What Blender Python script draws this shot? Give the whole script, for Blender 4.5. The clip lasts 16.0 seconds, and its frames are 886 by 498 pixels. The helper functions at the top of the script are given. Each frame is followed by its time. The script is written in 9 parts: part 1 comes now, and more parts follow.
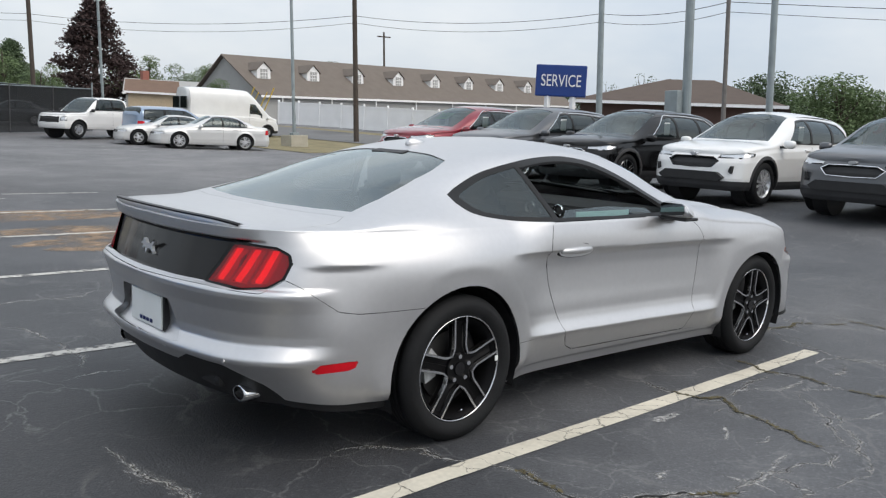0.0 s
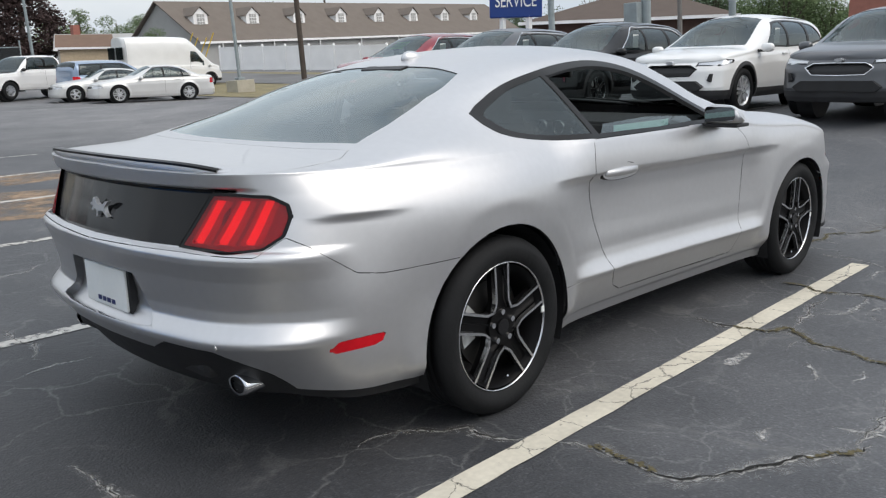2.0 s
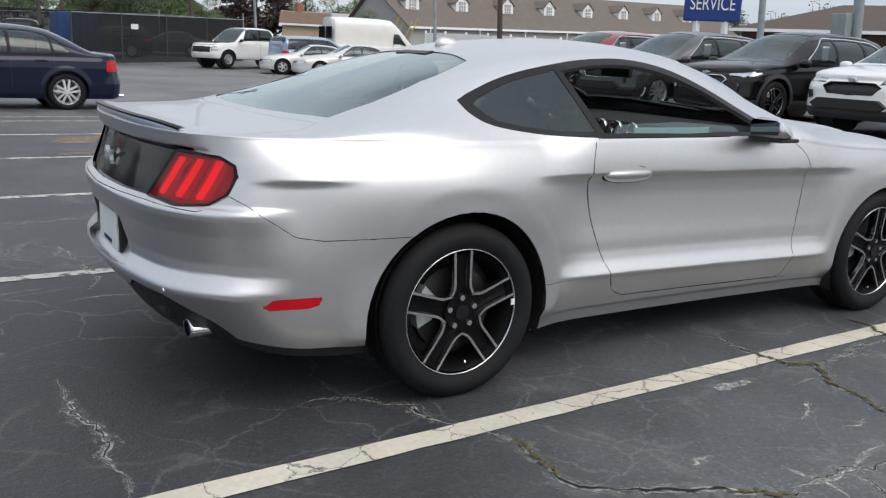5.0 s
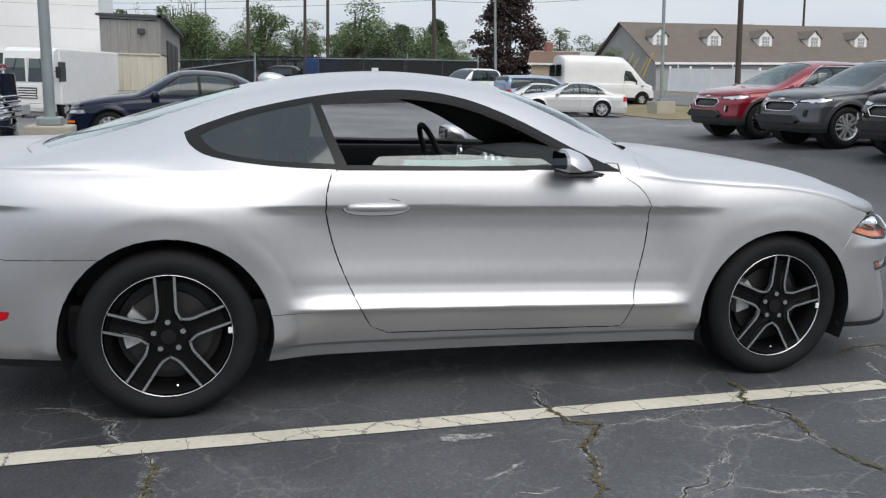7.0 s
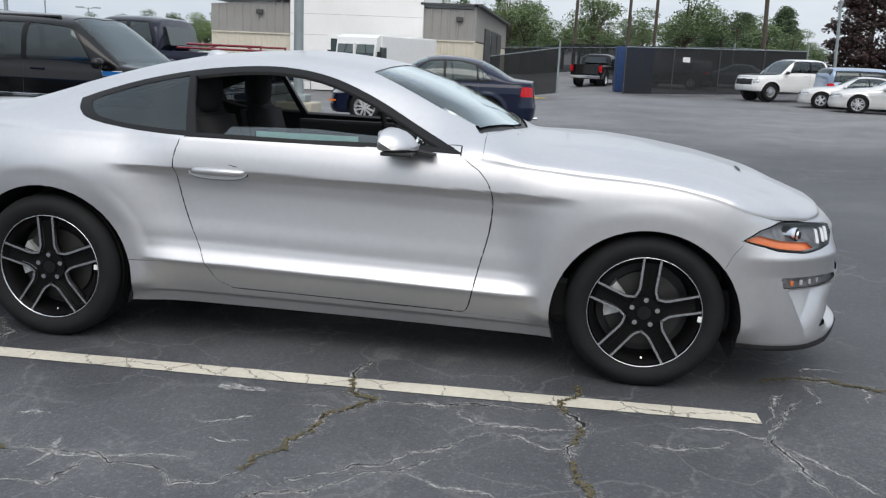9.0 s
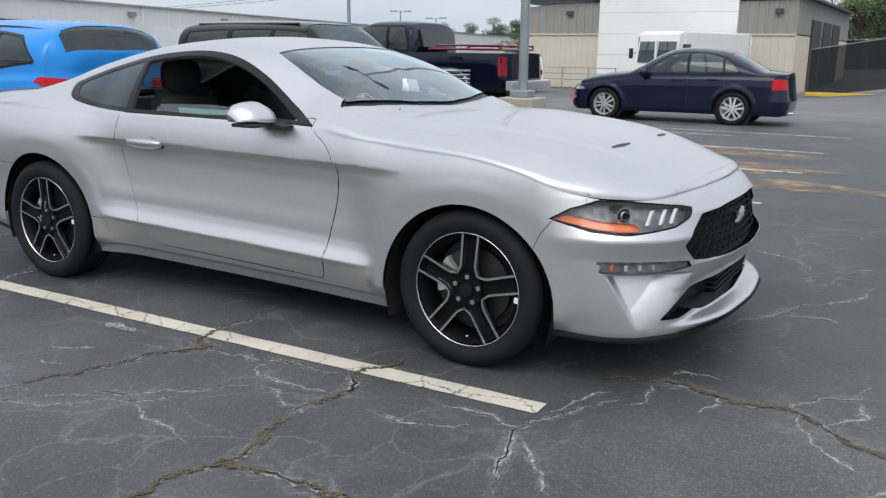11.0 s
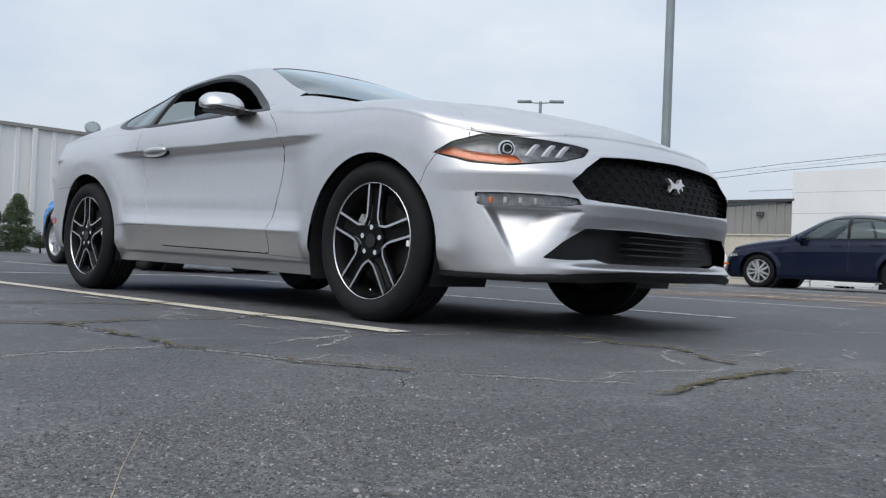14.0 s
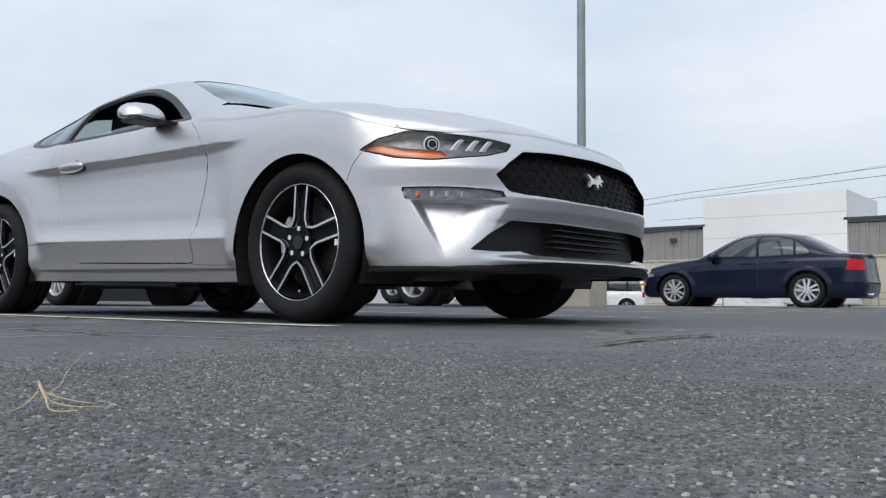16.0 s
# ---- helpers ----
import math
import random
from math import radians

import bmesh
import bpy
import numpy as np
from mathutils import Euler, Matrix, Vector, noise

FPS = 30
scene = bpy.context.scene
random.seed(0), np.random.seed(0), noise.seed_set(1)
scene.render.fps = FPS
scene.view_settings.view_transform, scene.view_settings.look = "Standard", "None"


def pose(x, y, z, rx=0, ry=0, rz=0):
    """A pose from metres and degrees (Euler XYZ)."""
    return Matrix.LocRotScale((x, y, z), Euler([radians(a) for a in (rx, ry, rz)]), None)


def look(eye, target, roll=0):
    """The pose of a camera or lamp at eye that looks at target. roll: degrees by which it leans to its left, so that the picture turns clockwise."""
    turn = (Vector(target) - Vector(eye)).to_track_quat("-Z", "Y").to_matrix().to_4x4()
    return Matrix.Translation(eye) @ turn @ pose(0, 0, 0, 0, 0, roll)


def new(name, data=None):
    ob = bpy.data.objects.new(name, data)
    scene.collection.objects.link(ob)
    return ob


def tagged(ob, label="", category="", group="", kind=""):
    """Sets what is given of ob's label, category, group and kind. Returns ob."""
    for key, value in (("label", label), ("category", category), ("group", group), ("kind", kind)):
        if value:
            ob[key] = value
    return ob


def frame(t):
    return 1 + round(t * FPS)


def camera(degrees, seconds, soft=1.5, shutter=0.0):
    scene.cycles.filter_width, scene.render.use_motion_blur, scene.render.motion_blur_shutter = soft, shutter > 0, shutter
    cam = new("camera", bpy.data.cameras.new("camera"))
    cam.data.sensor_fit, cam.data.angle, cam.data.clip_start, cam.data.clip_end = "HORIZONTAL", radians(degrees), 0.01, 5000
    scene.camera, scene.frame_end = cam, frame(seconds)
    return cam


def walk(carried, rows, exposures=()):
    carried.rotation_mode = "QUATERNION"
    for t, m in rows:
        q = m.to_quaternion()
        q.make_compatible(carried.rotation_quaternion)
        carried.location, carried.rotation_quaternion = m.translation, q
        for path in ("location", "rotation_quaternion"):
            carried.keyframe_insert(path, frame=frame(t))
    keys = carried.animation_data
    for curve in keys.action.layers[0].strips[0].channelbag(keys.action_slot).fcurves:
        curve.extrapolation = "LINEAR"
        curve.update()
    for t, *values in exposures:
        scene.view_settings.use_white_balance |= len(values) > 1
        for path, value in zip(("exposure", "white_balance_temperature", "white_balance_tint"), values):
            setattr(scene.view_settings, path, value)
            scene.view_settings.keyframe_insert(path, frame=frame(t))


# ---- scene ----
cam = camera(55.0, 16.0, soft=1.25)
PATH = [
    (0, (-2.622, -3.615, 1.416), (-1.28, -2.159, 1.134), 2.7),
    (0.5, (-2.584, -3.559, 1.379), (-1.239, -2.119, 1.037), 2.2),
    (1, (-2.501, -3.318, 1.335), (-1.109, -1.938, 0.939), 0.4),
    (1.5, (-2.369, -3.064, 1.301), (-0.965, -1.703, 0.881), -0.7),
    (2, (-2.31, -2.885, 1.3), (-0.916, -1.517, 0.871), -1.5),
    (2.5, (-2.359, -2.761, 1.301), (-0.929, -1.435, 0.857), -1.4),
    (3, (-2.39, -2.728, 1.3), (-0.941, -1.426, 0.848), -0.5),
    (3.2, (-2.396, -2.726, 1.301), (-0.947, -1.424, 0.847), -0.3),
    (5.3, (-1.49, -3.629, 1.276), (-0.528, -1.932, 0.836), 2.7),
    (5.5, (-1.315, -3.735, 1.288), (-0.407, -2.006, 0.856), 2.5),
    (6, (-0.835, -3.899, 1.3), (-0.032, -2.112, 0.9), 2.0),
    (6.5, (-0.335, -4.092, 1.317), (0.338, -2.245, 0.946), 1.4),
    (7, (0.198, -4.244, 1.326), (0.706, -2.348, 0.942), 1.5),
    (7.5, (0.724, -4.388, 1.344), (1.05, -2.458, 0.933), 1.4),
    (8, (1.174, -4.476, 1.381), (1.338, -2.536, 0.921), 1.6),
    (8.5, (1.78, -4.497, 1.4), (1.735, -2.554, 0.929), 2.0),
    (9, (2.307, -4.487, 1.359), (2.055, -2.552, 0.924), 2.6),
    (9.2, (2.534, -4.419, 1.362), (2.21, -2.499, 0.906), 2.4),
    (11.3, (4.65, -3.809, 1.299), (3.588, -2.172, 0.862), 1.0),
    (11.5, (4.833, -3.745, 1.321), (3.729, -2.133, 0.894), 1.2),
    (12, (5.129, -3.511, 1.276), (3.919, -1.969, 0.878), 0.2),
    (12.5, (5.242, -3.288, 1.19), (3.885, -1.864, 0.827), -2.1),
    (13, (5.35, -3.141, 0.97), (3.844, -1.852, 0.702), -2.8),
    (13.5, (5.403, -3.157, 0.56), (3.95, -1.787, 0.465), 0.1),
    (14, (5.413, -3.219, 0.263), (4.017, -1.787, 0.291), 2.3),
    (14.5, (5.424, -3.244, 0.117), (4.087, -1.756, 0.098), 4.2),
    (15, (5.407, -3.249, 0.101), (4.121, -1.717, 0.088), 2.7),
    (15.5, (5.416, -3.248, 0.101), (4.148, -1.703, 0.157), 0.5),
    (16, (5.418, -3.255, 0.1), (4.159, -1.705, 0.219), 0.4),
]
walk(cam, [(t, look(eye, target, roll)) for t, eye, target, roll in PATH], [(0, 0.15, 6830, 10), (3, 0.17, 6830, 10), (6.5, 0.04, 6730, 10), (8.5, 0.18, 6700, 10), (12, 0.17, 6660, 10), (13, 0.09, 6560, 10), (13.5, 0.09, 6520, 10), (14, -0.03, 6500, 10), (14.5, 0.12, 6500, 10), (15, 0.10, 6500, 10), (16, 0.02, 6500, 10)])

# ---------- world, sun and exposure ----------
world = bpy.data.worlds.new("world")
scene.world = world
world.use_nodes = True
wt = world.node_tree
wt.nodes.clear()
w_out = wt.nodes.new("ShaderNodeOutputWorld")
w_bg = wt.nodes.new("ShaderNodeBackground")
w_sky = wt.nodes.new("ShaderNodeTexSky")
w_sky.sky_type = "NISHITA"
w_sky.sun_disc = False
w_sky.sun_elevation = radians(50)
w_sky.sun_rotation = radians(164.6)
w_sky.air_density, w_sky.dust_density, w_sky.ozone_density = 1.0, 3.0, 1.0
w_mix = wt.nodes.new("ShaderNodeMix")
w_mix.data_type = "RGBA"
w_mix.inputs["Factor"].default_value = 0.8
# thin bright overcast over the sky, with soft cloud banks
w_tc = wt.nodes.new("ShaderNodeTexCoord")
w_map = wt.nodes.new("ShaderNodeMapping")
w_map.inputs["Scale"].default_value = (1.0, 1.0, 2.6)
w_noise = wt.nodes.new("ShaderNodeTexNoise")
w_noise.inputs["Scale"].default_value = 1.7
w_noise.inputs["Detail"].default_value = 6
w_noise.inputs["Roughness"].default_value = 0.55
w_ramp = wt.nodes.new("ShaderNodeValToRGB")
w_ramp.color_ramp.elements[0].position, w_ramp.color_ramp.elements[0].color = 0.35, (5.9, 7.0, 8.5, 1)
w_ramp.color_ramp.elements[1].position, w_ramp.color_ramp.elements[1].color = 0.68, (9.2, 9.7, 10.3, 1)
wt.links.new(w_tc.outputs["Generated"], w_map.inputs["Vector"])
wt.links.new(w_map.outputs["Vector"], w_noise.inputs["Vector"])
wt.links.new(w_noise.outputs["Fac"], w_ramp.inputs["Fac"])
wt.links.new(w_sky.outputs["Color"], w_mix.inputs["A"])
wt.links.new(w_ramp.outputs["Color"], w_mix.inputs["B"])
w_bg.inputs["Strength"].default_value = 0.104
w_sep = wt.nodes.new("ShaderNodeSeparateXYZ")
wt.links.new(w_tc.outputs["Generated"], w_sep.inputs[0])
w_up = wt.nodes.new("ShaderNodeMapRange")
w_up.inputs["To Min"].default_value, w_up.inputs["To Max"].default_value = 0.90, 1.33
wt.links.new(w_sep.outputs["Z"], w_up.inputs["Value"])
w_dome = wt.nodes.new("ShaderNodeVectorMath")
w_dome.operation = "SCALE"
wt.links.new(w_mix.outputs["Result"], w_dome.inputs[0])
wt.links.new(w_up.outputs["Result"], w_dome.inputs["Scale"])
wt.links.new(w_dome.outputs[0], w_bg.inputs["Color"])
wt.links.new(w_bg.outputs["Background"], w_out.inputs["Surface"])

sun_data = bpy.data.lights.new("sun", "SUN")
sun_data.energy, sun_data.angle, sun_data.color = 1.3, radians(50), (1.0, 0.95, 0.89)
sun = new("sun", sun_data)
sun.matrix_world = look((1.4, -5.1, 6.3), (0, 0, 0))


# ---------- materials ----------
def material(name, color, rough=0.5, metal=0.0, coat=0.0, var=0.06, scale=6.0, bump=0.0, bump_scale=80.0, alpha=1.0,
             emit=0.0, fine=0.0, ior=1.45, rand=0.0, spec=0.5):
    """A surface with broad and fine variation of colour, gloss and relief at real-world size."""
    m = bpy.data.materials.new(name)
    m.use_nodes = True
    t = m.node_tree
    b = t.nodes["Principled BSDF"]
    b.inputs["Base Color"].default_value = (*color, 1)
    b.inputs["Roughness"].default_value = rough
    b.inputs["Metallic"].default_value = metal
    b.inputs["Coat Weight"].default_value = coat
    b.inputs["Coat Roughness"].default_value = 0.04
    b.inputs["IOR"].default_value = ior
    b.inputs["Alpha"].default_value = alpha
    b.inputs["Specular IOR Level"].default_value = spec
    if emit:
        b.inputs["Emission Color"].default_value = (*color, 1)
        b.inputs["Emission Strength"].default_value = emit
    tc = t.nodes.new("ShaderNodeTexCoord")
    if var or fine or rand:
        n = t.nodes.new("ShaderNodeTexNoise")
        n.inputs["Scale"].default_value, n.inputs["Detail"].default_value = scale, 5
        t.links.new(tc.outputs["Object"], n.inputs["Vector"])
        f = t.nodes.new("ShaderNodeTexNoise")
        f.inputs["Scale"].default_value, f.inputs["Detail"].default_value = scale * 14, 3
        t.links.new(tc.outputs["Object"], f.inputs["Vector"])
        add = t.nodes.new("ShaderNodeMath")
        add.operation = "MULTIPLY_ADD"
        t.links.new(f.outputs["Fac"], add.inputs[0])
        add.inputs[1].default_value = fine / max(var, 1e-3) if var else 0.5
        t.links.new(n.outputs["Fac"], add.inputs[2])
        hsv = t.nodes.new("ShaderNodeHueSaturation")
        hsv.inputs["Color"].default_value = (*color, 1)
        mr = t.nodes.new("ShaderNodeMapRange")
        mr.inputs["From Min"].default_value, mr.inputs["From Max"].default_value = 0.3, 0.7 + (fine / var if var else 0.5)
        mr.inputs["To Min"].default_value, mr.inputs["To Max"].default_value = 1 - var - fine, 1 + var + fine
        t.links.new(add.outputs[0], mr.inputs["Value"])
        last = mr.outputs["Result"]
        if rand:
            oi = t.nodes.new("ShaderNodeObjectInfo")
            ma = t.nodes.new("ShaderNodeMath")
            ma.operation = "MULTIPLY_ADD"
            t.links.new(oi.outputs["Random"], ma.inputs[0])
            ma.inputs[1].default_value = rand
            t.links.new(last, ma.inputs[2])
            last = ma.outputs[0]
        t.links.new(last, hsv.inputs["Value"])
        t.links.new(hsv.outputs["Color"], b.inputs["Base Color"])
    if bump:
        n2 = t.nodes.new("ShaderNodeTexNoise")
        n2.inputs["Scale"].default_value, n2.inputs["Detail"].default_value = bump_scale, 4
        t.links.new(tc.outputs["Object"], n2.inputs["Vector"])
        bp = t.nodes.new("ShaderNodeBump")
        bp.inputs["Strength"].default_value, bp.inputs["Distance"].default_value = bump, 0.01
        t.links.new(n2.outputs["Fac"], bp.inputs["Height"])
        t.links.new(bp.outputs["Normal"], b.inputs["Normal"])
    return m


def clear_glass(name, tint, rough=0.02, density=0.5, through_tint=(0.82, 0.9, 0.88), gloss=1.0):
    """Thin tinted glass: part of the light goes straight through, the rest is dark gloss."""
    m = bpy.data.materials.new(name)
    m.use_nodes = True
    t = m.node_tree
    b = t.nodes["Principled BSDF"]
    b.inputs["Base Color"].default_value = (*tint, 1)
    b.inputs["Roughness"].default_value = rough
    b.inputs["IOR"].default_value = 1.5
    b.inputs["Specular IOR Level"].default_value = 0.0
    tr = t.nodes.new("ShaderNodeBsdfTransparent")
    tr.inputs["Color"].default_value = (*through_tint, 1)
    lw = t.nodes.new("ShaderNodeLayerWeight")
    lw.inputs["Blend"].default_value = 0.5
    pw = t.nodes.new("ShaderNodeMath")
    pw.operation = "POWER"
    pw.inputs[1].default_value = 4.5
    t.links.new(lw.outputs["Facing"], pw.inputs[0])
    fr = t.nodes.new("ShaderNodeMath")
    fr.operation = "MULTIPLY_ADD"
    fr.inputs[1].default_value, fr.inputs[2].default_value = 0.92 * gloss, 0.08 * gloss
    t.links.new(pw.outputs[0], fr.inputs[0])
    gl = t.nodes.new("ShaderNodeBsdfGlossy")
    gl.inputs["Roughness"].default_value = rough
    gl.inputs["Color"].default_value = (0.80, 0.88, 0.90, 1)
    mix = t.nodes.new("ShaderNodeMixShader")
    mix.inputs["Fac"].default_value = density
    t.links.new(tr.outputs[0], mix.inputs[1])
    t.links.new(b.outputs[0], mix.inputs[2])
    mix2 = t.nodes.new("ShaderNodeMixShader")
    t.links.new(fr.outputs[0], mix2.inputs["Fac"])
    t.links.new(mix.outputs[0], mix2.inputs[1])
    t.links.new(gl.outputs[0], mix2.inputs[2])
    t.links.new(mix2.outputs[0], t.nodes["Material Output"].inputs["Surface"])
    return m


def paint(name, color, metal=0.0, rough=0.35, coat=1.0, flake=0.0):
    m = material(name, color, rough=rough, metal=metal, coat=coat, var=0.03, scale=2.5, fine=flake)
    return m


M = {}
M["silver"] = paint("silver_metallic_paint", (0.61, 0.61, 0.62), metal=0.93, rough=0.41, coat=0.25, flake=0.03)
M["white"] = paint("white_paint", (0.78, 0.78, 0.77))
M["black"] = paint("black_paint", (0.005, 0.005, 0.0055), coat=0.0, rough=0.12)
M["charcoal"] = paint("charcoal_metallic_paint", (0.10, 0.104, 0.112), metal=0.6, rough=0.3, coat=0.5)
M["lightsilver"] = paint("bright_silver_paint", (0.66, 0.66, 0.65), metal=0.35, rough=0.35, coat=0.6)
M["red"] = paint("red_metallic_paint", (0.22, 0.006, 0.018), metal=0.35, rough=0.3)
M["navy"] = paint("navy_paint", (0.007, 0.012, 0.034), metal=0.1, rough=0.12, coat=0.0)
M["truckblue"] = paint("dark_blue_paint", (0.004, 0.006, 0.020), metal=0.1, rough=0.12, coat=0.0)
M["brightblue"] = paint("bright_blue_paint", (0.004, 0.25, 0.72), metal=0.1, rough=0.25, coat=0.2)
M["paleblue"] = paint("pale_blue_metallic_paint", (0.26, 0.34, 0.46), metal=0.5, rough=0.35)
M["trim"] = material("black_plastic", (0.018, 0.018, 0.019), rough=0.5, var=0.15, bump=0.1, bump_scale=300)
M["cladding"] = material("dark_grey_plastic", (0.03, 0.03, 0.032), rough=0.6, var=0.15)
M["gloss"] = material("gloss_black", (0.008, 0.008, 0.009), rough=0.2, var=0.05)
M["rubber"] = material("tyre_rubber", (0.011, 0.0115, 0.0125), rough=0.72, spec=0.26, var=0.2, scale=9, bump=0.15, bump_scale=60)
M["rimblack"] = material("black_alloy", (0.006, 0.006, 0.0065), rough=0.4, var=0.08, spec=0.12)
M["machined"] = material("machined_alloy", (0.62, 0.63, 0.65), rough=0.26, metal=1.0, var=0.05)
M["alloy"] = material("silver_alloy", (0.72, 0.73, 0.75), rough=0.3, metal=0.7, var=0.05)
M["disc"] = material("brake_disc", (0.05, 0.049, 0.048), rough=0.45, metal=0.6, var=0.15)
M["caliper_pale"] = material("bare_caliper", (0.50, 0.51, 0.51), rough=0.45, metal=0.3, var=0.25, scale=25)
M["chrome"] = material("chrome", (0.75, 0.76, 0.78), rough=0.07, metal=1.0, var=0.02)
M["tailred"] = material("red_lens", (0.50, 0.006, 0.014), rough=0.22, coat=0.15, var=0.12, scale=20, spec=0.3)
M["taildark"] = material("dark_red_lens", (0.26, 0.005, 0.010), rough=0.2, coat=0.2, var=0.1, scale=20, spec=0.3)
M["mirror"] = material("mirror_glass", (0.35, 0.36, 0.37), rough=0.04, metal=1.0, var=0.0)
M["tailglow"] = material("lit_red_bar", (0.85, 0.008, 0.018), rough=0.6, var=0.1, scale=25, spec=0.0, emit=0.8)
M["redlens"] = clear_glass("clear_red_lens", (0.42, 0.006, 0.014), rough=0.1, density=0.38, through_tint=(1.0, 0.2, 0.22), gloss=0.5)
M["amber"] = material("amber_lens", (0.75, 0.17, 0.02), rough=0.2, coat=1.0, var=0.08, scale=30)
M["lamp_in"] = material("lamp_housing", (0.20, 0.205, 0.215), rough=0.35, metal=0.5, var=0.45, scale=35)
M["blade"] = material("milky_light_guide", (0.52, 0.53, 0.55), rough=0.3, var=0.1, scale=30)
M["reflector"] = material("lamp_reflector", (0.62, 0.63, 0.64), rough=0.3, metal=0.5, var=0.1, scale=30)
M["piano"] = material("piano_black", (0.006, 0.006, 0.0065), rough=0.12, var=0.05, spec=0.28)
M["lamp_lens"] = clear_glass("lamp_lens", (0.2, 0.2, 0.2), density=0.02, through_tint=(0.96, 0.96, 0.96), gloss=0.35)
M["glass"] = clear_glass("tinted_glass", (0.012, 0.018, 0.018), density=0.4, gloss=1.3)
M["privacy"] = clear_glass("privacy_glass", (0.006, 0.008, 0.008), density=0.82, rough=0.06)
M["shield"] = clear_glass("windscreen_glass", (0.05, 0.065, 0.07), density=0.15, gloss=1.7)
M["carglass"] = clear_glass("car_window_glass", (0.010, 0.015, 0.016), density=0.6)
M["interior"] = material("black_cloth", (0.026, 0.026, 0.028), rough=0.85, var=0.2, bump=0.2, bump_scale=200)
M["greycloth"] = material("grey_cloth", (0.10, 0.10, 0.105), rough=0.9, var=0.2)
M["sticker"] = material("window_sticker", (0.34, 0.55, 0.52), rough=0.5, var=0.1, scale=30)
M["paper"] = material("paper", (0.75, 0.77, 0.76), rough=0.6, var=0.05)
M["green_marker"] = material("green_marker", (0.25, 0.62, 0.12), rough=0.6, var=0.1)
M["bars"] = material("dark_print", (0.02, 0.03, 0.12), rough=0.5, var=0.1)
M["badge"] = material("bright_badge", (0.80, 0.81, 0.82), rough=0.28, metal=0.6, var=0.03)
M["mesh"] = material("grille_black", (0.007, 0.007, 0.0075), rough=0.6, var=0.1, spec=0.2)
M["satin"] = material("satin_black_trim", (0.008, 0.008, 0.0085), rough=0.3, var=0.08, spec=0.3)


# ---------- mesh helpers ----------
def mesh_from(name, verts, faces, mat=None, smooth=True, normals=None):
    me = bpy.data.meshes.new(name)
    rows = faces.tolist() if isinstance(faces, np.ndarray) else faces
    me.from_pydata(np.asarray(verts, float).tolist(), [], [f if len(f) < 4 or (f[2] != f[3] and f[0] != f[1]) else (f[:3] if f[2] == f[3] else f[1:]) for f in rows])
    me.update()
    if mat is not None:
        me.materials.append(mat)
    if smooth:
        me.polygons.foreach_set("use_smooth", [True] * len(me.polygons))
        if normals is not None:
            me.normals_split_custom_set_from_vertices([tuple(map(float, n)) for n in normals])
    return me


def part_mesh(name, me, parent, label=""):
    ob = new(name, me)
    ob.parent = parent
    if label:
        ob["label"] = label
    return ob


def part(name, bm, mat, parent, label="", smooth=False):
    """Links a bmesh as one mesh object under a thing or under a part."""
    me = bpy.data.meshes.new(name)
    bmesh.ops.recalc_face_normals(bm, faces=bm.faces)
    bm.to_mesh(me)
    bm.free()
    me.materials.append(mat)
    if smooth:
        me.polygons.foreach_set("use_smooth", [True] * len(me.polygons))
    return part_mesh(name, me, parent, label)


def thing(name, label, category, group="", kind="", at=None):
    ob = new(name)
    tagged(ob, label, category, group, kind)
    if at is not None:
        ob.matrix_world = at
    return ob


def add_box(bm, x0, x1, y0, y1, z0, z1, bevel=0.0):
    m = Matrix.Translation(((x0 + x1) / 2, (y0 + y1) / 2, (z0 + z1) / 2)) @ Matrix.Diagonal((abs(x1 - x0), abs(y1 - y0), abs(z1 - z0), 1))
    r = bmesh.ops.create_cube(bm, size=1.0, matrix=m)
    if bevel:
        es = list({e for v in r["verts"] for e in v.link_edges})
        bmesh.ops.bevel(bm, geom=es, offset=bevel, segments=2, affect="EDGES", profile=0.6)
    return bm


def box_bm(*a, bevel=0.0):
    return add_box(bmesh.new(), *a, bevel=bevel)


def add_cyl(bm, p0, p1, r0, r1=None, seg=16):
    p0, p1 = Vector(p0), Vector(p1)
    d = p1 - p0
    m = Matrix.Translation((p0 + p1) / 2) @ d.to_track_quat("Z", "Y").to_matrix().to_4x4()
    bmesh.ops.create_cone(bm, cap_ends=True, segments=seg, radius1=r0, radius2=r0 if r1 is None else r1, depth=d.length, matrix=m)
    return bm


def add_prism(bm, pts, axis, a, b):
    """A flat outline pushed through from a to b along an axis (0, 1 or 2)."""
    def place(p, c):
        q = list(p)
        q.insert(axis, c)
        return bm.verts.new(q)
    lo, hi = [place(p, a) for p in pts], [place(p, b) for p in pts]
    bm.faces.new(lo)
    bm.faces.new(hi[::-1])
    for i in range(len(pts)):
        j = (i + 1) % len(pts)
        bm.faces.new((lo[j], lo[i], hi[i], hi[j]))
    return bm


def revolve(profile, seg, axis="y"):
    """Verts and faces of a closed or open profile (r, c) turned round the y axis."""
    prof = np.array(profile)
    a = np.linspace(0, 2 * math.pi, seg, endpoint=False)
    verts = np.stack([prof[None, :, 0] * np.cos(a)[:, None], np.repeat(prof[None, :, 1], seg, 0), prof[None, :, 0] * np.sin(a)[:, None]], -1).reshape(-1, 3)
    n = len(prof)
    faces = []
    for i in range(seg):
        k = (i + 1) % seg
        for j in range(n - 1):
            faces.append((i * n + j, i * n + j + 1, k * n + j + 1, k * n + j))
    return verts, faces


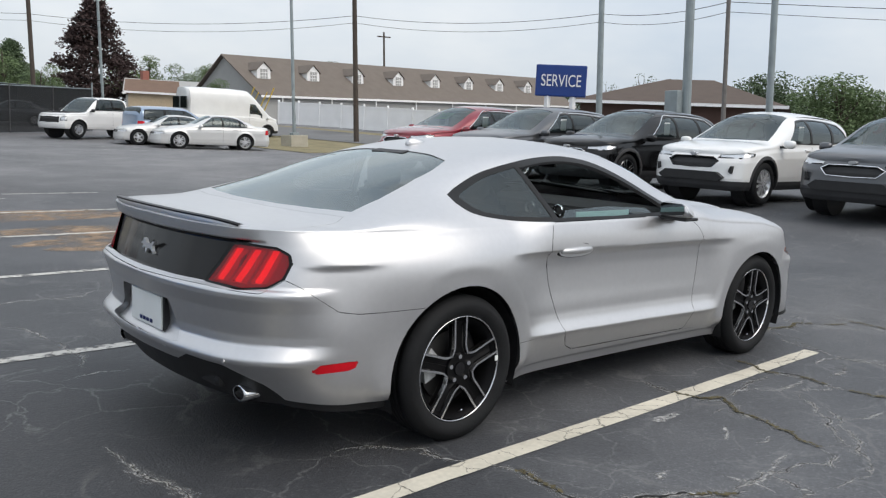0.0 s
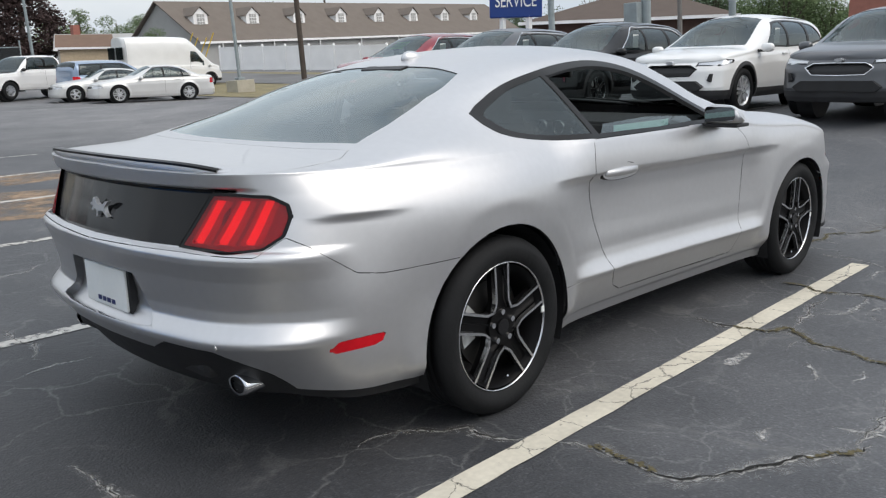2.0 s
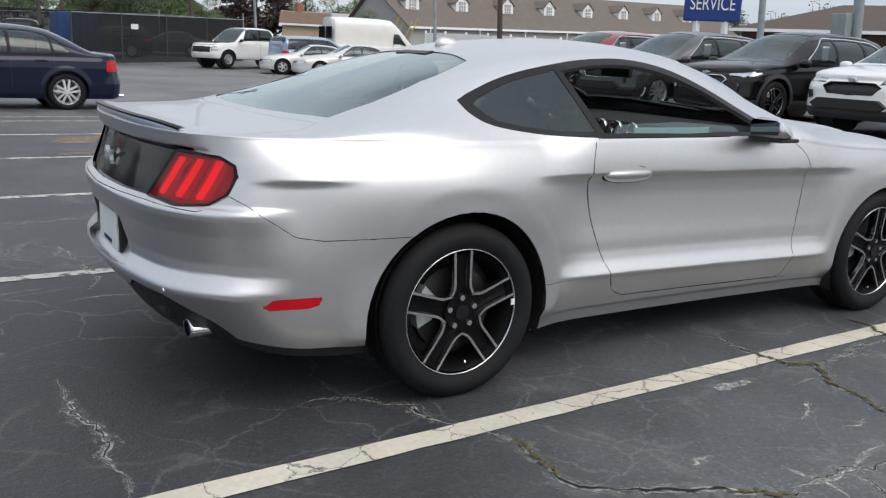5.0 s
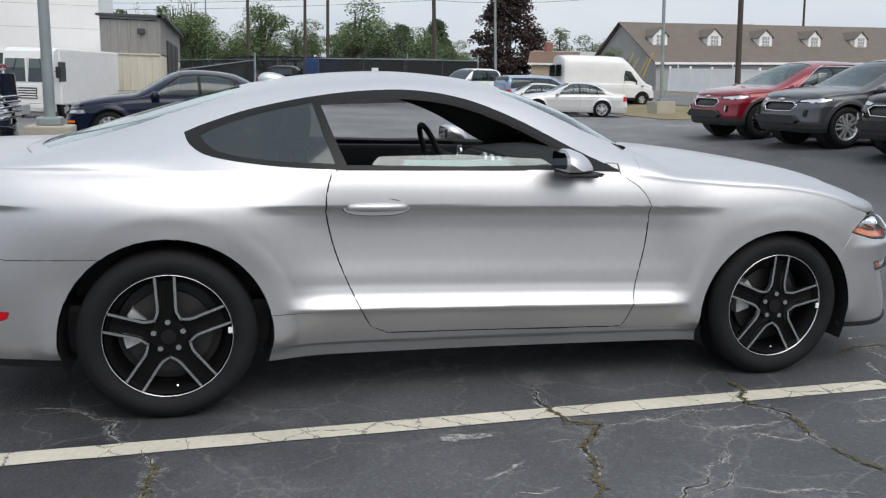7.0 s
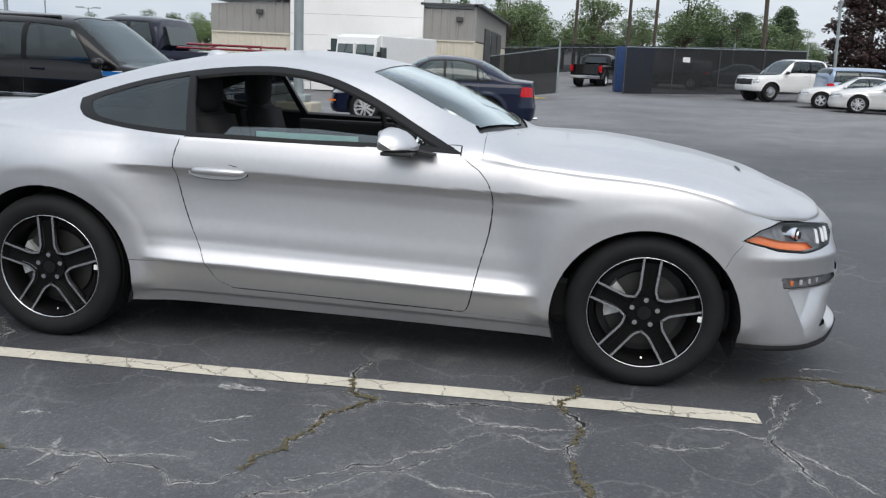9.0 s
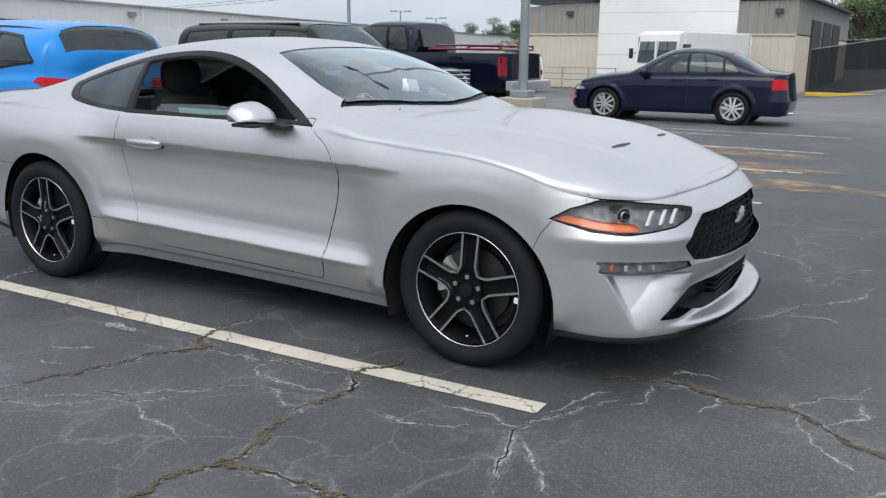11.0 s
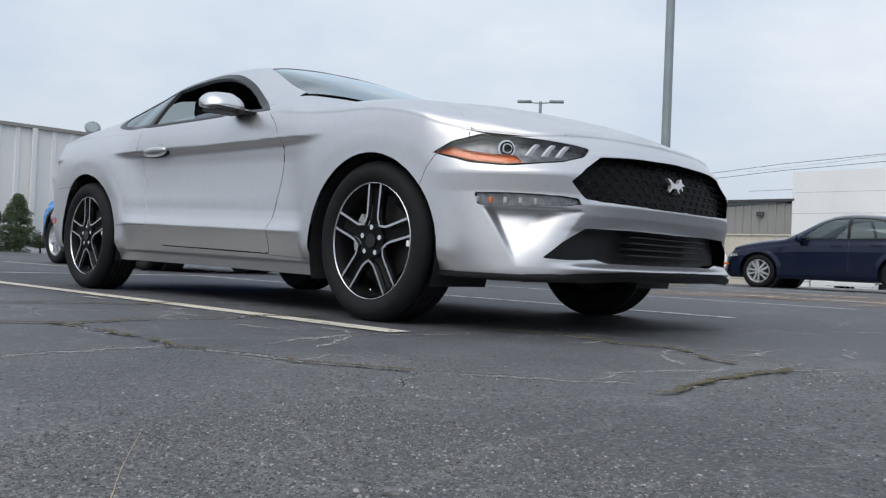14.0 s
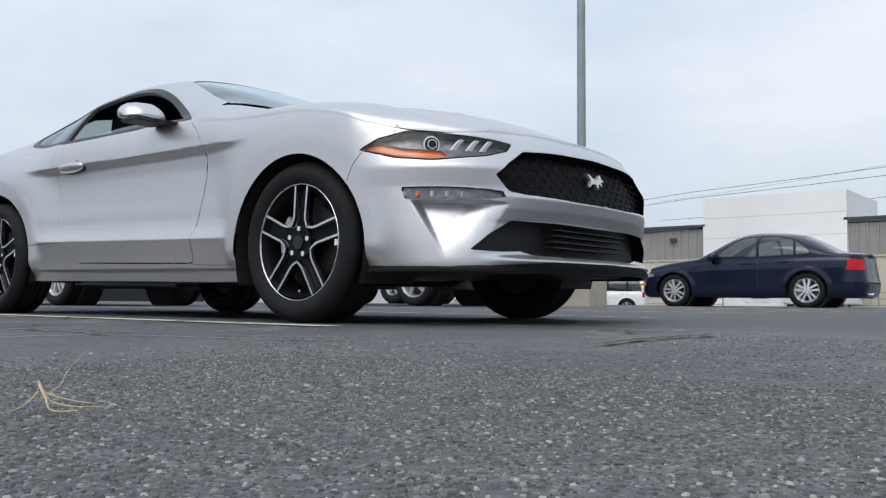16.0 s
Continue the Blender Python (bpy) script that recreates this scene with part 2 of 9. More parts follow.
def smooth01(a, b, x):
    t = np.clip((np.asarray(x, float) - a) / (b - a), 0, 1)
    return t * t * (3 - 2 * t)


def curve_through(pts, per=24):
    """A smooth line through the given points."""
    p = np.array(pts, float)
    p = np.vstack([2 * p[0] - p[1], p, 2 * p[-1] - p[-2]])
    t = np.linspace(0, 1, per, endpoint=False)[:, None]
    out = []
    for i in range(1, len(p) - 2):
        a, b, c, d = p[i - 1], p[i], p[i + 1], p[i + 2]
        out.append(0.5 * (2 * b + (c - a) * t + (2 * a - 5 * b + 4 * c - d) * t * t + (3 * b - a - 3 * c + d) * t ** 3))
    out.append(p[-2:-1])
    return np.vstack(out)


def soft_line(pts, per=24):
    """A function through points (x, value), rounded between them."""
    c = curve_through(pts, per)
    xs = np.maximum.accumulate(c[:, 0] + np.arange(len(c)) * 1e-9)
    return lambda x: np.interp(x, xs, c[:, 1])


def inside(poly, pts):
    p = np.asarray(poly, float)
    x, y = pts[..., 0], pts[..., 1]
    r = np.zeros(x.shape, bool)
    for (x0, y0), (x1, y1) in zip(p, np.roll(p, -1, 0)):
        if y0 == y1:
            continue
        c = (y0 > y) != (y1 > y)
        r ^= c & (x < (x1 - x0) * (y - y0) / (y1 - y0) + x0)
    return r


def snap(par, poly, cell, reach=0.56, lock=None):
    """Moves the grid points next to an outline onto it."""
    p = np.asarray(poly, float)
    q = par / cell
    best, dist = q.copy(), np.full(q.shape[:2], 1e9)
    for a, b in zip(p / cell, np.roll(p, -1, 0) / cell):
        d = b - a
        L = max(d @ d, 1e-12)
        t = np.clip(((q - a) @ d) / L, 0, 1)
        c = a + t[..., None] * d
        e = np.linalg.norm(q - c, axis=-1)
        m = e < dist
        best[m], dist[m] = c[m], e[m]
    m = dist < reach
    m[0, :] &= np.abs(best[0, :, 0] - q[0, :, 0]) < 1e-6
    m[-1, :] &= np.abs(best[-1, :, 0] - q[-1, :, 0]) < 1e-6
    m[:, 0] &= np.abs(best[:, 0, 1] - q[:, 0, 1]) < 1e-6
    m[:, -1] &= np.abs(best[:, -1, 1] - q[:, -1, 1]) < 1e-6
    out = par.copy()
    out[m] = best[m] * cell
    return out


def cut_sheet(par, polys):
    """Cuts a grid of plane points along outlines. Returns the points, the faces (triangles repeat their last corner) and
    which points lie on the sheet's border."""
    n, m = par.shape[:2]
    P = par.reshape(-1, 2).tolist()
    E = np.zeros((n, m), bool)
    E[0], E[-1], E[:, 0], E[:, -1] = True, True, True, True
    E = E.ravel().tolist()
    i, j = np.meshgrid(np.arange(n - 1), np.arange(m - 1), indexing="ij")
    k = (i * m + j).ravel()
    Q = np.stack([k, k + 1, k + m + 1, k + m], -1)
    rest = []
    cell = np.array([abs(par[1, 0, 0] - par[0, 0, 0]), np.abs(np.diff(par[..., 1], axis=1)).mean()])
    for poly in polys:
        A = np.array(P)
        o = np.asarray(poly, float)
        near = ((A > o.min(0) - 3 * cell) & (A < o.max(0) + 3 * cell)).all(1)
        phi = np.full(len(A), -1.0)
        pts = A[near] / cell
        best = np.full(len(pts), 1e9)
        for a, b in zip(o / cell, np.roll(o, -1, 0) / cell):
            d = b - a
            t = np.clip(((pts - a) @ d) / max(d @ d, 1e-12), 0, 1)
            best = np.minimum(best, np.linalg.norm(pts - a - t[:, None] * d, axis=1))
        sd = np.where(inside(o, A[near]), best, -best)
        sd[np.abs(sd) < 0.02] = 0.0
        phi[near] = sd
        sg = np.sign(phi[Q])
        mixed = (sg.max(1) > 0) & (sg.min(1) < 0)
        todo = Q[mixed].tolist()
        Q = Q[~mixed]
        phi = phi.tolist()
        made, out = {}, []
        for f in todo + rest:
            sv = [phi[q] for q in f]
            if not (max(sv) > 0 > min(sv)):
                out.append(f)
                continue
            pa, pb = [], []
            for q, (u, w) in enumerate(zip(f, f[1:] + f[:1])):
                a, b = sv[q], sv[(q + 1) % len(f)]
                if a >= 0:
                    pa.append(u)
                if a <= 0:
                    pb.append(u)
                if a * b < 0:
                    key = (u, w) if u < w else (w, u)
                    if key not in made:
                        t = a / (a - b)
                        made[key] = len(P)
                        P.append([P[u][0] + (P[w][0] - P[u][0]) * t, P[u][1] + (P[w][1] - P[u][1]) * t])
                        E.append(E[u] and E[w] and (P[u][0] == P[w][0] or abs(u - w) == m))
                        phi.append(0.0)
                    pa.append(made[key])
                    pb.append(made[key])
            for g in (pa, pb):
                if len(g) >= 3:
                    out.append(g)
        rest = out
    tri = []
    for f in rest:
        if len(f) == 4:
            tri.append(f)
        else:
            tri += [[f[0], f[c], f[c + 1], f[c + 1]] for c in range(1, len(f) - 1)]
    F = np.vstack([Q, np.array(tri)]) if tri else Q
    return np.array(P), F.astype(int), np.array(E)


class Shell:
    """A car body in two sheets: the lower one wraps round from nose to tail (along s, up z), the upper one
    closes it to the middle line (along s, angle th). The right half is made, then mirrored."""

    def __init__(self, plan, ztop, zbot, zmid, push, p=2.2, q=2.4, cell=(0.04, 0.04), nth=24, cabin=None, rise=None):
        c = curve_through(plan, 60)
        seg = np.r_[0, np.cumsum(np.linalg.norm(np.diff(c, axis=0), axis=1))]
        self.total = seg[-1]
        n = int(self.total / cell[0])
        self.cs, self.cx, self.cy = seg, c[:, 0], c[:, 1]
        self.ztop, self.zbot, self.zmid, self.push = ztop, zbot, zmid, push
        self.p, self.q, self.cabin, self.rise = p, q, cabin, rise
        self.s = np.linspace(0, self.total, n + 1)
        self.nz = max(6, int(0.85 / cell[1]))
        self.nth = nth
        self.side = np.abs(np.gradient(self.cx, self.cs)) > 0.45
        self.polys_low, self.polys_up = [], []

    def sx(self, x):
        """s on the flank at x (nose at s = 0)."""
        o = np.argsort(self.cx)
        return np.interp(x, self.cx[o], self.cs[o])

    def sn(self, y):
        """s at the nose for a distance y from the middle."""
        k = np.argmax(np.abs(self.cy))
        return np.interp(abs(y), np.abs(self.cy[: k + 1]), self.cs[: k + 1])

    def st(self, y):
        """s at the tail for a distance y from the middle."""
        k = len(self.cy) - 1 - np.argmax(np.abs(self.cy[::-1]))
        return np.interp(abs(y), np.abs(self.cy[k:])[::-1], self.cs[k:][::-1])

    def low(self, s, z):
        x, y = np.interp(s, self.cs, self.cx), np.interp(s, self.cs, self.cy)
        e = 0.01
        tx = np.interp(s + e, self.cs, self.cx) - np.interp(s - e, self.cs, self.cx)
        ty = np.interp(s + e, self.cs, self.cy) - np.interp(s - e, self.cs, self.cy)
        L = np.hypot(tx, ty) + 1e-9
        nx, ny = -ty / L, tx / L
        flip = np.sign(nx * (x - np.mean(self.cx)) + ny * y)
        nx, ny = nx * flip, ny * flip
        nx = np.where(s <= 1e-6, 1.0, np.where(s >= self.total - 1e-6, -1.0, nx))
        ny = np.where((s <= 1e-6) | (s >= self.total - 1e-6), 0.0, ny)
        d = self.push(x, y, z)
        return np.stack([x + nx * d, np.minimum(y + ny * d, 0), z], -1)

    def up(self, s, th):
        x0 = np.interp(s, self.cs, self.cx)
        a = self.low(s, self.ztop(x0))
        zc = np.maximum(self.zmid(a[..., 0]), a[..., 2])
        fy, fz = self.section(th, a[..., 0])
        y, z = a[..., 1] * fy, a[..., 2] + (zc - a[..., 2]) * fz
        return np.stack([a[..., 0], y, z + self.rise(a[..., 0], y) if self.rise else z], -1)

    def section(self, th, x):
        """Shares of width and height of the upper sheet at an angle; the cabin leans in straight to a roof rail."""
        fy = np.maximum(np.cos(th), 0) ** (2 / self.p)
        fz = np.maximum(np.sin(th), 0) ** (2 / self.q)
        if self.cabin:
            w = smooth01(self.cabin[0], self.cabin[1], x) * (1 - smooth01(self.cabin[2], self.cabin[3], x))
            line = self.cabin[4]
            t = np.asarray(th) / (math.pi / 2)
            fy = fy * (1 - w) + w * np.interp(t, line[:, 0], line[:, 1])
            fz = fz * (1 - w) + w * np.interp(t, line[:, 0], line[:, 2])
        return fy, fz

    def th_z(self, x, z):
        """(s, th) of a point of the upper flank seen from the side."""
        s = self.sx(x)
        a = self.low(np.float64(s), self.ztop(np.float64(x)))
        zc = max(float(self.zmid(a[0])), a[2] + 1e-3)
        h = min(max((z - a[2]) / (zc - a[2]), 0.0), 1.0)
        th = np.linspace(0, math.pi / 2, 400)
        return float(s), float(np.interp(h, self.section(th, a[0])[1], th))

    def th_y(self, x, y):
        """(s, th) of a point of the upper sheet seen from above."""
        s = self.sx(x)
        a = self.low(np.float64(s), self.ztop(np.float64(x)))
        th = np.linspace(0, math.pi / 2, 400)
        return float(s), float(np.interp(-min(1.0, abs(y) / max(abs(a[1]), 1e-6)), -self.section(th, a[0])[0], th))

    def build(self):
        s = self.s
        x0 = np.interp(s, self.cs, self.cx)
        v = np.linspace(0, 1, self.nz + 1)
        zb, zt = self.zbot(x0), self.ztop(x0)
        par = np.stack([np.repeat(s[:, None], len(v), 1), zb[:, None] + v[None] * (zt - zb)[:, None]], -1)
        th = np.linspace(0, math.pi / 2, self.nth + 1)
        pu = np.stack([np.repeat(s[:, None], len(th), 1), np.repeat(th[None], len(s), 0)], -1)
        pl, fl_, el = cut_sheet(par, self.polys_low)
        pu, fu_, eu = cut_sheet(pu, self.polys_up)
        v_low, v_up = self.low(pl[:, 0], pl[:, 1]), self.up(pu[:, 0], pu[:, 1])
        n_low, n_up = self.normals(self.low, pl, v_low), self.normals(self.up, pu, v_up)
        # one normal along the seam of the two sheets
        top = np.abs(pl[:, 1] - self.ztop(np.interp(pl[:, 0], self.cs, self.cx))) < 1e-5
        low_edge = pu[:, 1] < 1e-7
        o = np.argsort(pl[top, 0])
        q = np.argsort(pu[low_edge, 0])
        sa, na = pl[top, 0][o], n_low[top][o]
        sb, nb = pu[low_edge, 0][q], n_up[low_edge][q]
        mean = lambda at: np.stack([np.interp(at, sa, na[:, k]) + np.interp(at, sb, nb[:, k]) for k in range(3)], -1)
        for n_, m_, at in ((n_low, top, pl[top, 0]), (n_up, low_edge, pu[low_edge, 0])):
            w = mean(at)
            n_[m_] = w / (np.linalg.norm(w, axis=1, keepdims=True) + 1e-9)
        off = len(v_low)
        self.verts, self.norms = np.vstack([v_low, v_up]), np.vstack([n_low, n_up])
        self.f_low, self.f_up = fl_, fu_ + off
        self.c_low, self.c_up = pl[fl_].mean(1), pu[fu_].mean(1)
        self.edge = np.r_[el, eu]

    def normals(self, fn, p, v):
        e = 0.004
        du = fn(p[:, 0] + e, p[:, 1]) - fn(p[:, 0] - e, p[:, 1])
        dv = fn(p[:, 0], p[:, 1] + e) - fn(p[:, 0], p[:, 1] - e)
        n = np.cross(dv, du)
        mid_ = (np.abs(v[:, 1]) < 1e-6)
        n[mid_, 1] = 0
        n /= np.linalg.norm(n, axis=-1, keepdims=True) + 1e-12
        if (n * (v - np.array([v[:, 0].mean(), 0, 0.5]))).sum() < 0:
            n = -n
        return n

    def piece(self, low, up, mirror=False, gap=0.0, depth=0.0, both=False, lift=0.0, wall=0.0):
        """Verts, faces and normals of the faces chosen (masks) as a panel: shrunk by a gap at its rim, set back by a
        depth, or lifted; both: with its mirror image."""
        faces = np.vstack([self.f_low[low], self.f_up[up]])
        if not len(faces):
            return None
        used, inv = np.unique(faces, return_inverse=True)
        f = inv.reshape(-1, 4)
        v, n, edge = self.verts[used].copy(), self.norms[used].copy(), self.edge[used]
        e = np.vstack([f[:, [0, 1]], f[:, [1, 2]], f[:, [2, 3]], f[:, [3, 0]]])
        e = e[e[:, 0] != e[:, 1]]
        es = np.sort(e, 1)
        _, first, count = np.unique(es, axis=0, return_index=True, return_counts=True)
        rim = e[first[count == 1]]
        rim = rim[~(edge[rim[:, 0]] & edge[rim[:, 1]])]
        if lift:
            v += n * lift
        if gap and len(rim):
            cen = v[f].mean(1)
            acc, num = np.zeros_like(v), np.zeros(len(v))
            for k in range(4):
                np.add.at(acc, f[:, k], cen)
                np.add.at(num, f[:, k], 1)
            r = np.unique(rim)
            r = r[~edge[r]]
            way = acc[r] / num[r][:, None] - v[r]
            way /= np.linalg.norm(way, axis=1, keepdims=True) + 1e-9
            v[r] += way * gap
        quads, nv = [f], len(v)
        if depth and len(rim):
            top = v.copy()
            v = v - n * depth
            r, ri = np.unique(rim, return_inverse=True)
            ri = ri.reshape(-1, 2)
            v = np.vstack([v, top[r]])
            n = np.vstack([n, n[r]])
            quads.append(np.stack([rim[:, 0], rim[:, 1], nv + ri[:, 1], nv + ri[:, 0]], -1))
        elif wall and len(rim):
            r, ri = np.unique(rim, return_inverse=True)
            ri = ri.reshape(-1, 2)
            v = np.vstack([v, v[r] - n[r] * wall])
            n = np.vstack([n, n[r]])
            quads.append(np.stack([rim[:, 1], rim[:, 0], nv + ri[:, 0], nv + ri[:, 1]], -1))
        f = np.vstack(quads)
        if mirror or both:
            mv, mn, mf = v * (1, -1, 1), n * (1, -1, 1), f[:, ::-1]
            if mirror:
                return mv, mf, mn
            v, n, f = np.vstack([v, mv]), np.vstack([n, mn]), np.vstack([f, mf + len(mv)])
        return v, f, n


def add_piece(name, sh, low, up, mat, parent, label="", sides="both", **kw):
    """A panel of a shell: one object over the middle line ("both"), or one a side ("each")."""
    zl, zu = np.zeros(len(sh.f_low), bool), np.zeros(len(sh.f_up), bool)
    low, up = zl if low is None else low, zu if up is None else up
    made = []
    runs = [dict(both=True)] if sides == "both" else [dict()] if sides == "right" else [dict(), dict(mirror=True)]
    for r in runs:
        g = sh.piece(low, up, **r, **kw)
        if g is not None:
            made.append(part_mesh(name, mesh_from(name, g[0], g[1], mat, True, g[2]), parent, label))
    return made


def circle_poly(cx, cz, r, n=48):
    return [(cx + r * math.cos(a), cz + r * math.sin(a)) for a in np.linspace(0, 2 * math.pi, n, endpoint=False)]


# ---------- wheels ----------
def tyre_mesh(r, width, rim_r):
    w = width / 2
    prof = [(rim_r, -w * 0.80), (rim_r + 0.012, -w * 0.92), ((r + rim_r) / 2, -w), (r - 0.03, -w * 0.94), (r - 0.008, -w * 0.8), (r, -w * 0.62)]
    for k in (-0.36, -0.12, 0.12, 0.36):
        prof += [(r, w * (k - 0.07)), (r - 0.007, w * (k - 0.05)), (r - 0.007, w * (k + 0.05)), (r, w * (k + 0.07))]
    prof += [(r, w * 0.62), (r - 0.008, w * 0.8), (r - 0.03, w * 0.94), ((r + rim_r) / 2, w), (rim_r + 0.012, w * 0.92), (rim_r, w * 0.8)]
    v, f = revolve(prof, 72)
    return mesh_from("tyre", v, f, M["rubber"])


def ring_mesh(name, prof, mat, seg=64):
    v, f = revolve(prof, seg)
    return mesh_from(name, v, f, mat)


WHEELS = {}


def wheel_parts(style, r, width, rim_r):
    """Meshes of a wheel whose outer face looks to -y, with its middle at the origin."""
    key = (style, round(r, 3), round(width, 3), round(rim_r, 3))
    if key in WHEELS:
        return WHEELS[key]
    w = width / 2
    out = [("tyre", tyre_mesh(r, width, rim_r), "")]
    dark, bright = (M["rimblack"], M["machined"]) if style in ("sport", "sporty") else (M["alloy"], M["alloy"])
    out.append(("rim", ring_mesh("rim", [(rim_r - 0.012, -w * 0.78), (rim_r - 0.03, -w * 0.6), (rim_r - 0.045, w * 0.2), (rim_r - 0.04, w * 0.8), (rim_r, w * 0.8)], dark), ""))
    out.append(("rim_lip", ring_mesh("rim_lip", [(rim_r - 0.0065, -w * 0.77), (rim_r - 0.005, -w * 0.83), (rim_r - 0.002, -w * 0.84), (rim_r + 0.0005, -w * 0.79)], bright), "thin bright rim edge"))
    hub = 0.07 if style in ("sport", "sporty") else 0.062
    face = -w * 0.78
    bm = bmesh.new()
    edge = bmesh.new()
    n = 5
    for k in range(n):
        rot = Matrix.Rotation(2 * math.pi * k / n - math.pi / 2, 4, "Y")
        if style in ("sport", "sporty"):
            for sgn in (-1, 1):
                # each spoke is a pair of legs which run out from a knee near the hub
                a = [(0.061, 0.050), (0.097, 0.0350), (0.115, 0.0335), (rim_r - 0.010, 0.036)]
                wid = 0.0050
                pts_o = [(x, sgn * (y + wid)) for x, y in a]
                pts_i = [(x, sgn * (y - wid)) for x, y in a]
                pts_d = [(x, sgn * 0.0005) for x, y in a]
                for i in range(len(a) - 1):
                    for tgt, p, q2, y0, y1 in ((edge, pts_o, pts_i, face - 0.004, face + 0.014), (bm, pts_i, pts_d, face + 0.020, face + 0.045)):
                        quad = [p[i], p[i + 1], q2[i + 1], q2[i]]
                        lo = [tgt.verts.new(rot @ Vector((c[0], y0, c[1]))) for c in quad]
                        hi = [tgt.verts.new(rot @ Vector((c[0], y1, c[1]))) for c in quad]
                        tgt.faces.new(lo)
                        tgt.faces.new(hi[::-1])
                        for u in range(4):
                            t = (u + 1) % 4
                            tgt.faces.new((lo[t], lo[u], hi[u], hi[t]))
        else:
            for sgn in (-1, 1) if style == "split" else (0,):
                w0, w1 = (0.018, 0.02) if style == "split" else (0.038, 0.03)
                off0, off1 = (0.018 * sgn, 0.05 * sgn)
                quad = [(0.03, off0 - w0), (rim_r - 0.015, off1 - w1), (rim_r - 0.015, off1 + w1), (0.03, off0 + w0)]
                lo = [bm.verts.new(rot @ Vector((c[0], face + (0.0 if i in (0, 3) else 0.008), c[1]))) for i, c in enumerate(quad)]
                hi = [bm.verts.new(rot @ Vector((c[0], face + 0.04, c[1]))) for c in quad]
                bm.faces.new(lo)
                bm.faces.new(hi[::-1])
                for u in range(4):
                    t = (u + 1) % 4
                    bm.faces.new((lo[t], lo[u], hi[u], hi[t]))
    add_cyl(bm, (0, face + 0.006, 0), (0, face + 0.05, 0), hub, hub, 32)

    def done(name, b, mat, label=""):
        me = bpy.data.meshes.new(name)
        bmesh.ops.recalc_face_normals(b, faces=b.faces)
        b.to_mesh(me)
        b.free()
        me.materials.append(mat)
        out.append((name, me, label))
    done("spokes", bm, dark)
    if style in ("sport", "sporty"):
        done("spoke_edges", edge, bright, "bright machined spoke edges")
    else:
        edge.free()
    cap = add_cyl(bmesh.new(), (0, face - 0.004, 0), (0, face + 0.02, 0), 0.030, 0.034, 24)
    done("hub_cap", cap, M["gloss"] if style == "sport" else bright)
    for k in range(5):
        a = 2 * math.pi * k / 5 + math.pi / 2
        c = (0.057 * math.cos(a), 0.057 * math.sin(a))
        done("lug_nut", add_cyl(bmesh.new(), (c[0], face - 0.004, c[1]), (c[0], face + 0.02, c[1]), 0.011, 0.014, 8), M["chrome"])
    if style == "sport":
        done("valve", add_cyl(bmesh.new(), (0.02, face + 0.002, -rim_r + 0.045), (0.02, face + 0.02, -rim_r + 0.03), 0.004, 0.005, 8), M["chrome"])
        done("balance_label", box_bm(rim_r - 0.022, rim_r - 0.006, face - 0.008, face - 0.004, -0.004, 0.02), M["paper"], "small white label")
    done("brake_disc", add_cyl(bmesh.new(), (0, face + 0.075, 0), (0, face + 0.10, 0), 0.165, 0.165, 48), M["disc"])
    cal = bmesh.new()
    pts = [(0.17 * math.cos(a), 0.17 * math.sin(a)) for a in np.linspace(2.45, 3.45, 8)] + [(0.105 * math.cos(a), 0.085 * math.sin(a)) for a in np.linspace(3.45, 2.45, 8)]
    add_prism(cal, pts, 1, face + 0.05, face + 0.12)
    done("brake_caliper", cal, M["caliper_pale"])
    done("wheel_back", add_cyl(bmesh.new(), (0, w * 0.1, 0), (0, w * 0.5, 0), rim_r - 0.045, rim_r - 0.045, 40), M["trim"])
    WHEELS[key] = out
    return out


def add_wheel(parent, style, r, width, rim_r, x, y, z, turn=0.0, spin=0.0):
    """A wheel with its parts; on the side of y it looks outwards."""
    hub = new("wheel")
    hub.parent = parent
    hub.matrix_basis = pose(x, y, z, 0, 0, turn + (180 if y > 0 else 0)) @ pose(0, 0, 0, 0, spin, 0)
    for name, me, label in wheel_parts(style, r, width, rim_r):
        part_mesh(name, me, hub, label)
    return hub


# ---------- ground ----------
def ground_height(x, y):
    s = 0.55 * x + 0.83 * y
    dip = smooth01(16, 34, -0.45 * x + 0.89 * y) * (1 - smooth01(-1.5, 2.5, x))
    side = 0.34 * np.interp(x, [8, 12], [0, 1]) * np.interp(y, [-40, -16, 20, 28], [0, 1, 1, 0])
    return side + 1.1 * smooth01(33, 72, s) + 0.2 * smooth01(72, 160, s) - 0.55 * dip


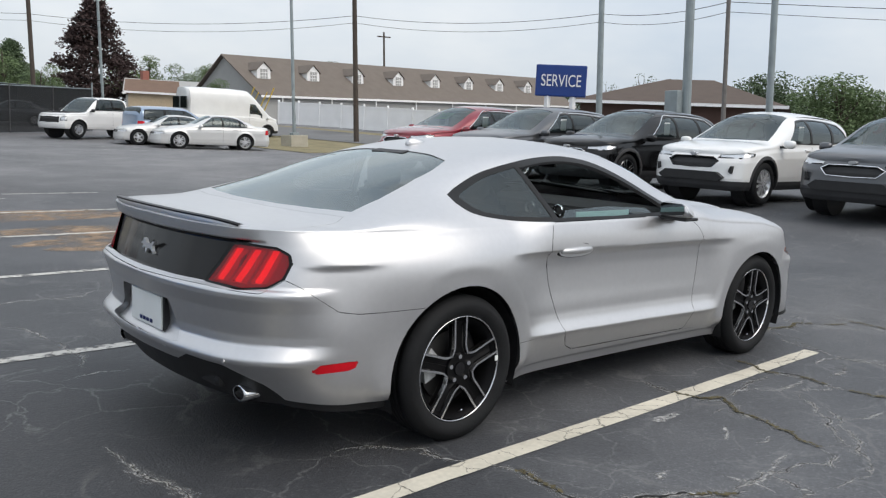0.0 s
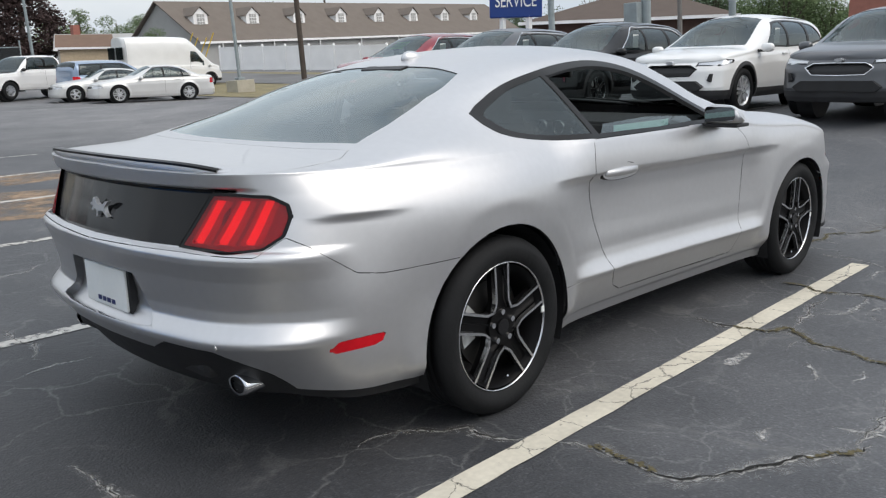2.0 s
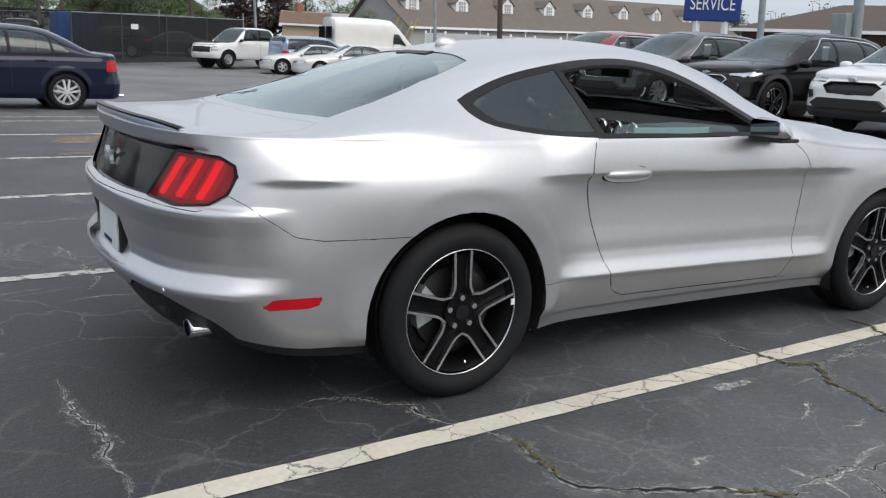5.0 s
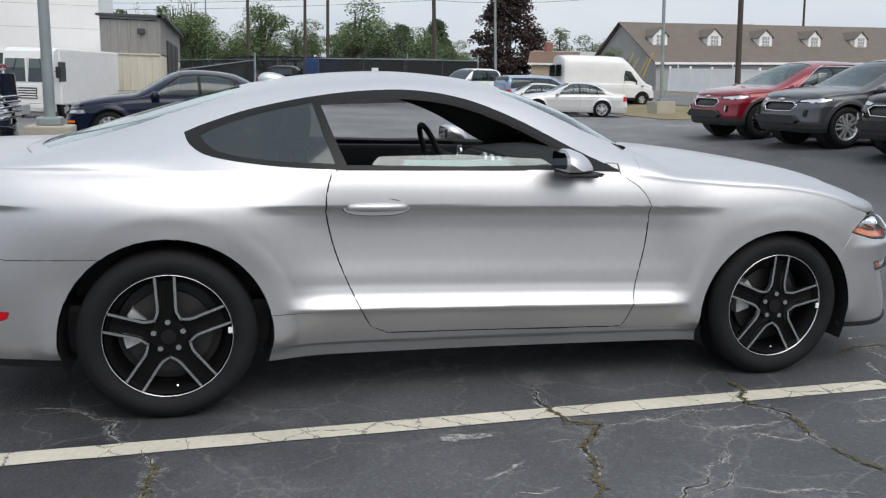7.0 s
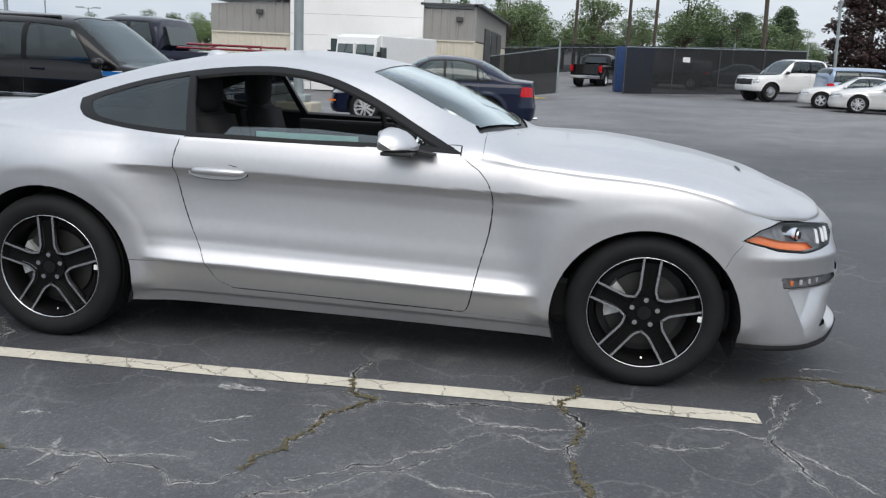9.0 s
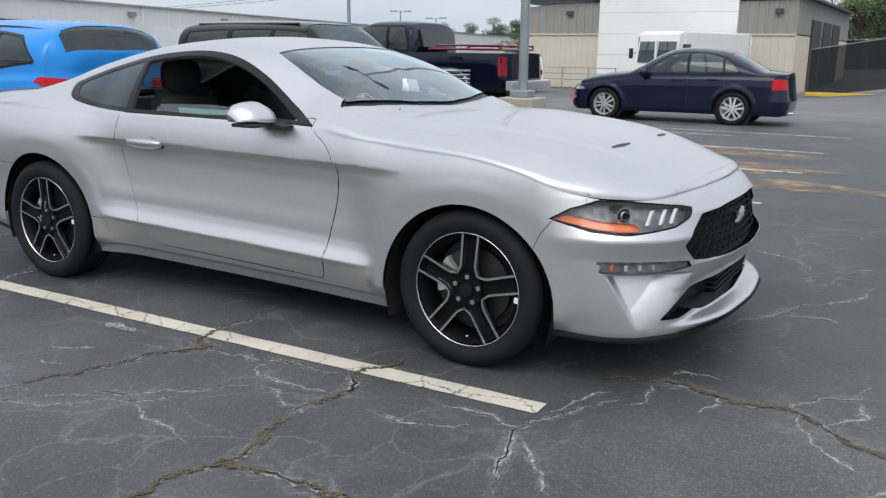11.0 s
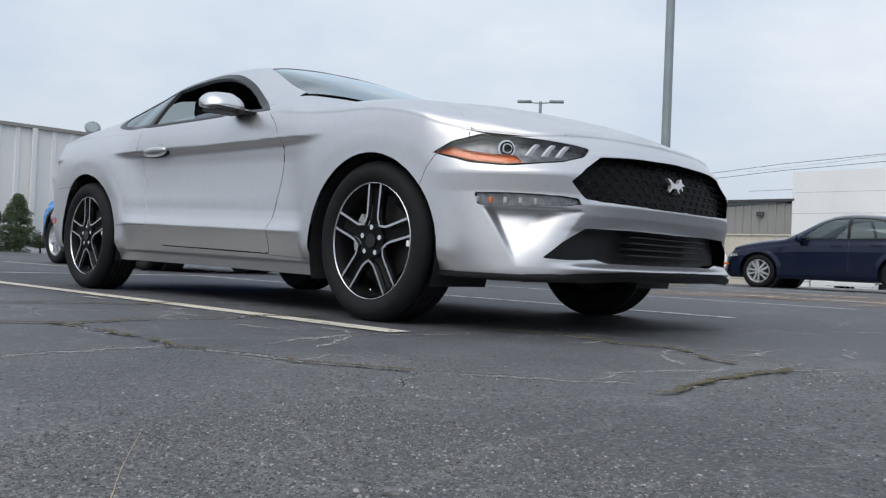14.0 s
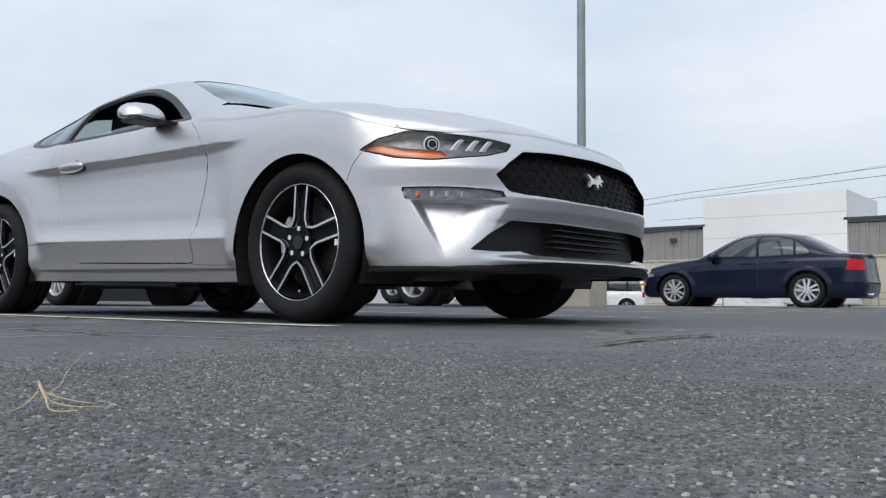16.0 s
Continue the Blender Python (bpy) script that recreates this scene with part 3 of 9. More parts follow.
def asphalt():
    """Worn sealed asphalt: pale stones in dark binder, broad worn and sealed areas, a web of hairline cracks with pale edges."""
    m = bpy.data.materials.new("asphalt")
    m.use_nodes = True
    t = m.node_tree
    b = t.nodes["Principled BSDF"]
    L = t.links.new

    def node(kind, **kw):
        n = t.nodes.new(kind)
        for k, v in kw.items():
            n.inputs[k].default_value = v
        return n

    def math_node(op, a, bb=None, c=None):
        n = t.nodes.new("ShaderNodeMath")
        n.operation = op
        for i, v in enumerate((a, bb, c)):
            if v is None:
                continue
            if isinstance(v, (int, float)):
                n.inputs[i].default_value = v
            else:
                L(v, n.inputs[i])
        return n.outputs[0]

    def ramp(src, *stops):
        n = t.nodes.new("ShaderNodeValToRGB")
        e = n.color_ramp.elements
        e[0].position, e[0].color = stops[0][0], (*stops[0][1], 1)
        e[1].position, e[1].color = stops[1][0], (*stops[1][1], 1)
        for p_, c_ in stops[2:]:
            k = e.new(p_)
            k.color = (*c_, 1)
        L(src, n.inputs["Fac"])
        return n.outputs["Color"]

    def mix(fac, a, bb, mode="MIX"):
        n = t.nodes.new("ShaderNodeMix")
        n.data_type = "RGBA"
        n.blend_type = mode
        if isinstance(fac, (int, float)):
            n.inputs["Factor"].default_value = fac
        else:
            L(fac, n.inputs["Factor"])
        for k, v in (("A", a), ("B", bb)):
            if isinstance(v, tuple):
                n.inputs[k].default_value = (*v, 1)
            else:
                L(v, n.inputs[k])
        return n.outputs["Result"]
    co = node("ShaderNodeTexCoord").outputs["Object"]
    broad = node("ShaderNodeTexNoise", Scale=0.16, Detail=4.0, Roughness=0.6)
    mid = node("ShaderNodeTexNoise", Scale=1.3, Detail=6.0, Roughness=0.65)
    fine = node("ShaderNodeTexNoise", Scale=38.0, Detail=4.0, Roughness=0.7)
    stones = node("ShaderNodeTexVoronoi", Scale=110.0)
    stones2 = node("ShaderNodeTexVoronoi", Scale=135.0)
    for n in (broad, mid, fine, stones):
        L(co, n.inputs["Vector"])
    rough_co = t.nodes.new("ShaderNodeVectorMath")
    rough_co.operation = "MULTIPLY_ADD"
    shapes = node("ShaderNodeTexNoise", Scale=160.0, Detail=2.0)
    L(co, shapes.inputs["Vector"])
    L(shapes.outputs["Color"], rough_co.inputs[0])
    rough_co.inputs[1].default_value = (0.008, 0.008, 0)
    L(co, rough_co.inputs[2])
    L(rough_co.outputs[0], stones2.inputs["Vector"])
    base = ramp(broad.outputs["Fac"], (0.36, (0.053, 0.056, 0.061)), (0.66, (0.093, 0.096, 0.103)))
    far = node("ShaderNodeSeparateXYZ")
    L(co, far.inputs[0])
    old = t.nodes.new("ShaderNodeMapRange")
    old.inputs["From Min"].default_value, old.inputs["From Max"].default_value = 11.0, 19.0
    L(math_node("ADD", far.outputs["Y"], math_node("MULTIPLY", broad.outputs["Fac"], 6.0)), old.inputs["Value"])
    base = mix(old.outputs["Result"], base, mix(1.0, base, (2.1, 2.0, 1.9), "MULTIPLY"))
    worn = ramp(mid.outputs["Fac"], (0.32, (0.72, 0.73, 0.75)), (0.72, (1.28, 1.27, 1.25)))
    base = mix(1.0, base, worn, "MULTIPLY")
    grain = ramp(fine.outputs["Fac"], (0.30, (0.78, 0.78, 0.78)), (0.72, (1.25, 1.25, 1.25)))
    base = mix(0.55, base, grain, "MULTIPLY")
    # darker sealed patch with an uneven edge; shade round the coupe's rear is painted in
    dx_ = math_node("ADD", far.outputs["X"], 1.7)
    dy_ = math_node("ADD", far.outputs["Y"], 0.5)
    dist_ = math_node("ADD", math_node("SQRT", math_node("ADD", math_node("MULTIPLY", dx_, dx_), math_node("MULTIPLY", dy_, dy_))), math_node("MULTIPLY", mid.outputs["Fac"], 1.6))
    seal_shade = t.nodes.new("ShaderNodeMapRange")
    seal_shade.inputs["From Min"].default_value, seal_shade.inputs["From Max"].default_value = 3.4, 2.0
    L(dist_, seal_shade.inputs["Value"])
    base = mix(seal_shade.outputs["Result"], base, mix(1.0, base, (0.50, 0.50, 0.51), "MULTIPLY"))
    # stones of many greys, dark binder between them
    rnd_ = node_sep(t, L, stones.outputs["Color"])
    tone = ramp(rnd_, (0.0, (0.85, 0.85, 0.86)), (0.60, (0.98, 0.98, 0.99)), (0.85, (1.25, 1.25, 1.24)), (0.95, (1.7, 1.7, 1.67)), (1.0, (2.4, 2.38, 2.3)))
    gapd = ramp(stones.outputs["Distance"], (0.34, (1, 1, 1)), (0.66, (0.72, 0.72, 0.73)))
    base = mix(0.5, base, mix(1.0, tone, gapd, "MULTIPLY"), "MULTIPLY")
    # bare, unsealed strip with its stones laid open
    bare = t.nodes.new("ShaderNodeMapRange")
    bare.inputs["From Min"].default_value, bare.inputs["From Max"].default_value = 4.4, 5.4
    L(math_node("ADD", math_node("SUBTRACT", far.outputs["X"], math_node("MULTIPLY", far.outputs["Y"], 0.55)), math_node("MULTIPLY", mid.outputs["Fac"], 1.2)), bare.inputs["Value"])
    near = t.nodes.new("ShaderNodeMapRange")
    near.inputs["From Min"].default_value, near.inputs["From Max"].default_value = 0.6, -0.6
    L(far.outputs["Y"], near.inputs["Value"])
    bare_f = math_node("MULTIPLY", bare.outputs["Result"], near.outputs["Result"])
    base = mix(bare_f, base, mix(1.0, base, (1.3, 1.28, 1.25), "MULTIPLY"))
    pick2 = math_node("MULTIPLY", ramp(node_sep(t, L, stones2.outputs["Color"]), (0.38, (0, 0, 0)), (0.95, (1, 1, 1))), ramp(stones2.outputs["Distance"], (0.40, (1, 1, 1)), (0.50, (0, 0, 0))))
    base = mix(math_node("MULTIPLY", pick2, math_node("MULTIPLY_ADD", bare_f, 0.35, 0.04)), base, (0.40, 0.395, 0.385))
    # hairline web
    warp = node("ShaderNodeTexNoise", Scale=1.6, Detail=5.0)
    L(co, warp.inputs["Vector"])
    wm = t.nodes.new("ShaderNodeVectorMath")
    wm.operation = "MULTIPLY_ADD"
    L(warp.outputs["Color"], wm.inputs[0])
    wm.inputs[1].default_value = (0.9, 0.9, 0)
    L(co, wm.inputs[2])
    web = node("ShaderNodeTexVoronoi", Scale=0.75)
    web.feature = "DISTANCE_TO_EDGE"
    L(wm.outputs[0], web.inputs["Vector"])
    gate = ramp(mid.outputs["Fac"], (0.46, (0, 0, 0)), (0.60, (1, 1, 1)))
    halo = math_node("MULTIPLY", ramp(web.outputs["Distance"], (0.002, (1, 1, 1)), (0.015, (0, 0, 0))), gate)
    base = mix(math_node("MULTIPLY", halo, 0.25), base, (0.34, 0.335, 0.325))
    web2 = node("ShaderNodeTexVoronoi", Scale=2.3)
    web2.feature = "DISTANCE_TO_EDGE"
    L(wm.outputs[0], web2.inputs["Vector"])
    patch = node("ShaderNodeTexNoise", Scale=0.55, Detail=5.0, Roughness=0.6)
    L(co, patch.inputs["Vector"])
    gate2 = ramp(patch.outputs["Fac"], (0.45, (0, 0, 0)), (0.56, (1, 1, 1)))
    halo2 = math_node("MULTIPLY", ramp(web2.outputs["Distance"], (0.0, (1, 1, 1)), (0.024, (0, 0, 0))), math_node("MULTIPLY", gate2, ramp(fine.outputs["Fac"], (0.35, (0.2, 0.2, 0.2)), (0.6, (1, 1, 1)))))
    base = mix(math_node("MULTIPLY", halo2, 0.35), base, (0.32, 0.32, 0.315))
    slit = math_node("MULTIPLY", math_node("LESS_THAN", web.outputs["Distance"], 0.0035), gate)
    base = mix(math_node("MULTIPLY", slit, 0.3), base, (0.02, 0.02, 0.018))
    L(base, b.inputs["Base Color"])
    rr = t.nodes.new("ShaderNodeMapRange")
    rr.inputs["To Min"].default_value, rr.inputs["To Max"].default_value = 0.52, 0.76
    L(mid.outputs["Fac"], rr.inputs["Value"])
    L(rr.outputs["Result"], b.inputs["Roughness"])
    b.inputs["Specular IOR Level"].default_value = 0.5
    bp = node("ShaderNodeBump", Strength=0.8, Distance=0.006)
    h = math_node("SUBTRACT", math_node("MULTIPLY_ADD", fine.outputs["Fac"], 0.9, math_node("MULTIPLY_ADD", stones.outputs["Distance"], -0.4, math_node("MULTIPLY", stones2.outputs["Distance"], math_node("MULTIPLY", bare_f, -1.6)))), math_node("MULTIPLY", slit, 0.8))
    L(h, bp.inputs["Height"])
    L(bp.outputs["Normal"], b.inputs["Normal"])
    return m


def node_sep(t, link, colour):
    n = t.nodes.new("ShaderNodeSeparateColor")
    link(colour, n.inputs[0])
    return n.outputs[0]


def patchy(name, colour, alpha_lo, alpha_hi, scale, rough=0.85, var=0.2, crackle=0.0):
    """A thin worn layer (paint, dust, sediment) that is broken away in places."""
    m = material(name, colour, rough=rough, var=var, scale=3.0, fine=0.1)
    t = m.node_tree
    tc = t.nodes.new("ShaderNodeTexCoord")
    n = t.nodes.new("ShaderNodeTexNoise")
    n.inputs["Scale"].default_value, n.inputs["Detail"].default_value, n.inputs["Roughness"].default_value = scale, 7, 0.7
    t.links.new(tc.outputs["Object"], n.inputs["Vector"])
    r = t.nodes.new("ShaderNodeMapRange")
    r.inputs["From Min"].default_value, r.inputs["From Max"].default_value = alpha_lo, alpha_hi
    t.links.new(n.outputs["Fac"], r.inputs["Value"])
    alpha = r.outputs["Result"]
    if crackle:
        wv = t.nodes.new("ShaderNodeVectorMath")
        wv.operation = "MULTIPLY_ADD"
        t.links.new(n.outputs["Color"], wv.inputs[0])
        wv.inputs[1].default_value = (0.12, 0.12, 0)
        t.links.new(tc.outputs["Object"], wv.inputs[2])
        vo = t.nodes.new("ShaderNodeTexVoronoi")
        vo.feature = "DISTANCE_TO_EDGE"
        vo.inputs["Scale"].default_value = crackle
        t.links.new(wv.outputs[0], vo.inputs["Vector"])
        gt = t.nodes.new("ShaderNodeMapRange")
        gt.inputs["From Min"].default_value, gt.inputs["From Max"].default_value = 0.003, 0.016
        gt.inputs["To Min"].default_value = 0.3
        t.links.new(vo.outputs["Distance"], gt.inputs["Value"])
        mu = t.nodes.new("ShaderNodeMath")
        mu.operation = "MULTIPLY"
        t.links.new(alpha, mu.inputs[0])
        t.links.new(gt.outputs["Result"], mu.inputs[1])
        alpha = mu.outputs[0]
    t.links.new(alpha, t.nodes["Principled BSDF"].inputs["Alpha"])
    return m


def stone_material():
    """Worn stones from near black to pale grey, one tone to a stone."""
    m = material("aggregate_stones", (0.1, 0.1, 0.1), rough=0.7, var=0.15, scale=300, bump=0.2, bump_scale=500)
    t = m.node_tree
    g = t.nodes.new("ShaderNodeNewGeometry")
    r = t.nodes.new("ShaderNodeValToRGB")
    e = r.color_ramp.elements
    e[0].position, e[0].color = 0.0, (0.060, 0.061, 0.063, 1)
    e[1].position, e[1].color = 1.0, (0.42, 0.415, 0.40, 1)
    for p_, c_ in ((0.5, 0.112), (0.78, 0.160), (0.92, 0.25)):
        e.new(p_).color = (c_, c_ * 0.995, c_ * 0.98, 1)
    t.links.new(g.outputs["Random Per Island"], r.inputs["Fac"])
    t.links.new(r.outputs["Color"], t.nodes["Principled BSDF"].inputs["Base Color"])
    return m


M["asphalt"] = asphalt()
M["line"] = patchy("worn_line_paint", (0.58, 0.54, 0.45), 0.27, 0.36, 14, crackle=4.0)
M["line_far"] = patchy("old_line_paint", (0.50, 0.49, 0.46), 0.38, 0.50, 9)
M["halo"] = patchy("pale_sediment", (0.44, 0.437, 0.425), 0.34, 0.66, 34)
M["halo_faint"] = patchy("thin_sediment", (0.36, 0.357, 0.345), 0.44, 0.95, 22)
M["crackdark"] = material("crack_dark", (0.012, 0.012, 0.011), rough=0.95, var=0.2)
M["moss"] = material("moss", (0.10, 0.085, 0.045), rough=0.95, var=0.35, scale=40, bump=0.5)
M["sand"] = patchy("tan_dirt", (0.34, 0.24, 0.16), 0.38, 0.66, 2.2)
M["grass"] = material("dry_grass", (0.21, 0.18, 0.10), rough=0.95, var=0.35, scale=1.2, fine=0.25, bump=0.6, bump_scale=30)
M["lawn"] = material("green_grass", (0.07, 0.12, 0.03), rough=0.95, var=0.3, scale=0.8, fine=0.25, bump=0.6, bump_scale=30)
M["road"] = material("grey_road", (0.15, 0.15, 0.15), rough=0.9, var=0.15, scale=0.6, fine=0.1)
xs = np.unique(np.r_[-1500, -600, -400, -200, np.arange(-100, 160, 4.0), 200, 300, 500, 900, 1800])
ys = np.unique(np.r_[-1500, -400, -150, -60, np.arange(-40, 180, 4.0), 250, 400, 900, 1800])
gx, gy = np.meshgrid(xs, ys, indexing="ij")
gv = np.stack([gx, gy, ground_height(gx, gy)], -1).reshape(-1, 3)
ii, jj = np.meshgrid(np.arange(len(xs) - 1), np.arange(len(ys) - 1), indexing="ij")
k0 = (ii * len(ys) + jj).ravel()
gf = np.stack([k0, k0 + len(ys), k0 + len(ys) + 1, k0 + 1], -1)
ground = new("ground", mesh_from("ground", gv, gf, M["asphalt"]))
tagged(ground, "dark cracked asphalt parking lot with worn pale stones", "ground", kind="structure")


def sheet_on_ground(name, outline, mat, lift, label, category, kind="structure", step=3.0):
    """A flat layer that follows the ground inside an outline."""
    o = np.array(outline, float)
    x0, y0 = o.min(0)
    x1, y1 = o.max(0)
    nx, ny = max(2, int((x1 - x0) / step) + 1), max(2, int((y1 - y0) / step) + 1)
    px = np.stack(np.meshgrid(np.linspace(x0, x1, nx + 1), np.linspace(y0, y1, ny + 1), indexing="ij"), -1)
    cell = np.array([(x1 - x0) / nx, (y1 - y0) / ny])
    big = np.pad(px, ((0, 0), (0, 0), (0, 0)))
    q = snap(big, o, cell, 0.75)
    v = np.dstack([q, ground_height(q[..., 0], q[..., 1]) + lift]).reshape(-1, 3)
    i, j = np.meshgrid(np.arange(nx), np.arange(ny), indexing="ij")
    k = (i * (ny + 1) + j).ravel()
    f = np.stack([k, k + ny + 1, k + ny + 2, k + 1], -1)
    c = q.reshape(-1, 2)[f].mean(1)
    keep = inside(o, c)
    ob = new(name, mesh_from(name, v, f[keep], mat))
    return tagged(ob, label, category, kind=kind)


def stripe(p0, p1, width, mat="line", lift=0.004):
    """A painted stall line with a faintly uneven edge."""
    a, b = np.array(p0, float), np.array(p1, float)
    d = b - a
    ln = np.linalg.norm(d)
    n = np.array([-d[1], d[0]]) / ln
    k = max(2, int(ln / 0.12))
    vs = []
    for i in range(k + 1):
        c = a + d * i / k
        for sg in (-1, 1):
            w = width / 2 * (1 + random.uniform(-0.05, 0.05))
            q = c + n * sg * w
            vs.append((q[0], q[1], float(ground_height(q[0], q[1])) + lift))
    fs = [(2 * i, 2 * i + 2, 2 * i + 3, 2 * i + 1) for i in range(k)]
    ob = new("stall_line", mesh_from("stall_line", vs, fs, M[mat], False))
    return tagged(ob, "worn pale painted stall line on the asphalt", "road marking", "stall lines", "structure")


stripe((-2.78, -1.235), (3.185, -1.135), 0.105)
stripe((-2.76, -1.28), (-2.76, 1.5), 0.10)
stripe((-2.76, 1.45), (3.2, 1.45), 0.10, "line_far")
for y_ in (4.02, 6.42, 8.78, 11.45):
    stripe((-1.6, y_), (3.0, y_ + 0.08), 0.10, "line_far")
stripe((-7.6, 1.15), (-5.2, 1.22), 0.10)
stripe((-8.0, 4.05), (-3.2, 4.10), 0.10, "line_far")
stripe((-2.1, 10.75), (1.3, 10.75), 0.10, "line_far")
for y_ in (0.75, 3.88, 7.05, 10.35, 13.5, 16.6):
    stripe((11.9, y_), (17.2, y_), 0.11, "line_far")
for k in range(5):
    stripe((9.5 + 0.6 * k, 29.0 + 2.75 * k), (14.4 + 0.6 * k, 27.9 + 2.75 * k), 0.11, "line_far")


def crack(kind, seed, *line):
    """A jagged crack: a dark slit between pale borders, with moss in places. One strip of each."""
    w, halo, moss = kind
    rnd = random.Random(seed)
    pts = [Vector(p) for p in line]
    while max((b - a).length for a, b in zip(pts, pts[1:])) > 0.03:
        out = [pts[0]]
        for a, b in zip(pts, pts[1:]):
            d = b - a
            if d.length > 0.03:
                out.append((a + b) / 2 + Vector((-d.y, d.x)) * rnd.uniform(-0.17, 0.17))
            out.append(b)
        pts = out
    def ribbon(width, lift, jitter):
        vs, fs = [], []
        n = len(pts)
        for i, p in enumerate(pts):
            d = (pts[min(i + 1, n - 1)] - pts[max(i - 1, 0)])
            d = d / (d.length + 1e-9)
            nn = Vector((-d.y, d.x))
            taper = min(1.0, 4 * min(i + 0.3, n - 1 - i + 0.3) / n) * (0.75 + 0.9 * noise.noise(Vector((p.x * 7, p.y * 7, seed * 3.7))))
            for sg in (-1, 1):
                q = p + nn * sg * width / 2 * taper * rnd.uniform(1 - jitter, 1 + jitter)
                vs.append((q.x, q.y, lift))
        for i in range(n - 1):
            fs.append((2 * i, 2 * i + 2, 2 * i + 3, 2 * i + 1))
        return vs, fs
    v, f = ribbon(halo * 3.6, 0.0012, 0.35)
    ob = new("asphalt_crack", mesh_from("asphalt_crack", v, f, M["halo_faint"], False))
    tagged(ob, "jagged asphalt crack with pale sediment along its edges", "crack", "asphalt cracks", "stuff")
    v, f = ribbon(halo, 0.0024, 0.45)
    part_mesh("sediment", mesh_from("sediment", v, f, M["halo"], False), ob, "pale sediment")
    if w:
        v, f = ribbon(w, 0.0055, 0.7)
        part_mesh("slit", mesh_from("slit", v, f, M["crackdark"], False), ob, "dark open slit")
    if moss:
        vs, fs = [], []
        n = len(pts)
        for i in range(n):
            u = noise.noise(Vector((pts[i].x * 3, pts[i].y * 3, seed * 7.1)))
            if u < 0.25 - moss:
                continue
            for _ in range(6):
                c = pts[i] + Vector((rnd.uniform(-1, 1), rnd.uniform(-1, 1))) * w * 1.1
                r_ = rnd.uniform(0.003, 0.009)
                a0 = rnd.uniform(0, 6.28)
                b0 = len(vs)
                for k in range(5):
                    vs.append((c.x + r_ * math.cos(a0 + k * 1.2566), c.y + r_ * math.sin(a0 + k * 1.2566), 0.007))
                vs.append((c.x, c.y, 0.0065 + r_ * 0.25))
                fs += [(b0 + k, b0 + (k + 1) % 5, b0 + 5) for k in range(5)]
        if vs:
            tagged(part_mesh("moss", mesh_from("moss", vs, fs, M["moss"], False), ob, "yellow-green moss tufts"), kind="stuff")


# cracks of the near lot: wide ones with moss, plain ones, and hairlines of sediment alone
MOSSY, PLAIN, HAIR = (0.011, 0.032, 0.30), (0.0045, 0.020, 0.0), (0.0, 0.014, 0.0)
crack(MOSSY, 1, (-0.09, -1.12), (-0.05, -1.29), (-0.05, -1.44), (-0.08, -1.62), (0.13, -1.81), (0.3, -1.89), (0.46, -2.01), (0.67, -2.1))
crack(PLAIN, 2, (-0.59, -0.76), (-0.46, -0.73), (-0.34, -0.8), (-0.2, -0.92), (-0.17, -1.12), (-0.08, -1.17))
crack(MOSSY, 3, (1.54, -0.83), (1.51, -1.12), (1.53, -1.27), (1.65, -1.32), (1.51, -1.48), (1.46, -1.69), (1.43, -1.82), (1.34, -2))
crack(PLAIN, 4, (1.34, -2), (1.29, -2.11), (1.16, -2.15), (1.1, -2.07), (0.91, -2.06), (0.67, -2), (0.46, -2.02))
crack(PLAIN, 5, (1.34, -2), (1.49, -2.09), (1.66, -1.94), (1.81, -1.85), (1.99, -1.69), (2.07, -1.57), (2.17, -1.51))
crack(HAIR, 6, (2.17, -1.51), (2.32, -1.6), (2.46, -1.64))
crack(PLAIN, 7, (1.67, -1.33), (1.84, -1.3), (2.03, -1.27), (2.2, -1.26), (2.38, -1.2))
crack(MOSSY, 8, (2.47, -0.9), (2.47, -1.04), (2.39, -1.15), (2.48, -1.36), (2.44, -1.55), (2.44, -1.71), (2.49, -1.93), (2.47, -2.12), (2.41, -2.4))
crack(MOSSY, 9, (2.49, -2.08), (2.64, -2.05), (2.82, -2.04), (2.95, -2.04), (3.12, -2.02))
crack(HAIR, 10, (2.02, -1.37), (2.09, -1.44), (2.31, -1.45), (2.45, -1.43))
crack(HAIR, 11, (1.83, -1.86), (1.9, -1.92), (2.02, -1.98), (2.29, -2.06))
crack(HAIR, 12, (1.3, -1.45), (1.39, -1.43), (1.5, -1.43))
crack(HAIR, 13, (1.05, -1.68), (1.15, -1.64), (1.24, -1.57))
crack(HAIR, 14, (1.12, -1.8), (1.29, -1.79))
crack(HAIR, 15, (0.37, -1.75), (0.5, -1.74))
crack(HAIR, 16, (0.54, -2), (0.85, -2.02), (0.99, -1.97), (1.14, -1.94))
crack(PLAIN, 17, (0.55, -2.25), (0.71, -2.22), (0.79, -2.23), (0.82, -2.1), (0.8, -2.02))
crack(HAIR, 18, (0.66, -2.13), (0.66, -1.97), (0.65, -1.88))
crack(HAIR, 19, (2.85, -1.31), (3.02, -1.28), (3.13, -1.33), (3.21, -1.32))
crack(PLAIN, 20, (3.35, -1.81), (3.29, -1.7), (3.21, -1.46), (3.19, -1.34), (3.25, -1.18), (3.31, -1.03), (3.42, -0.87))
crack(HAIR, 21, (3.2, -1.19), (3.26, -1), (3.35, -0.83))
crack(PLAIN, 22, (2.61, -1.52), (2.77, -1.5), (2.9, -1.47), (3.04, -1.38))
crack(MOSSY, 23, (3.28, -0.71), (3.38, -0.65), (3.5, -0.62), (3.72, -0.65), (3.98, -0.64), (4.07, -0.7), (4.2, -0.83), (4.32, -0.89))
crack(HAIR, 24, (3.5, -0.62), (3.51, -0.49), (3.62, -0.45), (3.72, -0.46))
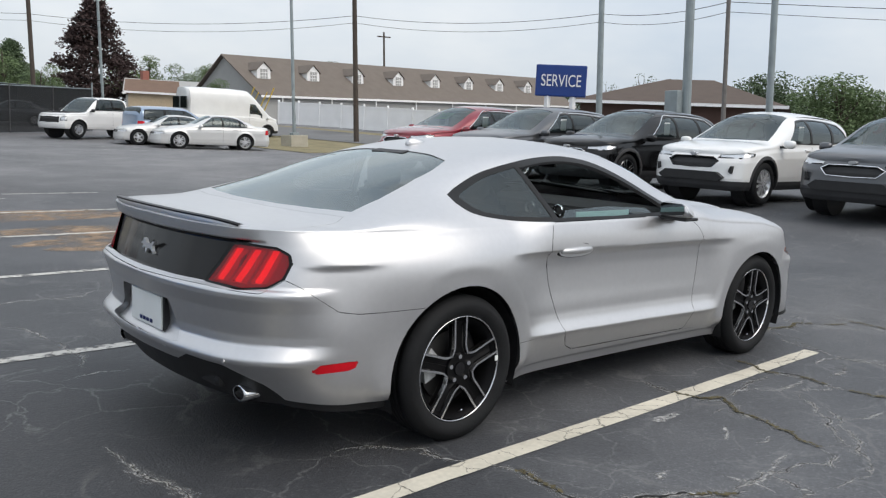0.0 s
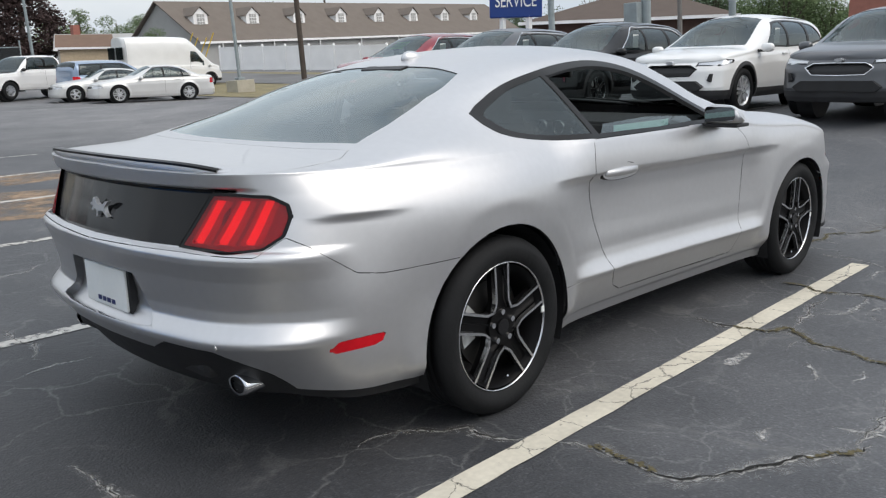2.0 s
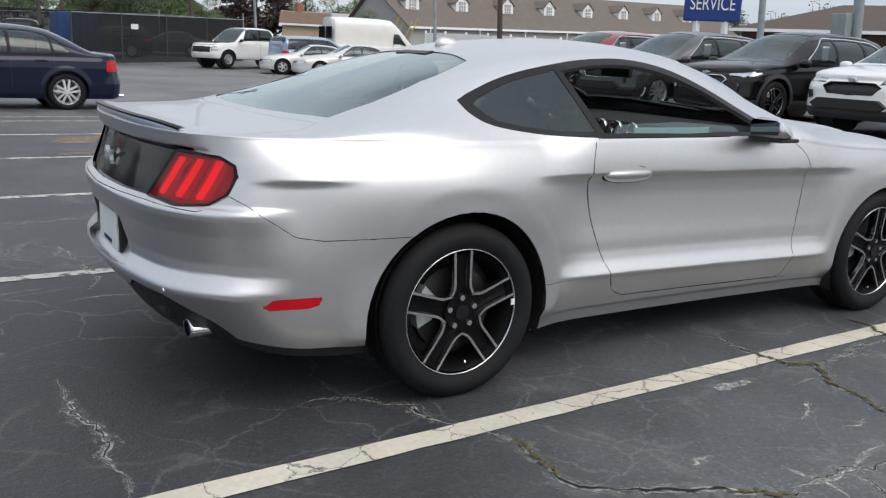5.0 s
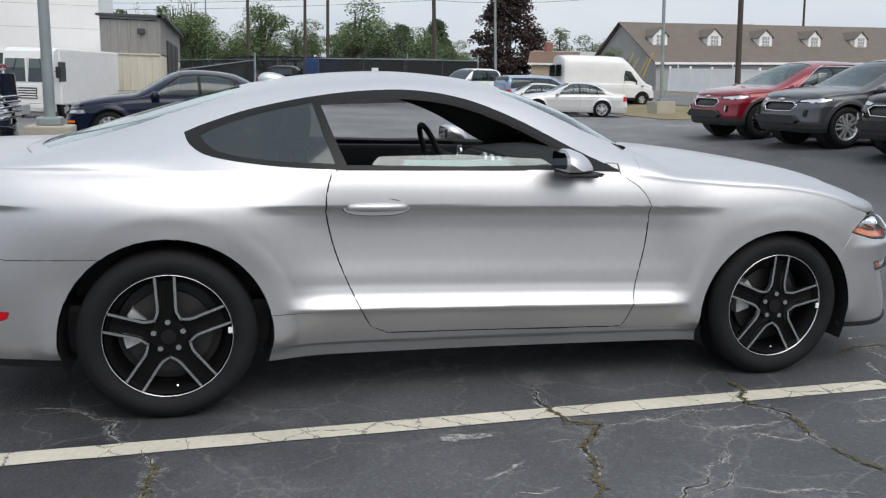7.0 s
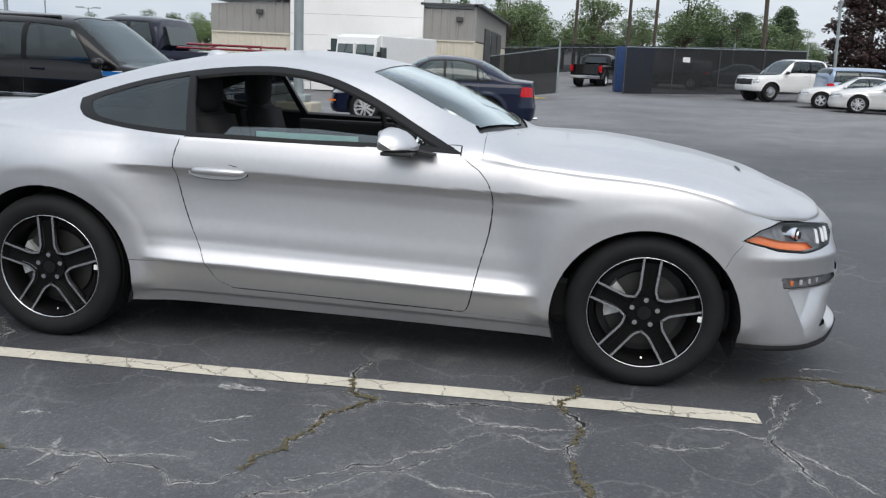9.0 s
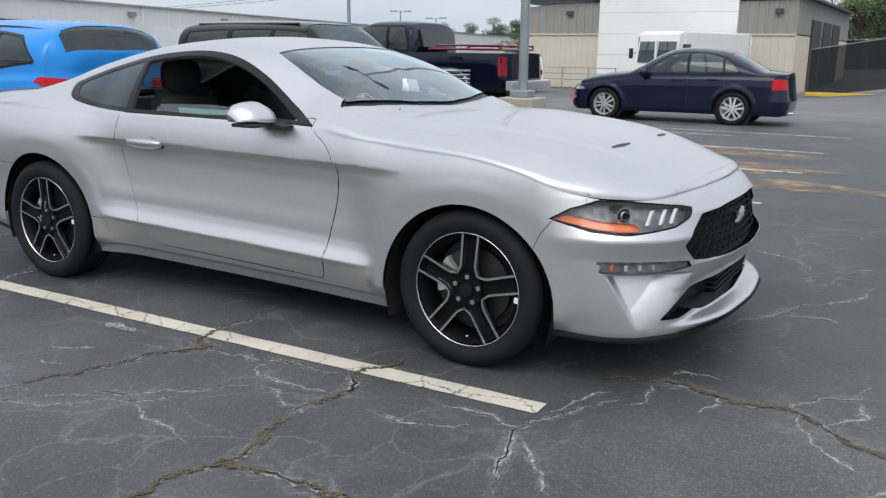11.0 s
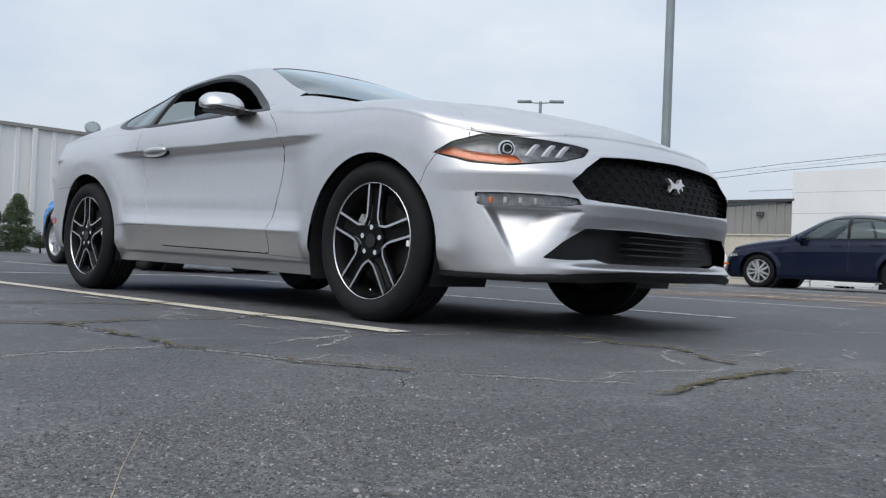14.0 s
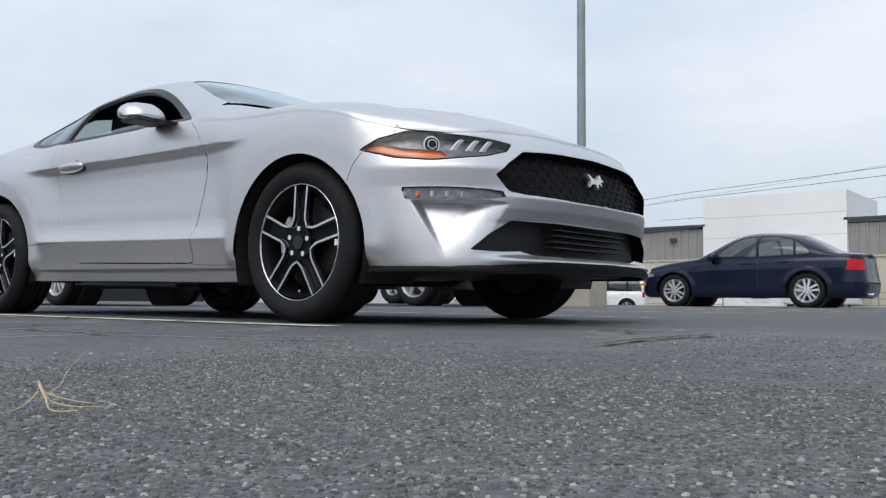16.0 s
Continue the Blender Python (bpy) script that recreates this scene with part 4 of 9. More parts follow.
crack(HAIR, 25, (3.47, -0.68), (3.5, -0.84), (3.44, -0.93))
crack(HAIR, 26, (3.73, -0.65), (3.73, -0.77), (3.69, -0.86))
crack(PLAIN, 27, (3.96, -0.65), (4.06, -0.47), (4.2, -0.39), (4.27, -0.2))
crack(HAIR, 28, (4.03, -0.66), (4.08, -0.83), (4.17, -0.98), (4.26, -1.06))
crack(HAIR, 29, (4.12, -0.72), (4.19, -0.63), (4.25, -0.56), (4.21, -0.42))
crack(PLAIN, 30, (4.32, -0.65), (4.41, -0.79), (4.48, -0.89), (4.51, -0.79), (4.62, -0.68))
crack(HAIR, 31, (4.31, 0.18), (4.4, -0.14), (4.51, -0.38))
crack(PLAIN, 32, (3.5, 0.2), (3.58, 0.43), (3.72, 0.62), (3.76, 0.77), (3.92, 0.96), (4.04, 1.13), (4.2, 1.59))
crack(HAIR, 33, (3.74, 0.6), (3.95, 0.68), (4.04, 0.59))
crack(PLAIN, 34, (2.94, 2.1), (3.27, 2.11), (3.62, 1.97), (3.74, 1.6), (3.75, 1.32))
crack(HAIR, 35, (3.74, 1.62), (3.91, 1.76), (4.13, 1.93))
crack(HAIR, 36, (2.31, -1.47), (2.13, -1.45), (2.01, -1.41), (2, -1.31))
crack(PLAIN, 37, (-1.33, -0.07), (-1.3, -0.34), (-1.25, -0.6), (-1.26, -0.95), (-1.28, -1.18))
crack(PLAIN, 38, (-1.05, 2.34), (-0.94, 2.01), (-0.89, 1.65), (-0.95, 1.03))
crack(HAIR, 39, (-1.16, 0.9), (-1.06, 0.93), (-0.92, 0.97), (-0.76, 0.93))
crack(HAIR, 40, (-1.3, 2.9), (-0.89, 2.96), (-0.56, 3), (-0.1, 3.12))
crack(PLAIN, 41, (2.04, -1.71), (1.86, -1.89), (1.61, -2.08), (1.34, -2.24), (1.07, -2.27), (0.85, -2.25))
crack(MOSSY, 43, (3.1, -2.03), (3.47, -2.01), (3.66, -1.96), (3.84, -1.89), (3.98, -1.84))
crack(PLAIN, 44, (3.98, -1.84), (4.14, -1.7), (4.31, -1.59), (4.4, -1.5))
crack(PLAIN, 45, (3.3, -2.6), (3.28, -2.37), (3.24, -2.05))
crack(PLAIN, 46, (3.98, -1.84), (4.06, -1.93), (4.18, -2.05))
crack(MOSSY, 47, (4.5, -1.6), (4.47, -1.4), (4.45, -1.12), (4.47, -0.88))
crack(HAIR, 49, (3.66, -1.96), (3.63, -1.8), (3.7, -1.68))
crack(HAIR, 50, (3.19, -1.36), (3.4, -1.6), (3.5, -1.78))
crack(HAIR, 51, (4.31, -1.59), (4.24, -1.4), (4.32, -1.2), (4.36, -0.95))
crack(HAIR, 42, (4.99, -0.41), (4.7, -0.64), (4.57, -0.81), (4.64, -0.92))
pa = [(1.0, -1.31), (1.06, -1.295), (1.10, -1.315), (1.17, -1.31), (1.19, -1.335), (1.13, -1.36), (1.07, -1.35), (1.02, -1.365), (0.99, -1.34)]
sheet_on_ground("pale_patch", pa, M["halo"], 0.004, "small pale scuffed patch on the asphalt", "stain", step=0.02)
for k, (cx, cy, rx_, ry_) in enumerate(((1.6, 6.5, 1.5, 0.75), (0.9, 5.6, 0.9, 0.4), (3.2, 5.4, 0.8, 0.35), (1.3, 8.3, 1.5, 0.6))):
    a = np.linspace(0, 2 * math.pi, 22, endpoint=False)
    rr_ = 1 + 0.25 * np.sin(3 * a + k) + 0.12 * np.sin(7 * a)
    sheet_on_ground("dirt_stain", list(zip(cx + rx_ * rr_ * np.cos(a), cy + ry_ * rr_ * np.sin(a))), M["sand"], 0.003, "tan dirt washed over the asphalt", "stain", step=0.15)
sheet_on_ground("grass_verge", [(18.5, 30.3), (22.0, 28.5), (30.0, 27.5), (36.0, 20.0), (37.5, 40), (31.5, 60), (20.5, 47), (19.0, 36.0)], M["grass"], 0.03, "dry grass verge beside the lot", "grass", "stuff")
sheet_on_ground("road", [(24.0, 46.0), (28.0, 33.0), (33.5, 22.0), (36.5, 14.0), (39.5, 14.0), (37.0, 26.0), (34.0, 42.0), (30.0, 60.0)], M["road"], 0.06, "pale grey street beyond the verge", "road")
sheet_on_ground("lawn", [(36.0, -8.0), (60.0, -16.0), (80.0, 8.0), (60.0, 22.0), (42.0, 16.0)], M["lawn"], 0.05, "green lawn beyond the white fence", "grass", "stuff")


# ---------- the silver coupe ----------
def soft(pts):
    return soft_line(pts, 16)


def edged(pts):
    """A line of nearly straight runs whose corners are rounded by a centimetre."""
    p = np.array(pts, float)
    g = np.arange(p[0, 0], p[-1, 0], 0.001)
    v = np.interp(g, p[:, 0], p[:, 1])
    v = np.convolve(np.pad(v, 5, "edge"), np.hanning(13)[1:-1] / np.hanning(13)[1:-1].sum(), "valid")
    return lambda x: np.interp(x, g, v)


def bonnet_rise(x, y):
    """The raised middle of the bonnet, with a valley along each edge of it, and the crests over the front wheels."""
    a, along = np.abs(y), smooth01(2.15, 2.55, x) * (1 - smooth01(3.26, 3.44, x))
    edge = 0.57 - 0.15 * smooth01(2.3, 3.5, x)
    return along * (0.016 * (1 - smooth01(-0.055, 0.010, a - edge)) + 0.010 * np.exp(-((a - 0.73) / 0.09) ** 2))


def fold_y(z):
    return 0.852 - (0.472 - np.asarray(z, float)) * 0.30


def crease_z(x):
    return 0.836 - 0.0145 * (np.asarray(x, float) - 0.39)


def coupe_push(x, y, z):
    """How far the skin stands out from the plan outline: flank, nose and tail sections, creases, flares."""
    wf = smooth01(3.02, 3.42, x)
    wr = 1 - smooth01(-0.92, -0.62, x)
    ws = np.clip(1 - wf - wr, 0, 1)
    door = smooth01(0.34, 0.66, x) * (1 - smooth01(2.10, 2.36, x))
    low_line = 0.412 - 0.026 * (x - 0.57)
    zz = z - low_line
    sec_d = soft([(-0.3, -0.115), (-0.20, -0.075), (-0.12, -0.042), (-0.03, -0.005), (-0.003, 0.010), (0.006, 0.010), (0.02, 0.002), (0.05, -0.015), (0.075, -0.022), (0.11, -0.027), (0.2, -0.029), (0.32, -0.012), (0.40, 0.0), (0.48, -0.005), (0.54, -0.020), (0.6, -0.044)])
    sec_a = soft([(0.1, -0.10), (0.2, -0.055), (0.32, -0.012), (0.46, 0.0), (0.66, 0.004), (0.80, -0.004), (0.88, -0.024), (0.95, -0.06), (1.05, -0.13)])
    d = door * sec_d(zz) + (1 - door) * sec_a(z)
    # upper crease: the skin turns under sharply below the line, then eases out again
    for c_z, run, wd in ((crease_z(x), smooth01(0.26, 0.62, x) * (1 - smooth01(2.0, 2.46, x)), 0.042),
                         (0.846 + 0 * x, smooth01(-0.84, -0.70, x) * (1 - smooth01(-0.66, -0.38, x)) * 0.65, 0.028)):
        u = np.clip((c_z - z) / wd, 0, 1)
        d = d - 0.85 * wd * run * (1 - (1 - u) ** 2) * (1 - smooth01(wd, 0.30, c_z - z))
    # sill step
    d = d - 0.014 * smooth01(0.40, 0.55, x) * (1 - smooth01(2.25, 2.36, x)) * (1 - smooth01(0.236, 0.246, z + 0.012 * (x - 1.2)))
    # haunch over the rear wheel with a shallow line above it, flat lips round both arches
    d = d + 0.020 * np.exp(-((x - 0.0) / 0.45) ** 2) * np.exp(-((z - 0.80) / 0.17) ** 2)
    d = d - 0.003 * smooth01(-0.70, -0.35, x) * (1 - smooth01(0.25, 0.60, x)) * np.exp(-((z - 0.962 + 0.02 * smooth01(0.1, 0.6, x)) / 0.014) ** 2)
    for cx, cz, top in ((0.0, 0.325, 0.012), (2.717, 0.30, -0.001)):
        r = np.hypot(x - cx, z - cz)
        w = (1 - smooth01(0.435, 0.515, r)) * smooth01(0.22, 0.32, z)
        d = d * (1 - w) + w * (0.003 + top * smooth01(0.52, 0.74, z))
    # nose
    a = np.abs(y)
    nose = edged([(0.1, -0.06), (0.205, -0.01), (0.214, -0.016), (0.247, 0.028), (0.258, 0.026), (0.273, -0.052), (0.290, -0.062), (0.395, -0.050), (0.41, -0.030), (0.452, 0.000), (0.497, 0.010),
                  (0.512, 0.002), (0.60, -0.020), (0.695, -0.040), (0.735, -0.075), (0.775, -0.125), (0.82, -0.21)])
    corner = np.exp(-(np.minimum(a - 0.72, 0) / 0.20) ** 2)
    fang = edged([(0.1, -0.05), (0.205, -0.01), (0.214, 0.010), (0.236, 0.012), (0.25, 0.012), (0.32, 0.010), (0.45, 0.004), (0.53, 0.000), (0.600, 0.008), (0.612, 0.006), (0.66, -0.028), (0.70, -0.058), (0.76, -0.095), (0.82, -0.16)])
    dn = (1 - corner) * nose(z) + corner * fang(z)
    # three-cornered plane below the signal lamp: deep at its top, flush at its foot, with a sharp outer fold
    deep = 0.056 * np.clip((z - 0.255) / 0.213, 0, 1) * (1 - smooth01(0.464, 0.474, z))
    deep = deep * (1 - smooth01(-0.016, 0.0, a - fold_y(z))) * np.clip((a - 0.575 - (0.475 - z) * 0.62) / 0.13, 0, 1) * smooth01(3.2, 3.3, x)
    dn = dn - deep
    # tail: a rounded shelf under the lamps, a flat face that draws in downwards, a bright lower ledge, then an undercut
    tail = edged([(0.15, -0.22), (0.25, -0.13), (0.33, -0.075), (0.41, -0.018), (0.452, 0.012), (0.470, 0.014), (0.482, 0.006), (0.522, -0.030), (0.56, -0.030), (0.66, -0.010), (0.715, 0.010), (0.735, 0.012), (0.750, 0.000),
                  (0.757, -0.020), (0.85, -0.052), (0.932, -0.078), (0.940, -0.056), (1.0, -0.045), (1.05, -0.05)])
    # round the corner the step under the spoiler runs out
    plain = edged([(0.15, -0.22), (0.25, -0.13), (0.33, -0.075), (0.41, -0.018), (0.452, 0.012), (0.470, 0.014), (0.482, 0.006), (0.522, -0.030), (0.56, -0.030), (0.66, -0.010), (0.715, 0.010), (0.735, 0.012), (0.750, 0.000),
                   (0.757, -0.020), (0.85, -0.046), (0.92, -0.058), (1.0, -0.066), (1.05, -0.075)])
    k = smooth01(0.66, 0.76, a)
    return ws * d + wf * dn + wr * ((1 - k) * tail(z) + k * plain(z))


COUPE_PLAN = [(3.665, 0), (3.655, -0.16), (3.625, -0.40), (3.52, -0.665), (3.32, -0.842), (3.06, -0.912), (2.72, -0.928), (2.1, -0.905), (1.4, -0.898),
              (0.7, -0.905), (0.3, -0.928), (0.0, -0.94), (-0.32, -0.925), (-0.60, -0.89), (-0.86, -0.805), (-1.01, -0.62), (-1.075, -0.36), (-1.095, -0.15), (-1.10, 0)]


def build_coupe():
    car = thing("sports_coupe", "silver metallic two-door fastback coupe parked within a painted stall", "car")
    zt = soft([(-1.3, 0.985), (-1.0, 0.985), (-0.6, 0.975), (-0.2, 0.97), (0.3, 0.968), (0.7, 0.965), (1.4, 0.962), (1.85, 0.955), (2.1, 0.928), (2.4, 0.902), (2.72, 0.885), (2.95, 0.845), (3.12, 0.79), (3.30, 0.752), (3.45, 0.748), (3.55, 0.758), (3.66, 0.772), (3.8, 0.775)])
    zb = soft([(-1.3, 0.25), (-1.0, 0.25), (-0.8, 0.238), (-0.45, 0.208), (0.0, 0.205), (0.4, 0.195), (1.4, 0.185), (2.3, 0.175), (2.9, 0.20), (3.1, 0.212), (3.4, 0.212), (3.7, 0.205)])
    zm = soft([(-1.3, 0.985), (-1.06, 0.99), (-0.95, 1.0), (-0.8, 1.008), (-0.62, 1.018), (-0.52, 1.035), (-0.3, 1.108), (-0.1, 1.172), (0.15, 1.247), (0.35, 1.299), (0.55, 1.338), (0.8, 1.364), (1.05, 1.373), (1.3, 1.357), (1.5, 1.322), (1.7, 1.258), (1.9, 1.166), (2.08, 1.066), (2.17, 1.022), (2.3, 1.012), (2.55, 0.995), (2.8, 0.966), (3.05, 0.926), (3.25, 0.880), (3.42, 0.829), (3.54, 0.784), (3.7, 0.74)])
    cabin_line = curve_through([(0.0, 1.0, 0.0), (0.18, 0.93, 0.20), (0.36, 0.848, 0.42), (0.52, 0.762, 0.64), (0.62, 0.70, 0.77), (0.70, 0.63, 0.865), (0.78, 0.51, 0.93), (0.88, 0.29, 0.98), (1.0, 0.0, 1.0)], 12)
    sh = Shell(COUPE_PLAN, zt, zb, zm, coupe_push, p=2.1, q=2.35, cell=(0.0105, 0.0105), nth=72,
               cabin=(-0.45, 0.15, 1.75, 2.1, cabin_line), rise=bonnet_rise)
    fl = lambda x, z: (float(sh.sx(x)), z)
    fn = lambda y, z: (float(sh.sn(y)), z)
    ft = lambda y, z: (float(sh.st(y)), z)
    arch_r = [fl(a, b) for a, b in circle_poly(0.0, 0.322, 0.40)]
    arch_f = [fl(a, b) for a, b in circle_poly(2.717, 0.298, 0.402)]
    door_edge = curve_through([(0.646, 1.08), (0.640, 0.985), (0.613, 0.89), (0.613, 0.80), (0.659, 0.618), (0.752, 0.403), (0.80, 0.322), (0.872, 0.287)], 6).tolist() + \
        curve_through([(1.90, 0.264), (1.955, 0.285), (1.998, 0.474), (2.038, 0.653), (2.039, 0.805), (1.989, 0.892), (1.90, 0.96), (1.85, 1.08)], 6).tolist()
    door = [fl(a, b) for a, b in door_edge]
    rocker = [fl(0.33, 0.10), fl(0.33, 0.400), fl(0.5, 0.402), fl(0.752, 0.403), fl(0.776, 0.36), fl(0.80, 0.322), fl(0.872, 0.287), fl(1.90, 0.264), fl(1.955, 0.258), fl(2.40, 0.246), fl(2.40, 0.10)]
    fascia_r = [ft(0, 0.1), ft(0, 0.742), ft(0.30, 0.748), ft(0.52, 0.75), ft(0.74, 0.742), fl(-0.86, 0.795), fl(-0.80, 0.765), fl(-0.65, 0.662), fl(-0.56, 0.648), fl(-0.18, 0.646), fl(-0.18, 0.1)]
    fascia_f = [fn(0, 0.1), fn(0, 0.84), fn(0.50, 0.84), fl(3.22, 0.84), fl(3.22, 0.70), fl(3.10, 0.676), fl(3.055, 0.62), fl(3.0, 0.5), fl(3.0, 0.1)]
    head = [fl(3.095, 0.682), fl(3.17, 0.722), fl(3.27, 0.7475), fl(3.36, 0.744), fn(0.70, 0.732), fn(0.60, 0.722), fn(0.535, 0.712), fn(0.57, 0.680), fn(0.66, 0.655), fl(3.43, 0.640), fl(3.37, 0.634), fl(3.25, 0.645)]
    amber = [fl(3.10, 0.682), fl(3.16, 0.702), fl(3.27, 0.679), fl(3.40, 0.668), fl(3.42, 0.646), fl(3.36, 0.642), fl(3.25, 0.652)]
    hc = np.mean(head, 0)
    head_b = [(hc[0] + (a - hc[0]) * 1.03, hc[1] + (b - hc[1]) * 1.11) for a, b in head]
    grille = [fn(0, 0.702), fn(0.25, 0.697), fn(0.485, 0.683), fn(0.565, 0.632), fn(0.628, 0.578), fn(0.575, 0.518), fn(0.5, 0.510), fn(0.25, 0.502), fn(0, 0.50)]
    intake = [fn(0, 0.405), fn(0.30, 0.408), fn(0.56, 0.405), fn(0.65, 0.352), fn(0.712, 0.290), fn(0.62, 0.286), fn(0.50, 0.292), fn(0.42, 0.277), fn(0, 0.276)]
    splitter = [fn(0, 0.1), fn(0, 0.249), fn(0.38, 0.246), fn(0.62, 0.231), fl(3.42, 0.224), fl(3.1, 0.228), fl(2.95, 0.228), fl(2.95, 0.1)]
    fog = [fl(3.270, 0.524), fl(3.40, 0.525), fn(0.66, 0.520), fn(0.60, 0.514), fn(0.592, 0.494), fn(0.66, 0.484), fl(3.42, 0.479), fl(3.285, 0.481)]
    zs = np.linspace(0.473, 0.262, 14)
    fold = [fn(float(fold_y(a)), a) for a in zs] + [fn(float(fold_y(a)) - 0.022, a) for a in zs[::-1]]
    shelf = [fn(b, 0.473) for b in np.linspace(0.56, 0.852, 14)] + [fn(b, 0.462) for b in np.linspace(0.852, 0.56, 14)]
    crease = [fl(a, float(crease_z(a))) for a in np.linspace(0.27, 2.46, 60)] + [fl(a, float(crease_z(a)) - 0.006) for a in np.linspace(2.46, 0.27, 60)]
    crease_r = [fl(a, 0.846) for a in np.linspace(-0.84, -0.38, 12)] + [fl(a, 0.840) for a in np.linspace(-0.38, -0.84, 12)]
    ledge = [fl(a, 0.412 - 0.026 * (a - 0.57)) for a in np.linspace(0.36, 2.36, 50)] + [fl(a, 0.420 - 0.026 * (a - 0.57)) for a in np.linspace(2.36, 0.36, 50)]
    lamp_t = [ft(0.50, 0.765), ft(0.60, 0.762), fl(-0.985, 0.757), fl(-0.92, 0.765), fl(-0.87, 0.80), fl(-0.845, 0.855), fl(-0.852, 0.888), fl(-0.90, 0.912), ft(0.68, 0.917), ft(0.60, 0.919)]
    bars = []
    for j in range(3):
        c0 = float(sh.st(0.585)) - 0.095 * (j + 0.45)
        mid = [(c0 + 0.076, 0.776), (c0 + 0.057, 0.805), (c0 + 0.020, 0.868), (c0 - 0.004, 0.905)]
        for half in (0.036, 0.016):
            bars.append([(a + half, b) for a, b in mid] + [(a - half, b) for a, b in mid[::-1]])
    lc = np.mean(lamp_t, 0)
    lamp_b = [(lc[0] + (a - lc[0]) * 1.09, lc[1] + (b - lc[1]) * 1.10) for a, b in lamp_t]
    panel_t = [ft(0, 0.757), ft(0.30, 0.759), ft(0.485, 0.762), ft(0.590, 0.928), ft(0.68, 0.928), ft(0.69, 0.938), ft(0.3, 0.936), ft(0, 0.934)]
    plate_n = [ft(0, 0.475), ft(0.24, 0.478), ft(0.34, 0.485), ft(0.28, 0.55), ft(0.235, 0.645), ft(0, 0.648)]
    diff = [ft(0, 0.1), ft(0, 0.395), ft(0.30, 0.398), ft(0.40, 0.442), ft(0.60, 0.435), fl(-0.93, 0.356), fl(-0.85, 0.282), fl(-0.60, 0.258), fl(-0.36, 0.252), fl(-0.36, 0.1)]
    marker = [fl(-0.752, 0.424), fl(-0.722, 0.447), fl(-0.560, 0.450), fl(-0.572, 0.425), fl(-0.60, 0.415), fl(-0.735, 0.411)]
    lowpolys = dict(arch_r=arch_r, arch_f=arch_f, door=door, rocker=rocker, fascia_r=fascia_r, fascia_f=fascia_f, head=head, head_b=head_b, grille=grille, intake=intake,
                    splitter=splitter, fog=fog, lamp_t=lamp_t, lamp_b=lamp_b, panel_t=panel_t, plate_n=plate_n, diff=diff, marker=marker)
    sh.polys_low = [crease, crease_r, ledge, fold, shelf, amber] + bars + [lowpolys[k] for k in ("door", "rocker", "fascia_r", "fascia_f", "diff", "splitter", "panel_t", "lamp_b", "lamp_t", "plate_n", "marker", "grille", "intake", "fog", "head_b", "head", "arch_r", "arch_f")]
    uz = lambda pts: [sh.th_z(a, b) for a, b in pts]
    uy = lambda pts: [sh.th_y(a, b) for a, b in pts]
    dlo = uz(curve_through([(0.075, 1.108), (0.10, 1.062), (0.18, 1.020), (0.40, 0.988), (0.66, 0.976)], 5).tolist() + [(1.2, 0.972), (1.90, 0.966)] + curve_through([(1.84, 0.995), (1.70, 1.062), (1.47, 1.178), (1.25, 1.258), (1.03, 1.290), (0.81, 1.284), (0.58, 1.254), (0.33, 1.198), (0.14, 1.135)], 5).tolist())
    quarter = uz(curve_through([(0.135, 1.098), (0.17, 1.060), (0.24, 1.030), (0.42, 1.006), (0.655, 0.997)], 5).tolist() + curve_through([(0.585, 1.234), (0.36, 1.182), (0.18, 1.122)], 5).tolist())
    opening = uz([(0.700, 0.992), (1.2, 0.986), (1.80, 0.985)] + curve_through([(1.64, 1.063), (1.43, 1.165), (1.22, 1.236), (1.02, 1.264), (0.82, 1.259), (0.615, 1.232)], 5).tolist())
    shield = uy([(1.955, 0.675), (2.01, 0.55), (2.08, 0.28), (2.11, 0.0), (1.500, 0.0), (1.492, 0.25), (1.465, 0.45), (1.435, 0.545), (1.60, 0.60), (1.80, 0.648)])
    rearglass = uy([(-0.44, 0.640), (-0.50, 0.45), (-0.535, 0.2), (-0.54, 0.0), (0.31, 0.0), (0.305, 0.3), (0.27, 0.465), (0.0, 0.545), (-0.25, 0.60)])
    hood = uy([(1.985, 0.735), (2.04, 0.62), (2.12, 0.30), (2.15, 0.0), (3.598, 0.0), (3.596, 0.2), (3.588, 0.33), (3.565, 0.50), (3.545, 0.60), (3.45, 0.80), (3.32, 0.90), (3.24, 0.87), (3.14, 0.81)] + [(3.05, 0.785), (3.0, 0.765), (2.6, 0.772), (2.3, 0.765)])
    trunk = uy([(-0.50, 0.665), (-0.56, 0.45), (-0.585, 0.2), (-0.59, 0.0), (-1.2, 0.0), (-1.2, 0.9), (-0.98, 0.76), (-0.75, 0.735), (-0.58, 0.715)])
    cowl = uy([(1.96, 0.735), (2.04, 0.61), (2.11, 0.30), (2.14, 0.0), (2.06, 0.0), (2.03, 0.28), (1.97, 0.55), (1.93, 0.68)])
    sh.polys_up = [hood, trunk, cowl, dlo, quarter, opening, shield, rearglass]
    sh.build()
    cl, cu = sh.c_low, sh.c_up
    L = {k: inside(v, cl) for k, v in lowpolys.items()}
    U = {k: inside(v, cu) for k, v in dict(dlo=dlo, quarter=quarter, opening=opening, shield=shield, rearglass=rearglass, hood=hood, trunk=trunk, cowl=cowl).items()}
    wells = L["arch_r"] | L["arch_f"]
    free = ~wells
    xl = np.interp(cl[:, 0], sh.cs, sh.cx)
    xu = np.interp(cu[:, 0], sh.cs, sh.cx)

    def take(mask):
        nonlocal free
        m = mask & free
        free = free & ~m
        return m
    sil = M["silver"]
